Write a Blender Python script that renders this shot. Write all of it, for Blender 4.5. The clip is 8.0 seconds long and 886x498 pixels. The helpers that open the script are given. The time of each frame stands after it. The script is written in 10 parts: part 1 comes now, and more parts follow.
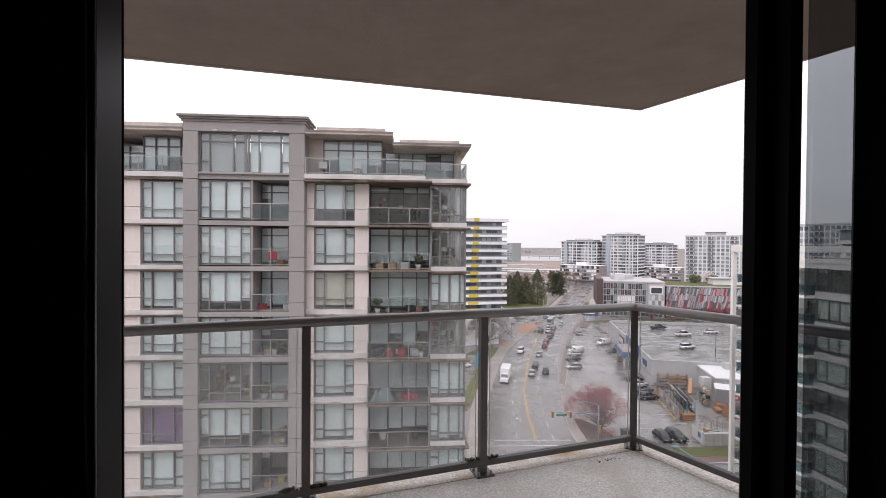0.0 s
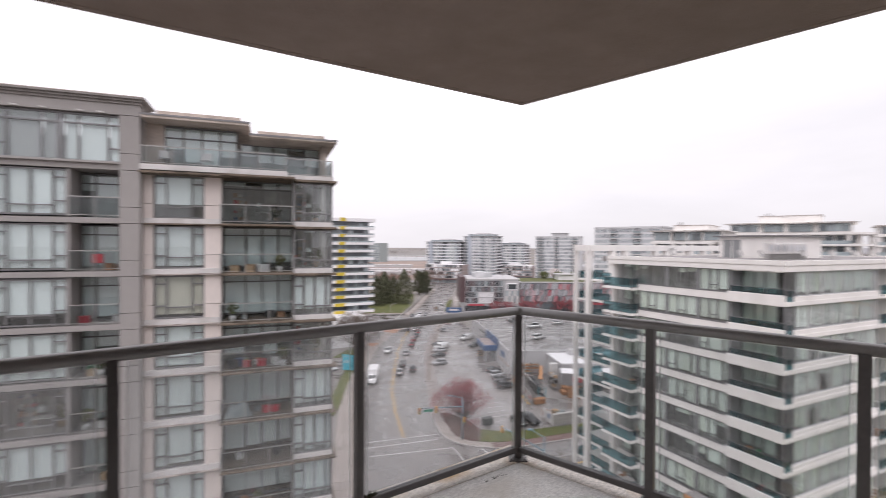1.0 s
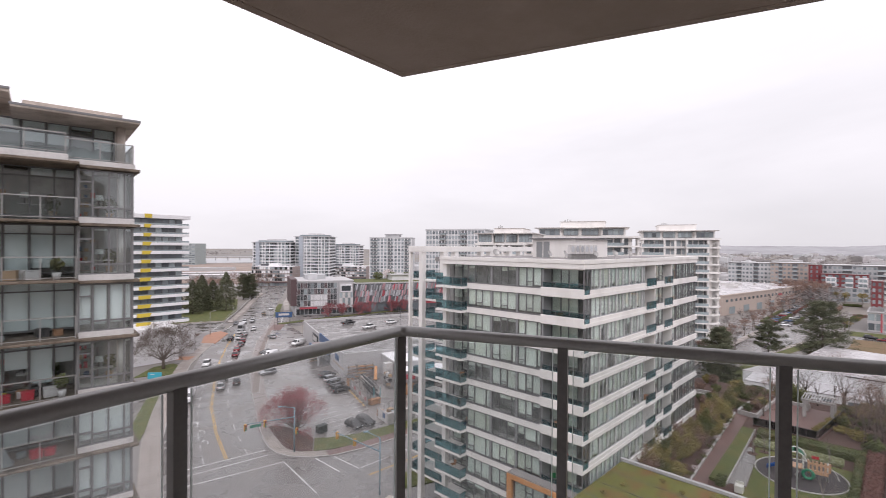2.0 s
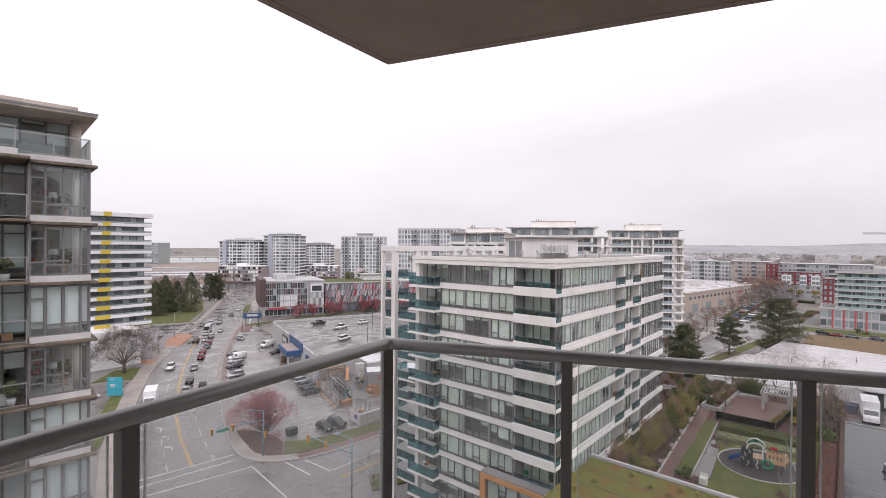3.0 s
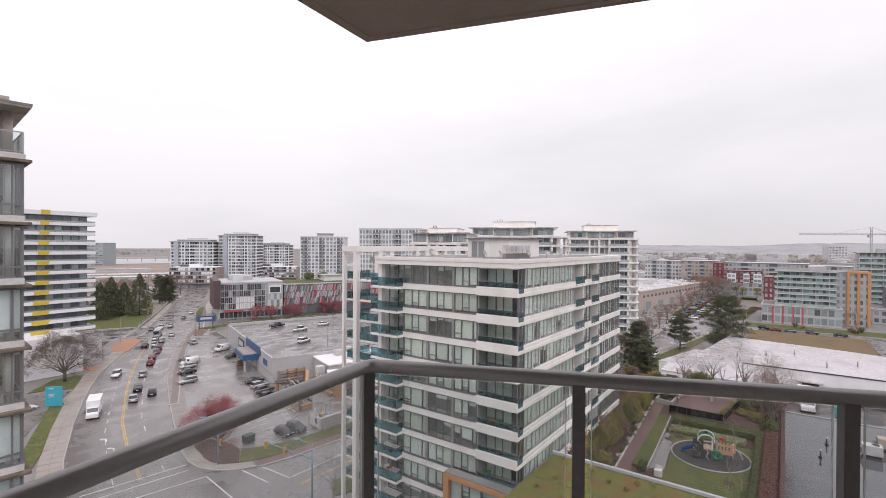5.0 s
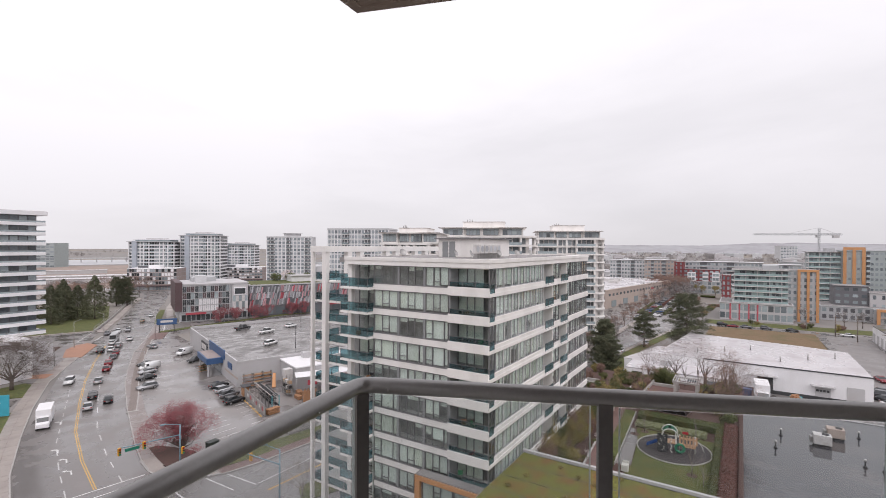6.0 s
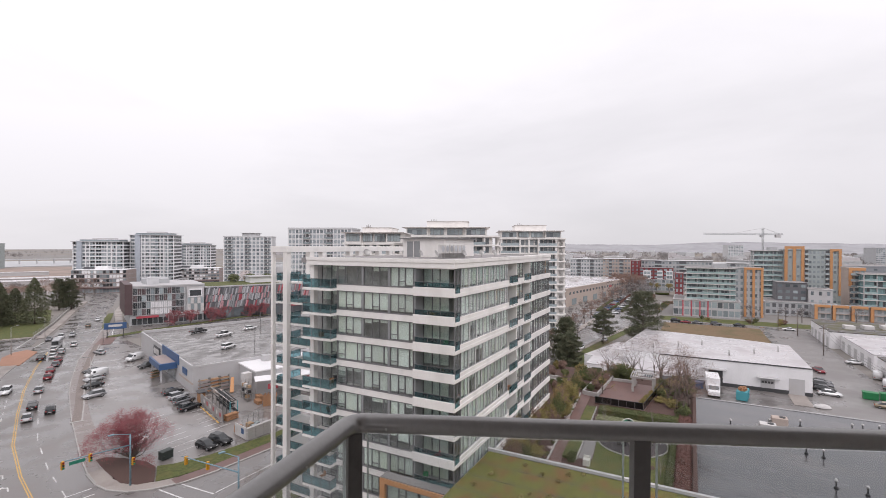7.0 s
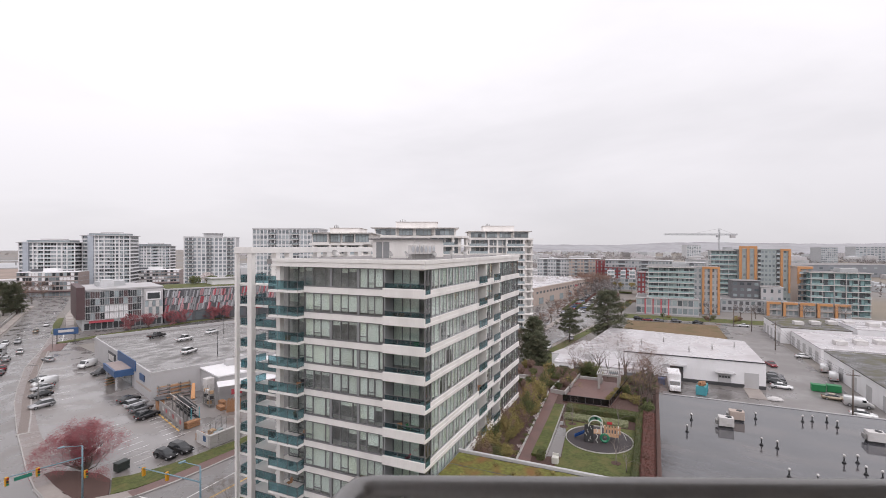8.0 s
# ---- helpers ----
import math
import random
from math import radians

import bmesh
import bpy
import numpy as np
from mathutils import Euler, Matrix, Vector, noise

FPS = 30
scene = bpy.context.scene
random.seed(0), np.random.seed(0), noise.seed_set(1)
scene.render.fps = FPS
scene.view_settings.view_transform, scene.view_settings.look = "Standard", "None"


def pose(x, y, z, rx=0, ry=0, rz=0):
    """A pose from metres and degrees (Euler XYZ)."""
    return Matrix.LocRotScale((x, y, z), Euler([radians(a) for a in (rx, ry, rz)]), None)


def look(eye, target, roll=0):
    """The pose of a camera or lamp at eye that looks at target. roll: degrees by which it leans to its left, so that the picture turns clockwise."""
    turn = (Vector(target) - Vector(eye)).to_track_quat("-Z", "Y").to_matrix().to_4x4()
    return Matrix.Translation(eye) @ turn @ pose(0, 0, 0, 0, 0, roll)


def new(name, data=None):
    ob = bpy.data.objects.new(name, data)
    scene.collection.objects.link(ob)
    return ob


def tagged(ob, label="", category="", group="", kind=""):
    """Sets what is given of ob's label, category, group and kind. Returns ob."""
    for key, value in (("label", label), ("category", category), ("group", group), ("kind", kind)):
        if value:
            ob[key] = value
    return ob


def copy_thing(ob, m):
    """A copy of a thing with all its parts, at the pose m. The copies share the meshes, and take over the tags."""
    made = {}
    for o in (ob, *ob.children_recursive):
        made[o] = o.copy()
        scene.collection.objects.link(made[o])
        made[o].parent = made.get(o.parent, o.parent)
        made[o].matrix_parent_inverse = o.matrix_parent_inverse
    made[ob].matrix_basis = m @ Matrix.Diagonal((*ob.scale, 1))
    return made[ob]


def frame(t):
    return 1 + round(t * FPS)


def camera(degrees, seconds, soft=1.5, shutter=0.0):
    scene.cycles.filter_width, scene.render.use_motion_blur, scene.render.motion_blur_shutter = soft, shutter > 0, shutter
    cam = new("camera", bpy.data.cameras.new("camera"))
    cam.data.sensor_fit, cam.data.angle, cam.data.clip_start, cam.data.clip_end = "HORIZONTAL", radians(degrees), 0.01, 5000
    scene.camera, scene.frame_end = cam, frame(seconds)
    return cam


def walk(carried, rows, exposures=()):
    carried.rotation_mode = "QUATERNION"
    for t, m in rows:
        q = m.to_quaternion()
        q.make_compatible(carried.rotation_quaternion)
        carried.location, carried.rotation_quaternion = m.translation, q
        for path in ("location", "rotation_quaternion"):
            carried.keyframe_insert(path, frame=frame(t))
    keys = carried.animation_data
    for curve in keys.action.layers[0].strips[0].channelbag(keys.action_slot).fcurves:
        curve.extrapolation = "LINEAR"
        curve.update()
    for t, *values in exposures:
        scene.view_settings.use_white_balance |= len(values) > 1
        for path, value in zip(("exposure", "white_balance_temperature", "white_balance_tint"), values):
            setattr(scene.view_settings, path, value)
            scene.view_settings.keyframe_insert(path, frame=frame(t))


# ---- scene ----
cam = camera(86.8, 8.0, soft=0.45, shutter=0.45)
PATH = [
    (0, (-0.5, -0.003, 35.708), (-0.52, 1.996, 35.685), 0.4),
    (0.5, (-0.513, 0.084, 35.714), (-0.396, 2.08, 35.691), 0.4),
    (1, (-0.514, 0.45, 35.713), (0.024, 2.377, 35.694), 0.3),
    (1.5, (-0.482, 0.885, 35.719), (0.463, 2.647, 35.704), 0.5),
    (2, (-0.466, 1.205, 35.729), (0.702, 2.829, 35.718), 0.4),
    (3.5, (-0.375, 1.502, 35.763), (0.903, 3.041, 35.75), 0.4),
    (4, (-0.349, 1.585, 35.77), (0.964, 3.094, 35.758), 0.4),
    (4.5, (-0.323, 1.687, 35.777), (1.025, 3.165, 35.765), 0.4),
    (6, (-0.215, 2.063, 35.779), (1.26, 3.414, 35.768), 0.3),
    (6.5, (-0.142, 2.269, 35.78), (1.386, 3.56, 35.769), 0.3),
    (7, (-0.109, 2.351, 35.816), (1.466, 3.583, 35.804), 0.2),
    (7.5, (-0.116, 2.435, 35.893), (1.502, 3.611, 35.882), 0.2),
    (8, (0.062, 2.684, 35.845), (1.717, 3.808, 35.835), 0.1),
]
EXPOSURE = [(0.0, 0.2, 6450, 13), (0.5, 0.16, 6450, 13), (1.0, 0.12, 6450, 13), (2.0, 0.06, 6430, 13), (3.5, 0.0, 6460, 12.5), (8.0, -0.06, 6450, 11)]
walk(cam, [(t, look(e, g, r)) for t, e, g, r in PATH], EXPOSURE)

# ---- light ----
world = bpy.data.worlds.new("overcast")
scene.world = world
world.use_nodes = True
wn, wl = world.node_tree.nodes, world.node_tree.links
wn.clear()
sky = wn.new("ShaderNodeTexSky")
sky.sky_type, sky.sun_disc = "NISHITA", False
sky.sun_elevation, sky.sun_rotation = radians(51), radians(213)
sky_bg = wn.new("ShaderNodeBackground")
sky_bg.inputs[1].default_value = 0.05
wl.new(sky.outputs[0], sky_bg.inputs[0])
wtc = wn.new("ShaderNodeTexCoord")
wmap = wn.new("ShaderNodeMapping")
wmap.inputs["Scale"].default_value = (1.0, 1.0, 3.2)
wnoise = wn.new("ShaderNodeTexNoise")
wnoise.inputs["Scale"].default_value, wnoise.inputs["Detail"].default_value = 1.3, 6.0
wnoise.inputs["Roughness"].default_value, wnoise.inputs["Distortion"].default_value = 0.55, 0.35
wramp = wn.new("ShaderNodeValToRGB")
wramp.color_ramp.elements[0].position, wramp.color_ramp.elements[0].color = 0.33, (0.875, 0.851, 0.88, 1)
wramp.color_ramp.elements[1].position, wramp.color_ramp.elements[1].color = 0.60, (1.0, 0.968, 1.0, 1)
cloud_bg = wn.new("ShaderNodeBackground")
cloud_bg.inputs[1].default_value = 1.16
wl.new(wtc.outputs["Generated"], wmap.inputs[0])
wl.new(wmap.outputs[0], wnoise.inputs["Vector"])
wl.new(wnoise.outputs[0], wramp.inputs[0])
wl.new(wramp.outputs[0], cloud_bg.inputs[0])
# the cover is thinner overhead than towards the horizon
wdot = wn.new("ShaderNodeVectorMath")
wdot.operation = "DOT_PRODUCT"
wdot.inputs[1].default_value = (-0.03, 0.06, 0.90)
wl.new(wtc.outputs["Generated"], wdot.inputs[0])
wthin = wn.new("ShaderNodeMapRange")
wthin.inputs["From Min"].default_value, wthin.inputs["From Max"].default_value = -0.03, 0.34
wthin.inputs["To Min"].default_value, wthin.inputs["To Max"].default_value = 0.81, 1.23
wl.new(wdot.outputs["Value"], wthin.inputs["Value"])
wl.new(wthin.outputs[0], cloud_bg.inputs[1])
wmix = wn.new("ShaderNodeMixShader")
wmix.inputs[0].default_value = 0.93
wl.new(sky_bg.outputs[0], wmix.inputs[1])
wl.new(cloud_bg.outputs[0], wmix.inputs[2])
wout = wn.new("ShaderNodeOutputWorld")
wl.new(wmix.outputs[0], wout.inputs[0])

sun_data = bpy.data.lights.new("sun", "SUN")
sun_data.energy, sun_data.angle, sun_data.color = 1.3, radians(60), (1.0, 0.955, 0.965)
sun = new("sun", sun_data)
sun.matrix_world = look((0, 0, 300), (130, 200, 0))

# ---- materials ----
def mat(name, col, rough=0.7, scale=3.0, var=0.15, bump=0.0, metal=0.0, stain=None, stain_scale=0.3,
        stain_amt=0.35, rough_var=0.0, obj_var=0.0, spec=0.5, stretch=(1, 1, 1), fine=None):
    """Principled surface with grain, larger stains, and optional change from object to object."""
    m = bpy.data.materials.new(name)
    m.use_nodes = True
    n, l = m.node_tree.nodes, m.node_tree.links
    p = n["Principled BSDF"]
    tc = n.new("ShaderNodeNewGeometry")
    mp = n.new("ShaderNodeMapping")
    mp.inputs["Scale"].default_value = stretch
    l.new(tc.outputs["Position"], mp.inputs[0])
    no = n.new("ShaderNodeTexNoise")
    no.inputs["Scale"].default_value, no.inputs["Detail"].default_value = scale, 6.0
    no.inputs["Roughness"].default_value = 0.65
    l.new(mp.outputs[0], no.inputs["Vector"])
    ramp = n.new("ShaderNodeValToRGB")
    ramp.color_ramp.elements[0].position, ramp.color_ramp.elements[1].position = 0.3, 0.7
    ramp.color_ramp.elements[0].color = tuple(c * (1 - var) for c in col) + (1,)
    ramp.color_ramp.elements[1].color = tuple(min(c * (1 + var), 0.95) for c in col) + (1,)
    l.new(no.outputs[0], ramp.inputs[0])
    out = ramp.outputs[0]
    big = n.new("ShaderNodeTexNoise")
    big.inputs["Scale"].default_value, big.inputs["Detail"].default_value = stain_scale, 4.0
    l.new(mp.outputs[0], big.inputs["Vector"])
    br = n.new("ShaderNodeMapRange")
    br.inputs["From Min"].default_value, br.inputs["From Max"].default_value = 0.48, 0.68
    br.inputs["To Max"].default_value = stain_amt
    l.new(big.outputs[0], br.inputs["Value"])
    mix = n.new("ShaderNodeMix")
    mix.data_type = "RGBA"
    st = stain if stain else tuple(c * 0.7 for c in col)
    mix.inputs["B"].default_value = st + (1,)
    l.new(br.outputs[0], mix.inputs["Factor"])
    l.new(out, mix.inputs["A"])
    out = mix.outputs["Result"]
    if obj_var:
        oi = n.new("ShaderNodeObjectInfo")
        hs = n.new("ShaderNodeHueSaturation")
        mr = n.new("ShaderNodeMapRange")
        mr.inputs["To Min"].default_value, mr.inputs["To Max"].default_value = 1 - obj_var, 1 + obj_var
        l.new(oi.outputs["Random"], mr.inputs["Value"])
        l.new(mr.outputs[0], hs.inputs["Value"])
        l.new(out, hs.inputs["Color"])
        out = hs.outputs[0]
    l.new(out, p.inputs["Base Color"])
    p.inputs["Metallic"].default_value = metal
    p.inputs["Specular IOR Level"].default_value = spec
    if rough_var:
        rr = n.new("ShaderNodeMapRange")
        rr.inputs["From Min"].default_value, rr.inputs["From Max"].default_value = 0.35, 0.65
        rr.inputs["To Min"].default_value, rr.inputs["To Max"].default_value = max(rough - rough_var, 0.02), rough + rough_var
        l.new(big.outputs[0], rr.inputs["Value"])
        l.new(rr.outputs[0], p.inputs["Roughness"])
    else:
        p.inputs["Roughness"].default_value = rough
    if bump:
        b = n.new("ShaderNodeBump")
        b.inputs["Strength"].default_value, b.inputs["Distance"].default_value = bump, 0.02
        if fine:
            fn = n.new("ShaderNodeTexNoise")
            fn.inputs["Scale"].default_value, fn.inputs["Detail"].default_value = fine, 4.0
            l.new(tc.outputs["Position"], fn.inputs["Vector"])
            l.new(fn.outputs[0], b.inputs["Height"])
        else:
            l.new(no.outputs[0], b.inputs["Height"])
        l.new(b.outputs[0], p.inputs["Normal"])
    return m


def glass(name, tint, gloss=0.02, ior=1.5, haze=0.0):
    """Thin pane: tinted see-through with a real sheen."""
    m = bpy.data.materials.new(name)
    m.use_nodes = True
    n, l = m.node_tree.nodes, m.node_tree.links
    n.clear()
    o = n.new("ShaderNodeOutputMaterial")
    t = n.new("ShaderNodeBsdfTransparent")
    t.inputs[0].default_value = tint + (1,)
    g = n.new("ShaderNodeBsdfGlossy")
    g.inputs["Roughness"].default_value = gloss
    lw = n.new("ShaderNodeLayerWeight")
    lw.inputs["Blend"].default_value = 0.5
    pw = n.new("ShaderNodeMath")
    pw.operation = "POWER"
    pw.inputs[1].default_value = 5.0
    l.new(lw.outputs["Facing"], pw.inputs[0])
    f = n.new("ShaderNodeMapRange")
    f.inputs["To Min"].default_value, f.inputs["To Max"].default_value = ((ior - 1) / (ior + 1)) ** 2, 1.0
    l.new(pw.outputs[0], f.inputs["Value"])
    mx = n.new("ShaderNodeMixShader")
    l.new(f.outputs[0], mx.inputs[0])
    l.new(t.outputs[0], mx.inputs[1])
    l.new(g.outputs[0], mx.inputs[2])
    last = mx
    if haze:
        # white veil on the pane: dried rain and dust, plus imitated sky reflection
        tc = n.new("ShaderNodeNewGeometry")
        no = n.new("ShaderNodeTexNoise")
        no.inputs["Scale"].default_value, no.inputs["Detail"].default_value = 6.0, 8.0
        l.new(tc.outputs["Position"], no.inputs["Vector"])
        mr = n.new("ShaderNodeMapRange")
        mr.inputs["From Min"].default_value, mr.inputs["From Max"].default_value = 0.3, 0.75
        mr.inputs["To Min"].default_value, mr.inputs["To Max"].default_value = haze * 0.5, haze * 1.6
        l.new(no.outputs[0], mr.inputs["Value"])
        df = n.new("ShaderNodeBsdfTranslucent")
        df.inputs[0].default_value = (0.8, 0.8, 0.8, 1)
        last = n.new("ShaderNodeMixShader")
        l.new(mr.outputs[0], last.inputs[0])
        l.new(mx.outputs[0], last.inputs[1])
        l.new(df.outputs[0], last.inputs[2])
    l.new(last.outputs[0], o.inputs[0])
    return m


M = {
    "soffit": mat("soffit_paint", (0.33, 0.262, 0.228), 0.85, 6, 0.08, 0.15, stain=(0.22, 0.165, 0.135), stain_scale=1.1, stain_amt=0.35, fine=60),
    "slab_floor": mat("balcony_concrete", (0.74, 0.71, 0.68), 0.75, 70, 0.30, 0.25, stain=(0.52, 0.46, 0.39), stain_scale=2.6, stain_amt=0.55, fine=120),
    "slab_edge": mat("mossy_concrete", (0.70, 0.655, 0.60), 0.85, 60, 0.35, 0.5, stain=(0.40, 0.24, 0.08), stain_scale=2.4, stain_amt=1.0),
    "glass_edge": mat("pale_glass_edge", (0.62, 0.68, 0.67), 0.25, 20, 0.1),
    "moss": mat("moss", (0.045, 0.045, 0.02), 0.95, 60, 0.5, 0.8),
    "rail": mat("rail_paint", (0.255, 0.248, 0.244), 0.33, 60, 0.06, 0.02, metal=0.5, stain=(0.20, 0.192, 0.188), stain_scale=5, stain_amt=0.3, spec=0.5),
    "rail_dark": mat("dark_post_paint", (0.105, 0.098, 0.096), 0.36, 40, 0.12, 0.03, metal=0.3, stain=(0.08, 0.075, 0.07), stain_scale=4, stain_amt=0.4),
    "steel": mat("galvanised", (0.38, 0.37, 0.36), 0.45, 30, 0.2, 0.05, metal=0.7),
    "frame_black": mat("black_aluminium", (0.006, 0.006, 0.0065), 0.38, 30, 0.1, spec=0.04),
    # greyer, glossier black for the tubes added to catch glints
    "glint_strip": mat("glint_strip", (0.02, 0.02, 0.021), 0.3, 30, 0.1, spec=0.5),
    # near-black colour stands in for the shade of the unlit room
    "room_dark": mat("unlit_room_dark", (0.03, 0.03, 0.03), 0.9, 8, 0.1),
    "own_wall": mat("own_wall_paint", (0.45, 0.42, 0.39), 0.85, 6, 0.1, 0.1),
    "pink": mat("pale_pink_stucco", (0.685, 0.615, 0.58), 0.85, 9, 0.05, 0.15, stain=(0.52, 0.46, 0.42), stain_scale=0.5, stain_amt=0.28, stretch=(1, 1, 0.25), fine=40),
    "tower_grey": mat("grey_stucco", (0.32, 0.30, 0.29), 0.85, 9, 0.05, 0.15, stain=(0.22, 0.205, 0.2), stain_scale=0.5, stain_amt=0.3, stretch=(1, 1, 0.25), fine=40),
    "cornice": mat("cornice_grey", (0.24, 0.22, 0.21), 0.85, 9, 0.1, 0.1, stain=(0.12, 0.10, 0.09), stain_scale=1.2, stain_amt=0.5),
    "ledge": mat("weathered_ledge", (0.42, 0.375, 0.35), 0.85, 12, 0.2, 0.2, stain=(0.08, 0.06, 0.045), stain_scale=1.1, stain_amt=0.95, stretch=(1, 1, 3)),
    "ledge_brown": mat("mossy_ledge", (0.17, 0.135, 0.105), 0.9, 14, 0.35, 0.3, stain=(0.05, 0.042, 0.03), stain_scale=1.4, stain_amt=0.8),
    "slab_white": mat("pale_slab", (0.60, 0.58, 0.57), 0.8, 9, 0.08, 0.1, stain=(0.36, 0.33, 0.31), stain_scale=0.7, stain_amt=0.45),
    "roof_beige": mat("roof_membrane", (0.52, 0.45, 0.40), 0.9, 10, 0.15, 0.2, stain=(0.25, 0.21, 0.18), stain_scale=0.8, stain_amt=0.6),
    "win_frame": mat("window_aluminium", (0.20, 0.195, 0.20), 0.5, 20, 0.08, metal=0.2, obj_var=0.08),
    "win_frame_dk": mat("dark_window_aluminium", (0.145, 0.145, 0.15), 0.5, 20, 0.08, metal=0.2, obj_var=0.1),
    "blind": mat("pale_blind", (0.79, 0.825, 0.835), 0.9, 4, 0.03, stretch=(5, 5, 0.3), stain_amt=0.1, obj_var=0.12),
    # flat grey painted in place of the sky's reflection in a window
    "sky_grey": mat("grey_sky_reflection", (0.36, 0.365, 0.37), 0.9, 6, 0.05, stain_amt=0.15),
    "blue_grey": mat("blue_grey_panel", (0.42, 0.45, 0.50), 0.6, 4, 0.06),
    "podium_brown": mat("brown_brick_podium", (0.33, 0.27, 0.255), 0.8, 6, 0.15, stain_scale=0.2),
    "pink_panel": mat("pink_panel", (0.50, 0.28, 0.30), 0.5, 6, 0.1, obj_var=0.2),
    "blind_green": mat("green_tinged_blind", (0.75, 0.79, 0.735), 0.9, 4, 0.04, stretch=(8, 1, 1), stain=(0.62, 0.65, 0.50), stain_scale=0.15, stain_amt=0.6, obj_var=0.16),
    "curtain_purple": mat("purple_curtain", (0.22, 0.12, 0.27), 0.9, 5, 0.35, stretch=(6, 1, 0.3)),
    "curtain_cream": mat("cream_curtain", (0.62, 0.58, 0.50), 0.9, 5, 0.2, stretch=(6, 1, 0.3)),
    "interior": mat("room_inside", (0.42, 0.42, 0.41), 0.9, 1.5, 0.25, stain=(0.12, 0.12, 0.12), stain_scale=0.5, stain_amt=0.5, obj_var=0.2),
    "r_white": mat("white_band_paint", (0.79, 0.763, 0.738), 0.75, 9, 0.04, 0.05, stain=(0.55, 0.525, 0.50), stain_scale=0.45, stain_amt=0.35, stretch=(1, 1, 0.3)),
    "r_grey": mat("grey_panel", (0.26, 0.265, 0.27), 0.6, 9, 0.06, obj_var=0.06),
    "roof_grey": mat("roof_gravel", (0.27, 0.255, 0.25), 0.9, 20, 0.25, 0.3, stain=(0.17, 0.16, 0.16), stain_scale=0.25, stain_amt=0.6),
    "roof_pale": mat("pale_membrane_roof", (0.53, 0.505, 0.515), 0.3, 3, 0.07, 0.02, stain=(0.40, 0.37, 0.375), stain_scale=0.14, stain_amt=0.7, rough_var=0.15),
    "roof_wet": mat("wet_dark_roof", (0.06, 0.06, 0.067), 0.06, 0.6, 0.3, 0.05, stain=(0.11, 0.098, 0.098), stain_scale=0.2, stain_amt=0.8, rough_var=0.055, spec=0.8, stretch=(1, 0.35, 1)),
    "orange": mat("orange_panel", (0.54, 0.275, 0.125), 0.6, 5, 0.05, stain=(0.45, 0.18, 0.06), stain_scale=0.3, stain_amt=0.3),
    # pale patches partly paint sky sheen on the wet ground
    "asphalt": mat("wet_asphalt", (0.150, 0.138, 0.132), 0.3, 9, 0.2, 0.10, stain=(0.225, 0.204, 0.196), stain_scale=0.16, stain_amt=0.85, rough_var=0.24, fine=30, spec=0.8),
    # lighter copy of the asphalt, its colour raised to imitate reflected sky
    "asphalt_lot": mat("wet_car_park_sky_sheen", (0.195, 0.180, 0.172), 0.28, 9, 0.2, 0.08, stain=(0.28, 0.256, 0.245), stain_scale=0.12, stain_amt=0.85, rough_var=0.24, fine=30, spec=0.8),
    "asphalt_deck": mat("wet_parking_deck", (0.185, 0.172, 0.166), 0.28, 5, 0.2, 0.08, stain=(0.105, 0.098, 0.095), stain_scale=0.3, stain_amt=0.8, rough_var=0.22, stretch=(0.8, 1.3, 1)),
    "sidewalk": mat("sidewalk_concrete", (0.33, 0.29, 0.265), 0.6, 6, 0.12, 0.1, stain=(0.24, 0.21, 0.195), stain_scale=0.2, stain_amt=0.6, rough_var=0.2),
    "kerb": mat("kerb_concrete", (0.42, 0.40, 0.385), 0.7, 8, 0.12, 0.1),
    "brick_paving": mat("red_brick_paving", (0.165, 0.092, 0.08), 0.48, 14, 0.25, 0.2, stain=(0.105, 0.062, 0.055), stain_scale=0.4, stain_amt=0.5),
    "terracotta": mat("orange_plaza_paving", (0.40, 0.20, 0.125), 0.6, 10, 0.15, 0.1),
    "grass": mat("grass", (0.085, 0.10, 0.027), 0.9, 2.2, 0.5, 0.6, stain=(0.14, 0.125, 0.042), stain_scale=0.45, stain_amt=0.85, fine=30),
    "grass_dry": mat("dry_grass", (0.175, 0.118, 0.066), 0.95, 8, 0.35, 0.4, stain=(0.105, 0.10, 0.042), stain_scale=0.12, stain_amt=0.75),
    "sedum": mat("sedum_roof", (0.145, 0.145, 0.033), 0.95, 2.4, 0.55, 0.9, stain=(0.20, 0.095, 0.035), stain_scale=0.5, stain_amt=0.85, fine=25),
    "mulch": mat("bark_mulch", (0.095, 0.055, 0.046), 0.95, 25, 0.4, 0.6),
    "paver": mat("brown_grey_pavers", (0.225, 0.188, 0.175), 0.42, 14, 0.25, 0.2, stain=(0.30, 0.262, 0.245), stain_scale=0.5, stain_amt=0.7, obj_var=0.12, rough_var=0.2),
    "gravel": mat("gravel", (0.215, 0.18, 0.165), 0.9, 12, 0.5, 0.8, stain=(0.27, 0.232, 0.21), stain_scale=1.5),
    "land": mat("distant_land", (0.23, 0.215, 0.205), 0.95, 0.02, 0.2, stain=(0.24, 0.20, 0.15), stain_scale=0.004, stain_amt=0.8),
    "paint_white": mat("road_paint_white", (0.66, 0.65, 0.64), 0.6, 14, 0.15),
    "paint_yellow": mat("road_paint_yellow", (0.62, 0.38, 0.10), 0.6, 14, 0.15),
    "white_wall": mat("white_painted_wall", (0.78, 0.77, 0.78), 0.7, 5, 0.03, 0.05, stain=(0.66, 0.64, 0.64), stain_scale=0.3, stain_amt=0.4, stretch=(1, 1, 0.4)),
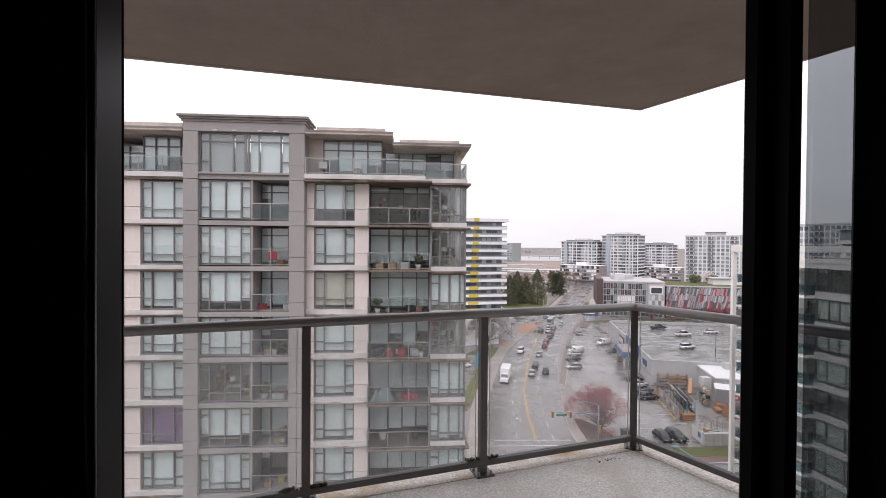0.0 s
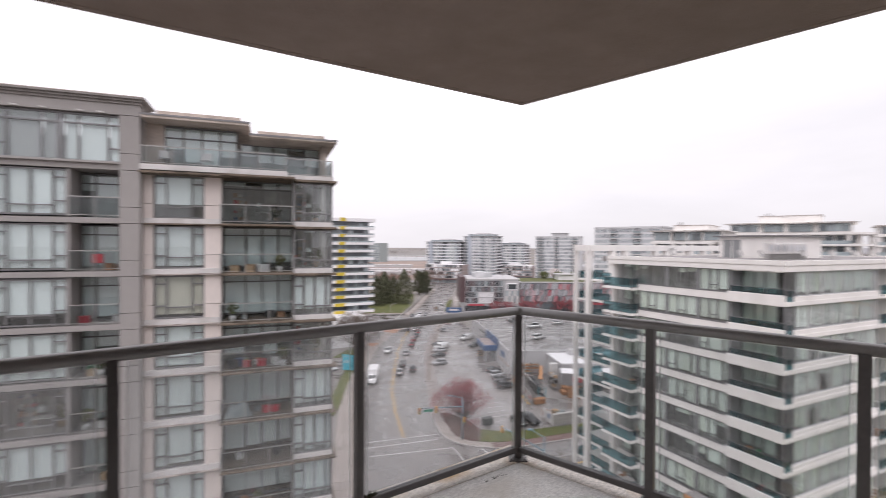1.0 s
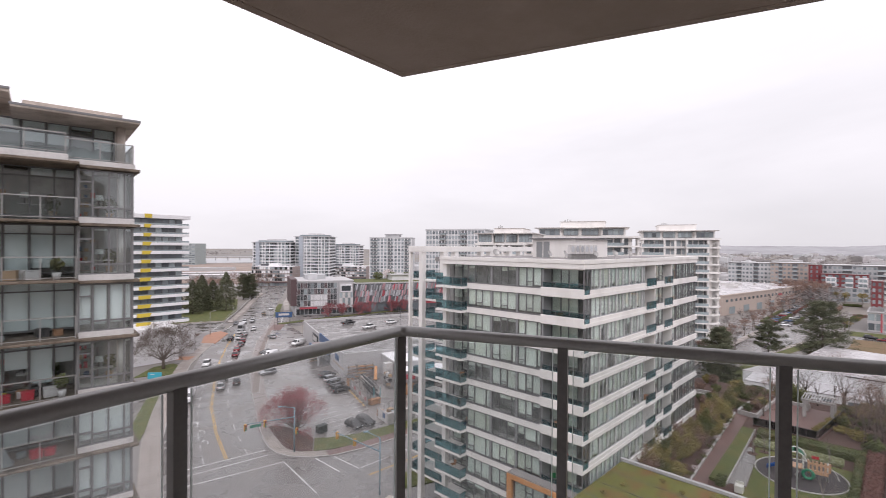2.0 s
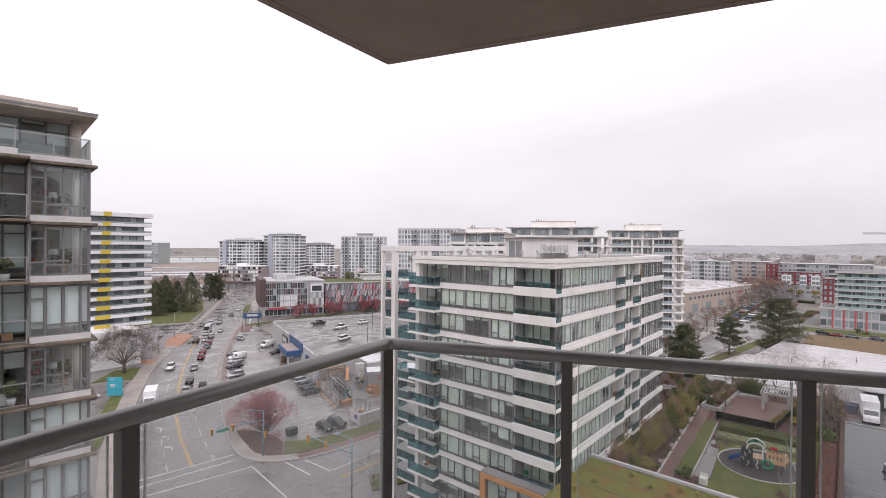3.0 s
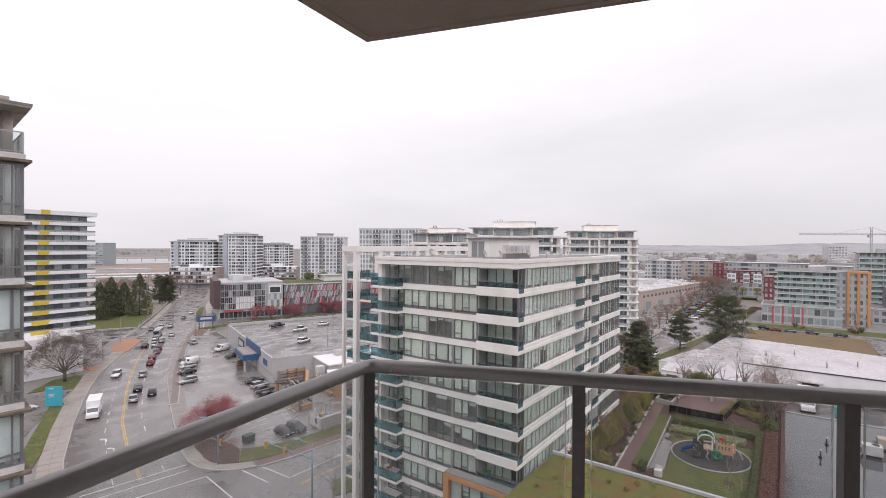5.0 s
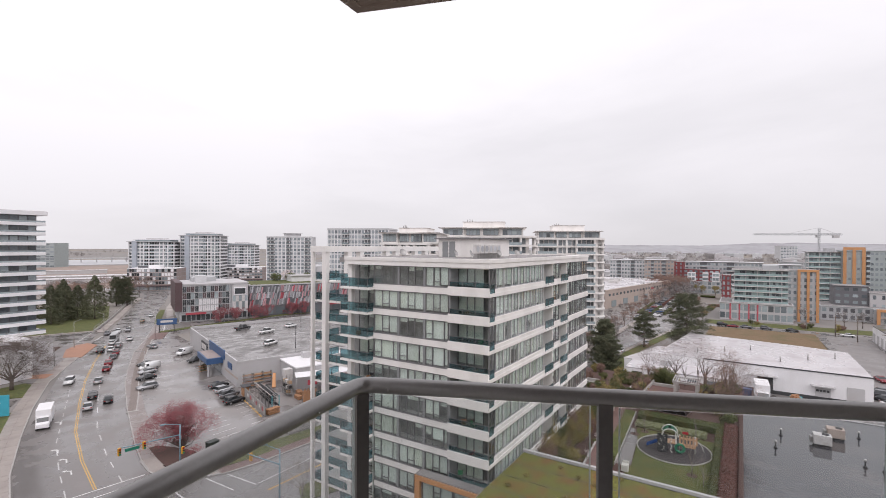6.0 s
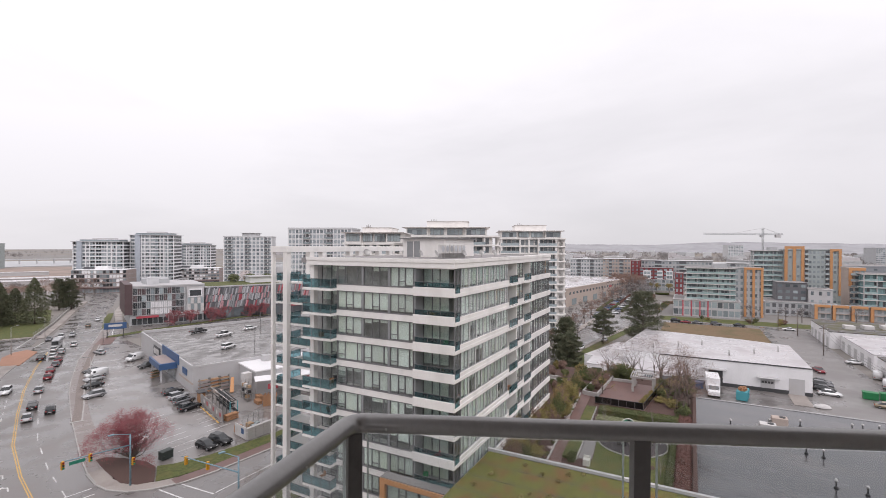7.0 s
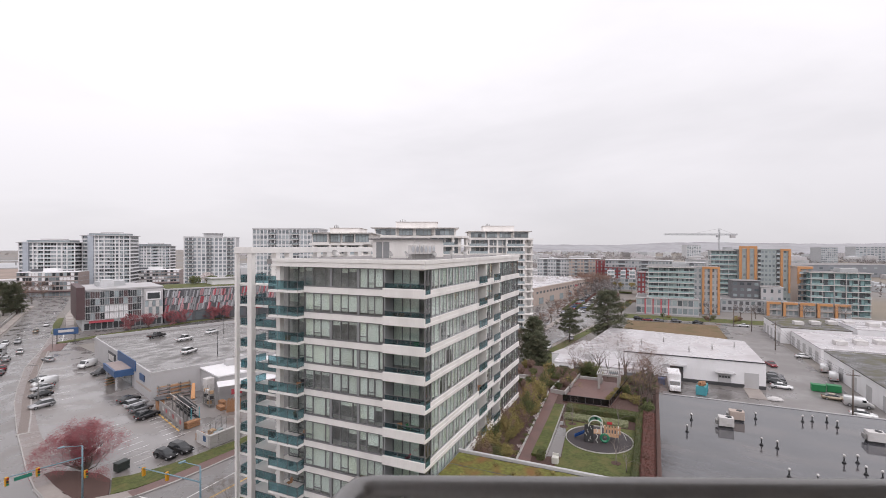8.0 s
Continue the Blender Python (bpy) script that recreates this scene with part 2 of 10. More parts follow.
    "grey_wall": mat("grey_painted_wall", (0.48, 0.47, 0.475), 0.75, 5, 0.05, stain=(0.4, 0.38, 0.37), stain_scale=0.2, stain_amt=0.4),
    "dark_trim": mat("dark_trim", (0.06, 0.06, 0.063), 0.5, 10, 0.1),
    "blue_panel": mat("blue_panel", (0.045, 0.10, 0.22), 0.45, 6, 0.08),
    "red_panel": mat("red_panel", (0.42, 0.075, 0.095), 0.5, 6, 0.1, obj_var=0.25),
    "grey_panel": mat("pale_grey_panel", (0.44, 0.45, 0.47), 0.5, 6, 0.1, obj_var=0.25),
    "mid_panel": mat("mid_grey_panel", (0.27, 0.275, 0.285), 0.5, 6, 0.1, obj_var=0.25),
    "slate_wall": mat("slate_grey_cladding", (0.24, 0.25, 0.27), 0.6, 4, 0.08, stain_scale=0.1),
    "glass_dark": mat("dark_office_glass", (0.055, 0.06, 0.065), 0.15, 2, 0.2, obj_var=0.4, spec=0.5),
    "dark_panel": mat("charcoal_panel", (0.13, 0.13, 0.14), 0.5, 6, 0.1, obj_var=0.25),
    "maroon": mat("maroon_cladding", (0.10, 0.062, 0.065), 0.6, 6, 0.1),
    "brick_red": mat("red_brick", (0.22, 0.055, 0.06), 0.8, 8, 0.15, obj_var=0.1),
    "beige": mat("beige_render", (0.46, 0.38, 0.335), 0.8, 4, 0.08, stain_scale=0.1),
    "teal_grey": mat("grey_teal_wall", (0.36, 0.40, 0.40), 0.6, 4, 0.08),
    "pale_tower": mat("pale_grey_tower", (0.58, 0.58, 0.59), 0.7, 3, 0.06),
    "mid_tower": mat("mid_grey_tower", (0.44, 0.445, 0.455), 0.7, 3, 0.06),
    "far_glass": mat("far_window_glass", (0.13, 0.15, 0.165), 0.12, 2, 0.2, obj_var=0.45, spec=0.8),
    "far_glass_pale": mat("far_window_pale", (0.30, 0.345, 0.36), 0.2, 2, 0.15, obj_var=0.35, spec=0.8),
    "yellow": mat("yellow_panel", (0.60, 0.45, 0.05), 0.6, 6, 0.06),
    "bark": mat("bark", (0.13, 0.105, 0.09), 0.95, 20, 0.3, 0.5),
    "bark_pale": mat("pale_twig", (0.27, 0.235, 0.21), 0.95, 20, 0.25, 0.3),
    "pine": mat("pine_needles", (0.115, 0.125, 0.078), 0.9, 1.2, 0.4, stain=(0.16, 0.14, 0.085), stain_scale=0.5, stain_amt=0.5, obj_var=0.2),
    "conifer": mat("conifer_needles", (0.092, 0.099, 0.058), 0.9, 1.2, 0.45, stain=(0.13, 0.11, 0.066), stain_scale=0.5, stain_amt=0.5, obj_var=0.2),
    "bud_brown": mat("brown_buds", (0.20, 0.125, 0.10), 0.9, 3, 0.4, stain=(0.26, 0.18, 0.14), stain_scale=0.8, stain_amt=0.6),
    "bud_red": mat("red_buds", (0.25, 0.068, 0.078), 0.85, 3, 0.4, stain=(0.34, 0.14, 0.145), stain_scale=0.8, stain_amt=0.6),
    "leaf_green": mat("shrub_leaves", (0.085, 0.10, 0.036), 0.85, 3, 0.45, stain=(0.14, 0.11, 0.045), stain_scale=0.6, stain_amt=0.6, obj_var=0.25),
    "leaf_yellow": mat("yellow_green_leaves", (0.24, 0.20, 0.07), 0.85, 3, 0.4, stain=(0.23, 0.13, 0.065), stain_scale=0.5, stain_amt=0.6, obj_var=0.2),
    "leaf_pale": mat("pale_variegated_leaves", (0.22, 0.235, 0.12), 0.85, 5, 0.5, stain=(0.42, 0.42, 0.30), stain_scale=3.0, stain_amt=0.9),
    "hedge_red": mat("reddish_hedge_leaves", (0.115, 0.048, 0.038), 0.9, 4, 0.45, stain=(0.075, 0.045, 0.033), stain_scale=0.8, stain_amt=0.6),
    "blossom": mat("white_blossom", (0.60, 0.52, 0.50), 0.85, 4, 0.2),
    "roof_mossy": mat("mossy_felt_roof", (0.075, 0.07, 0.066), 0.45, 6, 0.3, 0.2, stain=(0.11, 0.10, 0.03), stain_scale=0.25, stain_amt=0.8, rough_var=0.2),
    "lane": mat("lane_concrete", (0.21, 0.195, 0.19), 0.45, 4, 0.12, 0.1, stain=(0.22, 0.205, 0.20), stain_scale=0.12, stain_amt=0.6, rough_var=0.2),
    "far_wood": mat("far_wood", (0.185, 0.165, 0.158), 0.95, 0.5, 0.3, obj_var=0.2),
    "tyre": mat("tyre", (0.018, 0.018, 0.018), 0.85, 20, 0.1),
    "rim": mat("wheel_rim", (0.42, 0.42, 0.43), 0.3, 20, 0.1, metal=0.8),
    "car_glass": mat("car_glass", (0.022, 0.025, 0.028), 0.05, 5, 0.1, spec=0.9),
    "lamp_white": mat("headlight", (0.75, 0.75, 0.75), 0.1, 5, 0.05),
    "lamp_red": mat("tail_light", (0.35, 0.02, 0.02), 0.15, 5, 0.1),
    "plastic_dk": mat("dark_plastic", (0.03, 0.03, 0.032), 0.6, 10, 0.1),
    "signal_yellow": mat("signal_housing", (0.62, 0.30, 0.02), 0.5, 10, 0.08),
    "pole_blue": mat("blue_grey_pole", (0.20, 0.31, 0.37), 0.5, 10, 0.1, metal=0.2),
    "pole_wood": mat("timber_pole", (0.15, 0.12, 0.10), 0.9, 10, 0.25, 0.2, stretch=(1, 1, 0.1)),
    "sign_teal": mat("teal_sign", (0.05, 0.36, 0.46), 0.5, 5, 0.04),
    "sign_green": mat("green_street_sign", (0.03, 0.22, 0.15), 0.5, 5, 0.05),
    "bin_green": mat("green_bin", (0.02, 0.20, 0.07), 0.5, 8, 0.12),
    "bin_dark": mat("dark_bin", (0.035, 0.045, 0.04), 0.5, 8, 0.15),
    "bin_teal": mat("teal_skip", (0.08, 0.33, 0.38), 0.55, 8, 0.15),
    "timber": mat("timber", (0.36, 0.19, 0.10), 0.8, 12, 0.3, 0.2),
    "play_white": mat("play_white", (0.66, 0.65, 0.6), 0.4, 8, 0.05),
    "play_green": mat("play_green", (0.03, 0.22, 0.12), 0.4, 8, 0.05),
    "play_red": mat("play_red", (0.5, 0.05, 0.06), 0.4, 8, 0.05),
    "play_blue": mat("play_blue", (0.04, 0.14, 0.42), 0.4, 8, 0.05),
    "play_tan": mat("play_tan", (0.55, 0.33, 0.2), 0.5, 8, 0.05),
    "rubber": mat("rubber_ground", (0.058, 0.05, 0.052), 0.8, 20, 0.2, 0.2),
    "red_cloth": mat("red_fabric", (0.50, 0.03, 0.05), 0.8, 8, 0.1),
    "grey_cloth": mat("grey_cover", (0.26, 0.29, 0.29), 0.85, 6, 0.15, 0.2),
    "tan_box": mat("cardboard", (0.42, 0.29, 0.18), 0.85, 6, 0.1),
    # distance haze is mixed into this pale grey, there is no mist
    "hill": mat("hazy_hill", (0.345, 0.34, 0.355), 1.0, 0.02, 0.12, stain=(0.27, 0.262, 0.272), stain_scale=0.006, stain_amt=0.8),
    "water": mat("far_water", (0.36, 0.36, 0.375), 0.3, 0.05, 0.05),
}


def island_mix(name, lo, hi, rough=0.15):
    """Glazing whose shade changes from pane to pane in a joined mesh."""
    m = mat(name, lo, rough, 2, 0.1, spec=0.8)
    n, l = m.node_tree.nodes, m.node_tree.links
    g = n.new("ShaderNodeNewGeometry")
    mx = n.new("ShaderNodeMix")
    mx.data_type = "RGBA"
    mx.inputs["A"].default_value, mx.inputs["B"].default_value = lo + (1,), hi + (1,)
    l.new(g.outputs["Random Per Island"], mx.inputs["Factor"])
    l.new(mx.outputs["Result"], n["Principled BSDF"].inputs["Base Color"])
    return m


M["teal_panes"] = island_mix("teal_panes", (0.15, 0.19, 0.195), (0.40, 0.50, 0.495))
M["turq_panes"] = island_mix("turq_panes", (0.12, 0.19, 0.20), (0.31, 0.48, 0.49))
M["teal_guard"] = mat("teal_balcony_guard", (0.33, 0.44, 0.44), 0.15, 4, 0.1, spec=0.8)
M["turquoise"] = mat("turquoise_panel", (0.235, 0.385, 0.385), 0.5, 4, 0.08)
M["field_brown"] = mat("brown_winter_field", (0.30, 0.235, 0.20), 0.95, 0.05, 0.25, stain=(0.22, 0.18, 0.16), stain_scale=0.012, stain_amt=0.7)
M["far_panes"] = island_mix("far_panes", (0.13, 0.15, 0.165), (0.40, 0.44, 0.46))
# front panes carry more veil than the side, partly for reflected sky
G_RAIL = glass("balcony_glass", (0.925, 0.935, 0.935), 0.01, 1.45, haze=0.055)
G_SIDE = glass("balcony_side_glass", (0.90, 0.915, 0.915), 0.01, 1.45, haze=0.006)
G_DOOR = glass("door_glass", (0.52, 0.54, 0.55), 0.01, 1.45)
G_WIN = glass("window_glass", (0.93, 0.96, 0.955), 0.015, 1.95)
G_SMOKE = glass("smoked_screen_glass", (0.22, 0.24, 0.25), 0.03, 1.5)
G_BLUE = glass("blue_balcony_glass", (0.42, 0.585, 0.615), 0.02, 1.6, haze=0.035)
G_PALE = glass("pale_balcony_glass", (0.86, 0.89, 0.895), 0.02, 1.55)
PAINT = {k: mat("car_" + k, c, 0.22, 8, 0.04, metal=0.2, spec=0.7) for k, c in {
    "white": (0.78, 0.78, 0.78), "silver": (0.42, 0.42, 0.43), "black": (0.016, 0.016, 0.018), "red": (0.22, 0.02, 0.03),
    "grey": (0.14, 0.14, 0.15), "blue": (0.03, 0.07, 0.16), "gold": (0.34, 0.28, 0.2)}.items()}


# ---- building helpers ----
def box(bm, x0, x1, y0, y1, z0, z1):
    m = Matrix.LocRotScale(((x0 + x1) / 2, (y0 + y1) / 2, (z0 + z1) / 2), None, (abs(x1 - x0), abs(y1 - y0), abs(z1 - z0)))
    bmesh.ops.create_cube(bm, size=1, matrix=m)
    return bm


def prism(bm, pts, z0, z1):
    lo = [bm.verts.new((x, y, z0)) for x, y in pts]
    hi = [bm.verts.new((x, y, z1)) for x, y in pts]
    bm.faces.new(lo[::-1])
    bm.faces.new(hi)
    for i in range(len(pts)):
        j = (i + 1) % len(pts)
        bm.faces.new((lo[i], lo[j], hi[j], hi[i]))
    return bm


def tube(bm, p0, p1, r0, r1=None, n=8, caps=True):
    r1 = r0 if r1 is None else r1
    p0, p1 = Vector(p0), Vector(p1)
    d = (p1 - p0).normalized()
    a = d.orthogonal().normalized()
    b = d.cross(a)
    rings = []
    for p, r in ((p0, r0), (p1, r1)):
        rings.append([bm.verts.new(p + (a * math.cos(6.28318 * i / n) + b * math.sin(6.28318 * i / n)) * r) for i in range(n)])
    for i in range(n):
        j = (i + 1) % n
        f = bm.faces.new((rings[0][i], rings[0][j], rings[1][j], rings[1][i]))
        f.smooth = n > 6
    if caps:
        bm.faces.new(rings[0][::-1])
        bm.faces.new(rings[1])
    return bm


def plate(bm, rects, d0, d1, axis="x"):
    """One connected sheet of bars: the union of rectangles (p0, p1, q0, q1) in a wall's plane, from depth d0 to d1."""
    ps = sorted({round(v, 4) for r in rects for v in r[:2]})
    qs = sorted({round(v, 4) for r in rects for v in r[2:]})
    full = set()
    for i in range(len(ps) - 1):
        for j in range(len(qs) - 1):
            p, q = (ps[i] + ps[i + 1]) / 2, (qs[j] + qs[j + 1]) / 2
            if any(r[0] < p < r[1] and r[2] < q < r[3] for r in rects):
                full.add((i, j))
    got = {}

    def vert(i, j, d):
        if (i, j, d) not in got:
            got[i, j, d] = bm.verts.new((ps[i], d, qs[j]) if axis == "x" else (d, ps[i], qs[j]))
        return got[i, j, d]
    for i, j in full:
        bm.faces.new([vert(i, j, d0), vert(i + 1, j, d0), vert(i + 1, j + 1, d0), vert(i, j + 1, d0)])
        bm.faces.new([vert(i, j, d1), vert(i, j + 1, d1), vert(i + 1, j + 1, d1), vert(i + 1, j, d1)])
        for (ni, nj), (a, b) in (((i - 1, j), ((i, j), (i, j + 1))), ((i + 1, j), ((i + 1, j), (i + 1, j + 1))),
                                 ((i, j - 1), ((i, j), (i + 1, j))), ((i, j + 1), ((i, j + 1), (i + 1, j + 1)))):
            if (ni, nj) not in full:
                bm.faces.new([vert(*a, d0), vert(*a, d1), vert(*b, d1), vert(*b, d0)])
    return bm


def bevelled(bm, width, segments=1):
    bmesh.ops.bevel(bm, geom=bm.edges[:], offset=width, segments=segments, affect="EDGES")
    return bm


def mesh_from(bm, name, material):
    me = bpy.data.meshes.new(name)
    bmesh.ops.recalc_face_normals(bm, faces=bm.faces[:])
    bm.to_mesh(me)
    bm.free()
    me.materials.append(material)
    return me


def part(name, bm, material, parent, label=""):
    ob = new(name, mesh_from(bm, name, material))
    ob.parent = parent
    return tagged(ob, label)


def solid(name, material, parent, *dims, label="", bevel=0.0):
    bm = box(bmesh.new(), *dims)
    if bevel:
        bevelled(bm, bevel)
    return part(name, bm, material, parent, label)


UNIT = {}


def unit_box(material):
    """One shared cube mesh for each material, scaled by its object."""
    if material.name not in UNIT:
        UNIT[material.name] = mesh_from(box(bmesh.new(), -0.5, 0.5, -0.5, 0.5, -0.5, 0.5), material.name + "_piece", material)
    return UNIT[material.name]


def piece(name, material, parent, x0, x1, y0, y1, z0, z1, shadow=True):
    ob = new(name, unit_box(material))
    ob.parent = parent
    ob.location, ob.scale = ((x0 + x1) / 2, (y0 + y1) / 2, (z0 + z1) / 2), (abs(x1 - x0), abs(y1 - y0), abs(z1 - z0))
    if not shadow:
        ob.visible_shadow = False
    return ob


def thing(name, m, label, category, group="", kind=""):
    ob = new(name)
    ob.empty_display_size = 0.2
    ob.matrix_world = m
    return tagged(ob, label, category, group, kind)


def setting(name, bm, material, label, category):
    ob = new(name, mesh_from(bm, name, material))
    return tagged(ob, label, category, kind="structure")




def window_unit(parent, a0, a1, z0, z1, face, cols, frame_mat, blind_mat=None, blind_drop=(0.0, 0.0), rnd=None, axis="x", t=0.06,
                deep=0.12, glass_mat=None, label=""):
    """A framed window in a wall. cols: (share of width, [shares of height from the top]). axis x: on a wall facing -y at y=face, along x;
    axis y: on a wall facing +x at x=face, along y. Panes are parts, with blinds behind them."""
    rects = []

    def put(p0, p1, q0, q1):
        rects.append((p0, p1, q0, q1))

    def lay(name, material, p0, p1, d0, d1, q0, q1, par, shadow=True):
        if axis == "x":
            return piece(name, material, par, p0, p1, face + d0, face + d1, q0, q1, shadow)
        return piece(name, material, par, face - d1, face - d0, p0, p1, q0, q1, shadow)
    put(a0, a1, z1 - t, z1)
    put(a0, a1, z0, z0 + t)
    total = sum(c[0] for c in cols)
    xs = [a0]
    for c in cols:
        xs.append(xs[-1] + (a1 - a0) * c[0] / total)
    panes = []
    for i, x in enumerate(xs):
        lo = x if i == 0 else (x - t if i == len(xs) - 1 else x - t / 2)
        put(lo, lo + t, z0, z1)
    for i, (w, rows) in enumerate(cols):
        l, r = xs[i] + t * (1 if i == 0 else 0.5), xs[i + 1] - t * (1 if i == len(cols) - 1 else 0.5)
        top, h = z1 - t, z1 - z0 - 2 * t
        tot = sum(rows)
        for k, s in enumerate(rows):
            bot = top - h * s / tot
            if k < len(rows) - 1:
                put(l - 0.002, r + 0.002, bot - t / 2, bot + t / 2)
            panes.append((l, r, bot + (t / 2 if k < len(rows) - 1 else 0), top - (t / 2 if k else 0)))
            top = bot
    bm = plate(bmesh.new(), rects, face, face + deep) if axis == "x" else plate(bmesh.new(), rects, face - deep, face, "y")
    win = part("window", bm, frame_mat, parent, label)
    for l, r, b, u in panes:
        lay("pane", glass_mat or G_WIN, l, r, deep * 0.4, deep * 0.4 + 0.02, b, u, win, shadow=False)
    if blind_mat and rnd:
        hang = lambda p0, p1, drop: lay("blind", blind_mat, p0 + t, p1 - t, deep + 0.06, deep + 0.08, z1 - t - (z1 - z0 - 2 * t) * min(drop, 1.0), z1 - t, win)
        if rnd.random() < 0.55 and blind_drop[0] > 0.5:
            hang(a0, a1, rnd.uniform(*blind_drop))
        else:
            for i in range(len(cols)):
                drop = rnd.uniform(*blind_drop)
                if drop > 0.04:
                    hang(xs[i], xs[i + 1], drop)
    return win


def rail_run(parent, x0, x1, y, z0, h, glass_mat, metal, step=1.3, axis="x", face=0.0):
    """A balcony guard: top rail, posts and glass panels along one edge."""
    bm = bmesh.new()
    n = max(1, round(abs(x1 - x0) / step))

    rects = [(x0 - 0.022, x1 + 0.022, z0 + h - 0.05, z0 + h), (x0, x1, z0 + 0.08, z0 + 0.11)]
    for i in range(n + 1):
        c = x0 + (x1 - x0) * i / n
        rects.append((c - 0.022, c + 0.022, z0, z0 + h - 0.02))
    plate(bm, rects, y - 0.025, y + 0.025, axis)
    rail = part("balcony_rail", bm, metal, parent)
    for i in range(n):
        a, b = x0 + (x1 - x0) * i / n + 0.03, x0 + (x1 - x0) * (i + 1) / n - 0.03
        if axis == "x":
            piece("glass_panel", glass_mat, rail, a, b, y - 0.008, y + 0.008, z0 + 0.12, z0 + h - 0.06, shadow=False)
        else:
            piece("glass_panel", glass_mat, rail, y - 0.008, y + 0.008, a, b, z0 + 0.12, z0 + h - 0.06, shadow=False)
    return rail

# ---- own balcony and room ----
FLOOR, RAIL_TOP, SOFFIT = 34.19, 35.277, 36.75
CORNER = Vector((0.9, 3.508, 0))
FRONT = Vector((-math.cos(radians(20.2)), -math.sin(radians(20.2)), 0))
SIDE = Vector((math.cos(radians(-56.5)), math.sin(radians(-56.5)), 0))


def own_balcony():
    # floor slab, its mossy rim and the slab overhead
    out_f, out_s = Vector((0.345, -0.938, 0)) * -0.16, Vector((0.834, 0.552, 0)) * 0.13
    c = CORNER + out_f + out_s
    left, right = CORNER + out_f + FRONT * 5.5, CORNER + out_s + SIDE * 2.75
    bm = prism(bmesh.new(), [(left.x, left.y), (-4.6, -0.92), (-0.77, 0.40), (2.2, 1.36), (right.x, right.y), (c.x, c.y)], FLOOR - 0.22, FLOOR)
    setting("balcony_floor", bm, M["slab_floor"], "worn grey concrete balcony floor with moss stains", "floor")
    a, b, d = CORNER + FRONT * 5.5, CORNER, CORNER + SIDE * 2.7
    n_f, n_s = out_f.normalized(), out_s.normalized()
    rim = bmesh.new()
    ci = b - n_f * 0.035 - n_s * 0.035
    pts = [a + n_f * 0.15, c, d + n_s * 0.12, d - n_s * 0.03, ci, a - n_f * 0.03]
    prism(rim, [(p.x, p.y) for p in pts], FLOOR, FLOOR + 0.005)
    setting("balcony_rim", rim, M["slab_edge"], "mossy yellow-stained edge of the concrete balcony floor", "floor edge")
    s = Vector((0.985, 3.655, 0))
    sf, ss = Vector((-math.cos(radians(16.6)), -math.sin(radians(16.6)), 0)), Vector((math.cos(radians(-62.3)), math.sin(radians(-62.3)), 0))
    l2, r2 = s + sf * 7, s + ss * 3.2
    bm = prism(bmesh.new(), [(l2.x, l2.y), (-5.5, -1.1), (2.7, 0.2), (r2.x, r2.y), (s.x, s.y)], SOFFIT, SOFFIT + 0.22)
    setting("ceiling", bm, M["soffit"], "brownish grey painted underside of the balcony slab overhead", "ceiling")
    drip = bmesh.new()
    e = Vector((s.x, s.y, 0)) + (sf + ss) * 0.05
    tube(drip, (e + sf * 6).to_tuple()[:2] + (SOFFIT + 0.002,), (e.x, e.y, SOFFIT + 0.002), 0.006, n=6)
    tube(drip, (e.x, e.y, SOFFIT + 0.002), (e + ss * 3).to_tuple()[:2] + (SOFFIT + 0.002,), 0.006, n=6)
    setting("drip_trim", drip, M["soffit"], "thin drip bead along the slab overhead", "trim")

    guard = thing("balcony_railing", Matrix.Translation((CORNER.x, CORNER.y, FLOOR)), "dark grey metal balcony railing with clear glass panels", "railing")
    r = 0.03
    zc = RAIL_TOP - r - FLOOR
    for d, total, posts in ((FRONT, 5.4, (1.238, 2.36, 3.52, 4.7)), (SIDE, 2.55, (0.9, 1.83))):
        bm = bmesh.new()
        side = Vector((-d.y, d.x, 0))
        prism(bm, [((d * a + side * b).x, (d * a + side * b).y) for a, b in ((0.02, -0.022), (total, -0.022), (total, 0.022), (0.02, 0.022))], 0.055, 0.095)
        bevelled(bm, 0.004)
        part("bottom_rail", bm, M["rail_dark"], guard)
        stops = (0.0, *posts, total)
        for i in range(len(stops) - 1):
            bm = bmesh.new()
            a0, a1 = stops[i] + 0.052, stops[i + 1] - 0.052
            prism(bm, [((d * a + side * b).x, (d * a + side * b).y) for a, b in ((a0, -0.004), (a1, -0.004), (a1, 0.004), (a0, 0.004))], 0.095, zc - r - 0.004)
            pane = part("glass_panel", bm, G_RAIL if d is FRONT else G_SIDE, guard, "clear rain-spotted glass panel")
            pane.visible_shadow = False
            for a in (a0 - 0.004, a1):
                bm = bmesh.new()
                prism(bm, [((d * (a + u) + side * b).x, (d * (a + u) + side * b).y) for u, b in ((0, -0.0042), (0.004, -0.0042), (0.004, 0.0042), (0, 0.0042))], 0.095, zc - r - 0.004)
                part("glass_edge", bm, M["glass_edge"], guard, "pale polished edge of the glass")
        for p in posts:
            post(guard, d * p, d, zc - r * 0.6)
    post(guard, Vector((0, 0, 0)), (FRONT - SIDE).normalized(), zc - r * 0.6)
    # one bent tube: along the front, round the corner, down the side
    line = [FRONT * 5.4, FRONT * 2.7] + [(FRONT * (1 - u) ** 2 + SIDE * u ** 2) * 0.055 for u in [i / 8 for i in range(9)]] + [SIDE * 1.3, SIDE * 2.55]
    bm, rings, n = bmesh.new(), [], 24
    for i, p in enumerate(line):
        d = (line[min(i + 1, len(line) - 1)] - line[max(i - 1, 0)]).normalized()
        across = Vector((-d.y, d.x, 0))
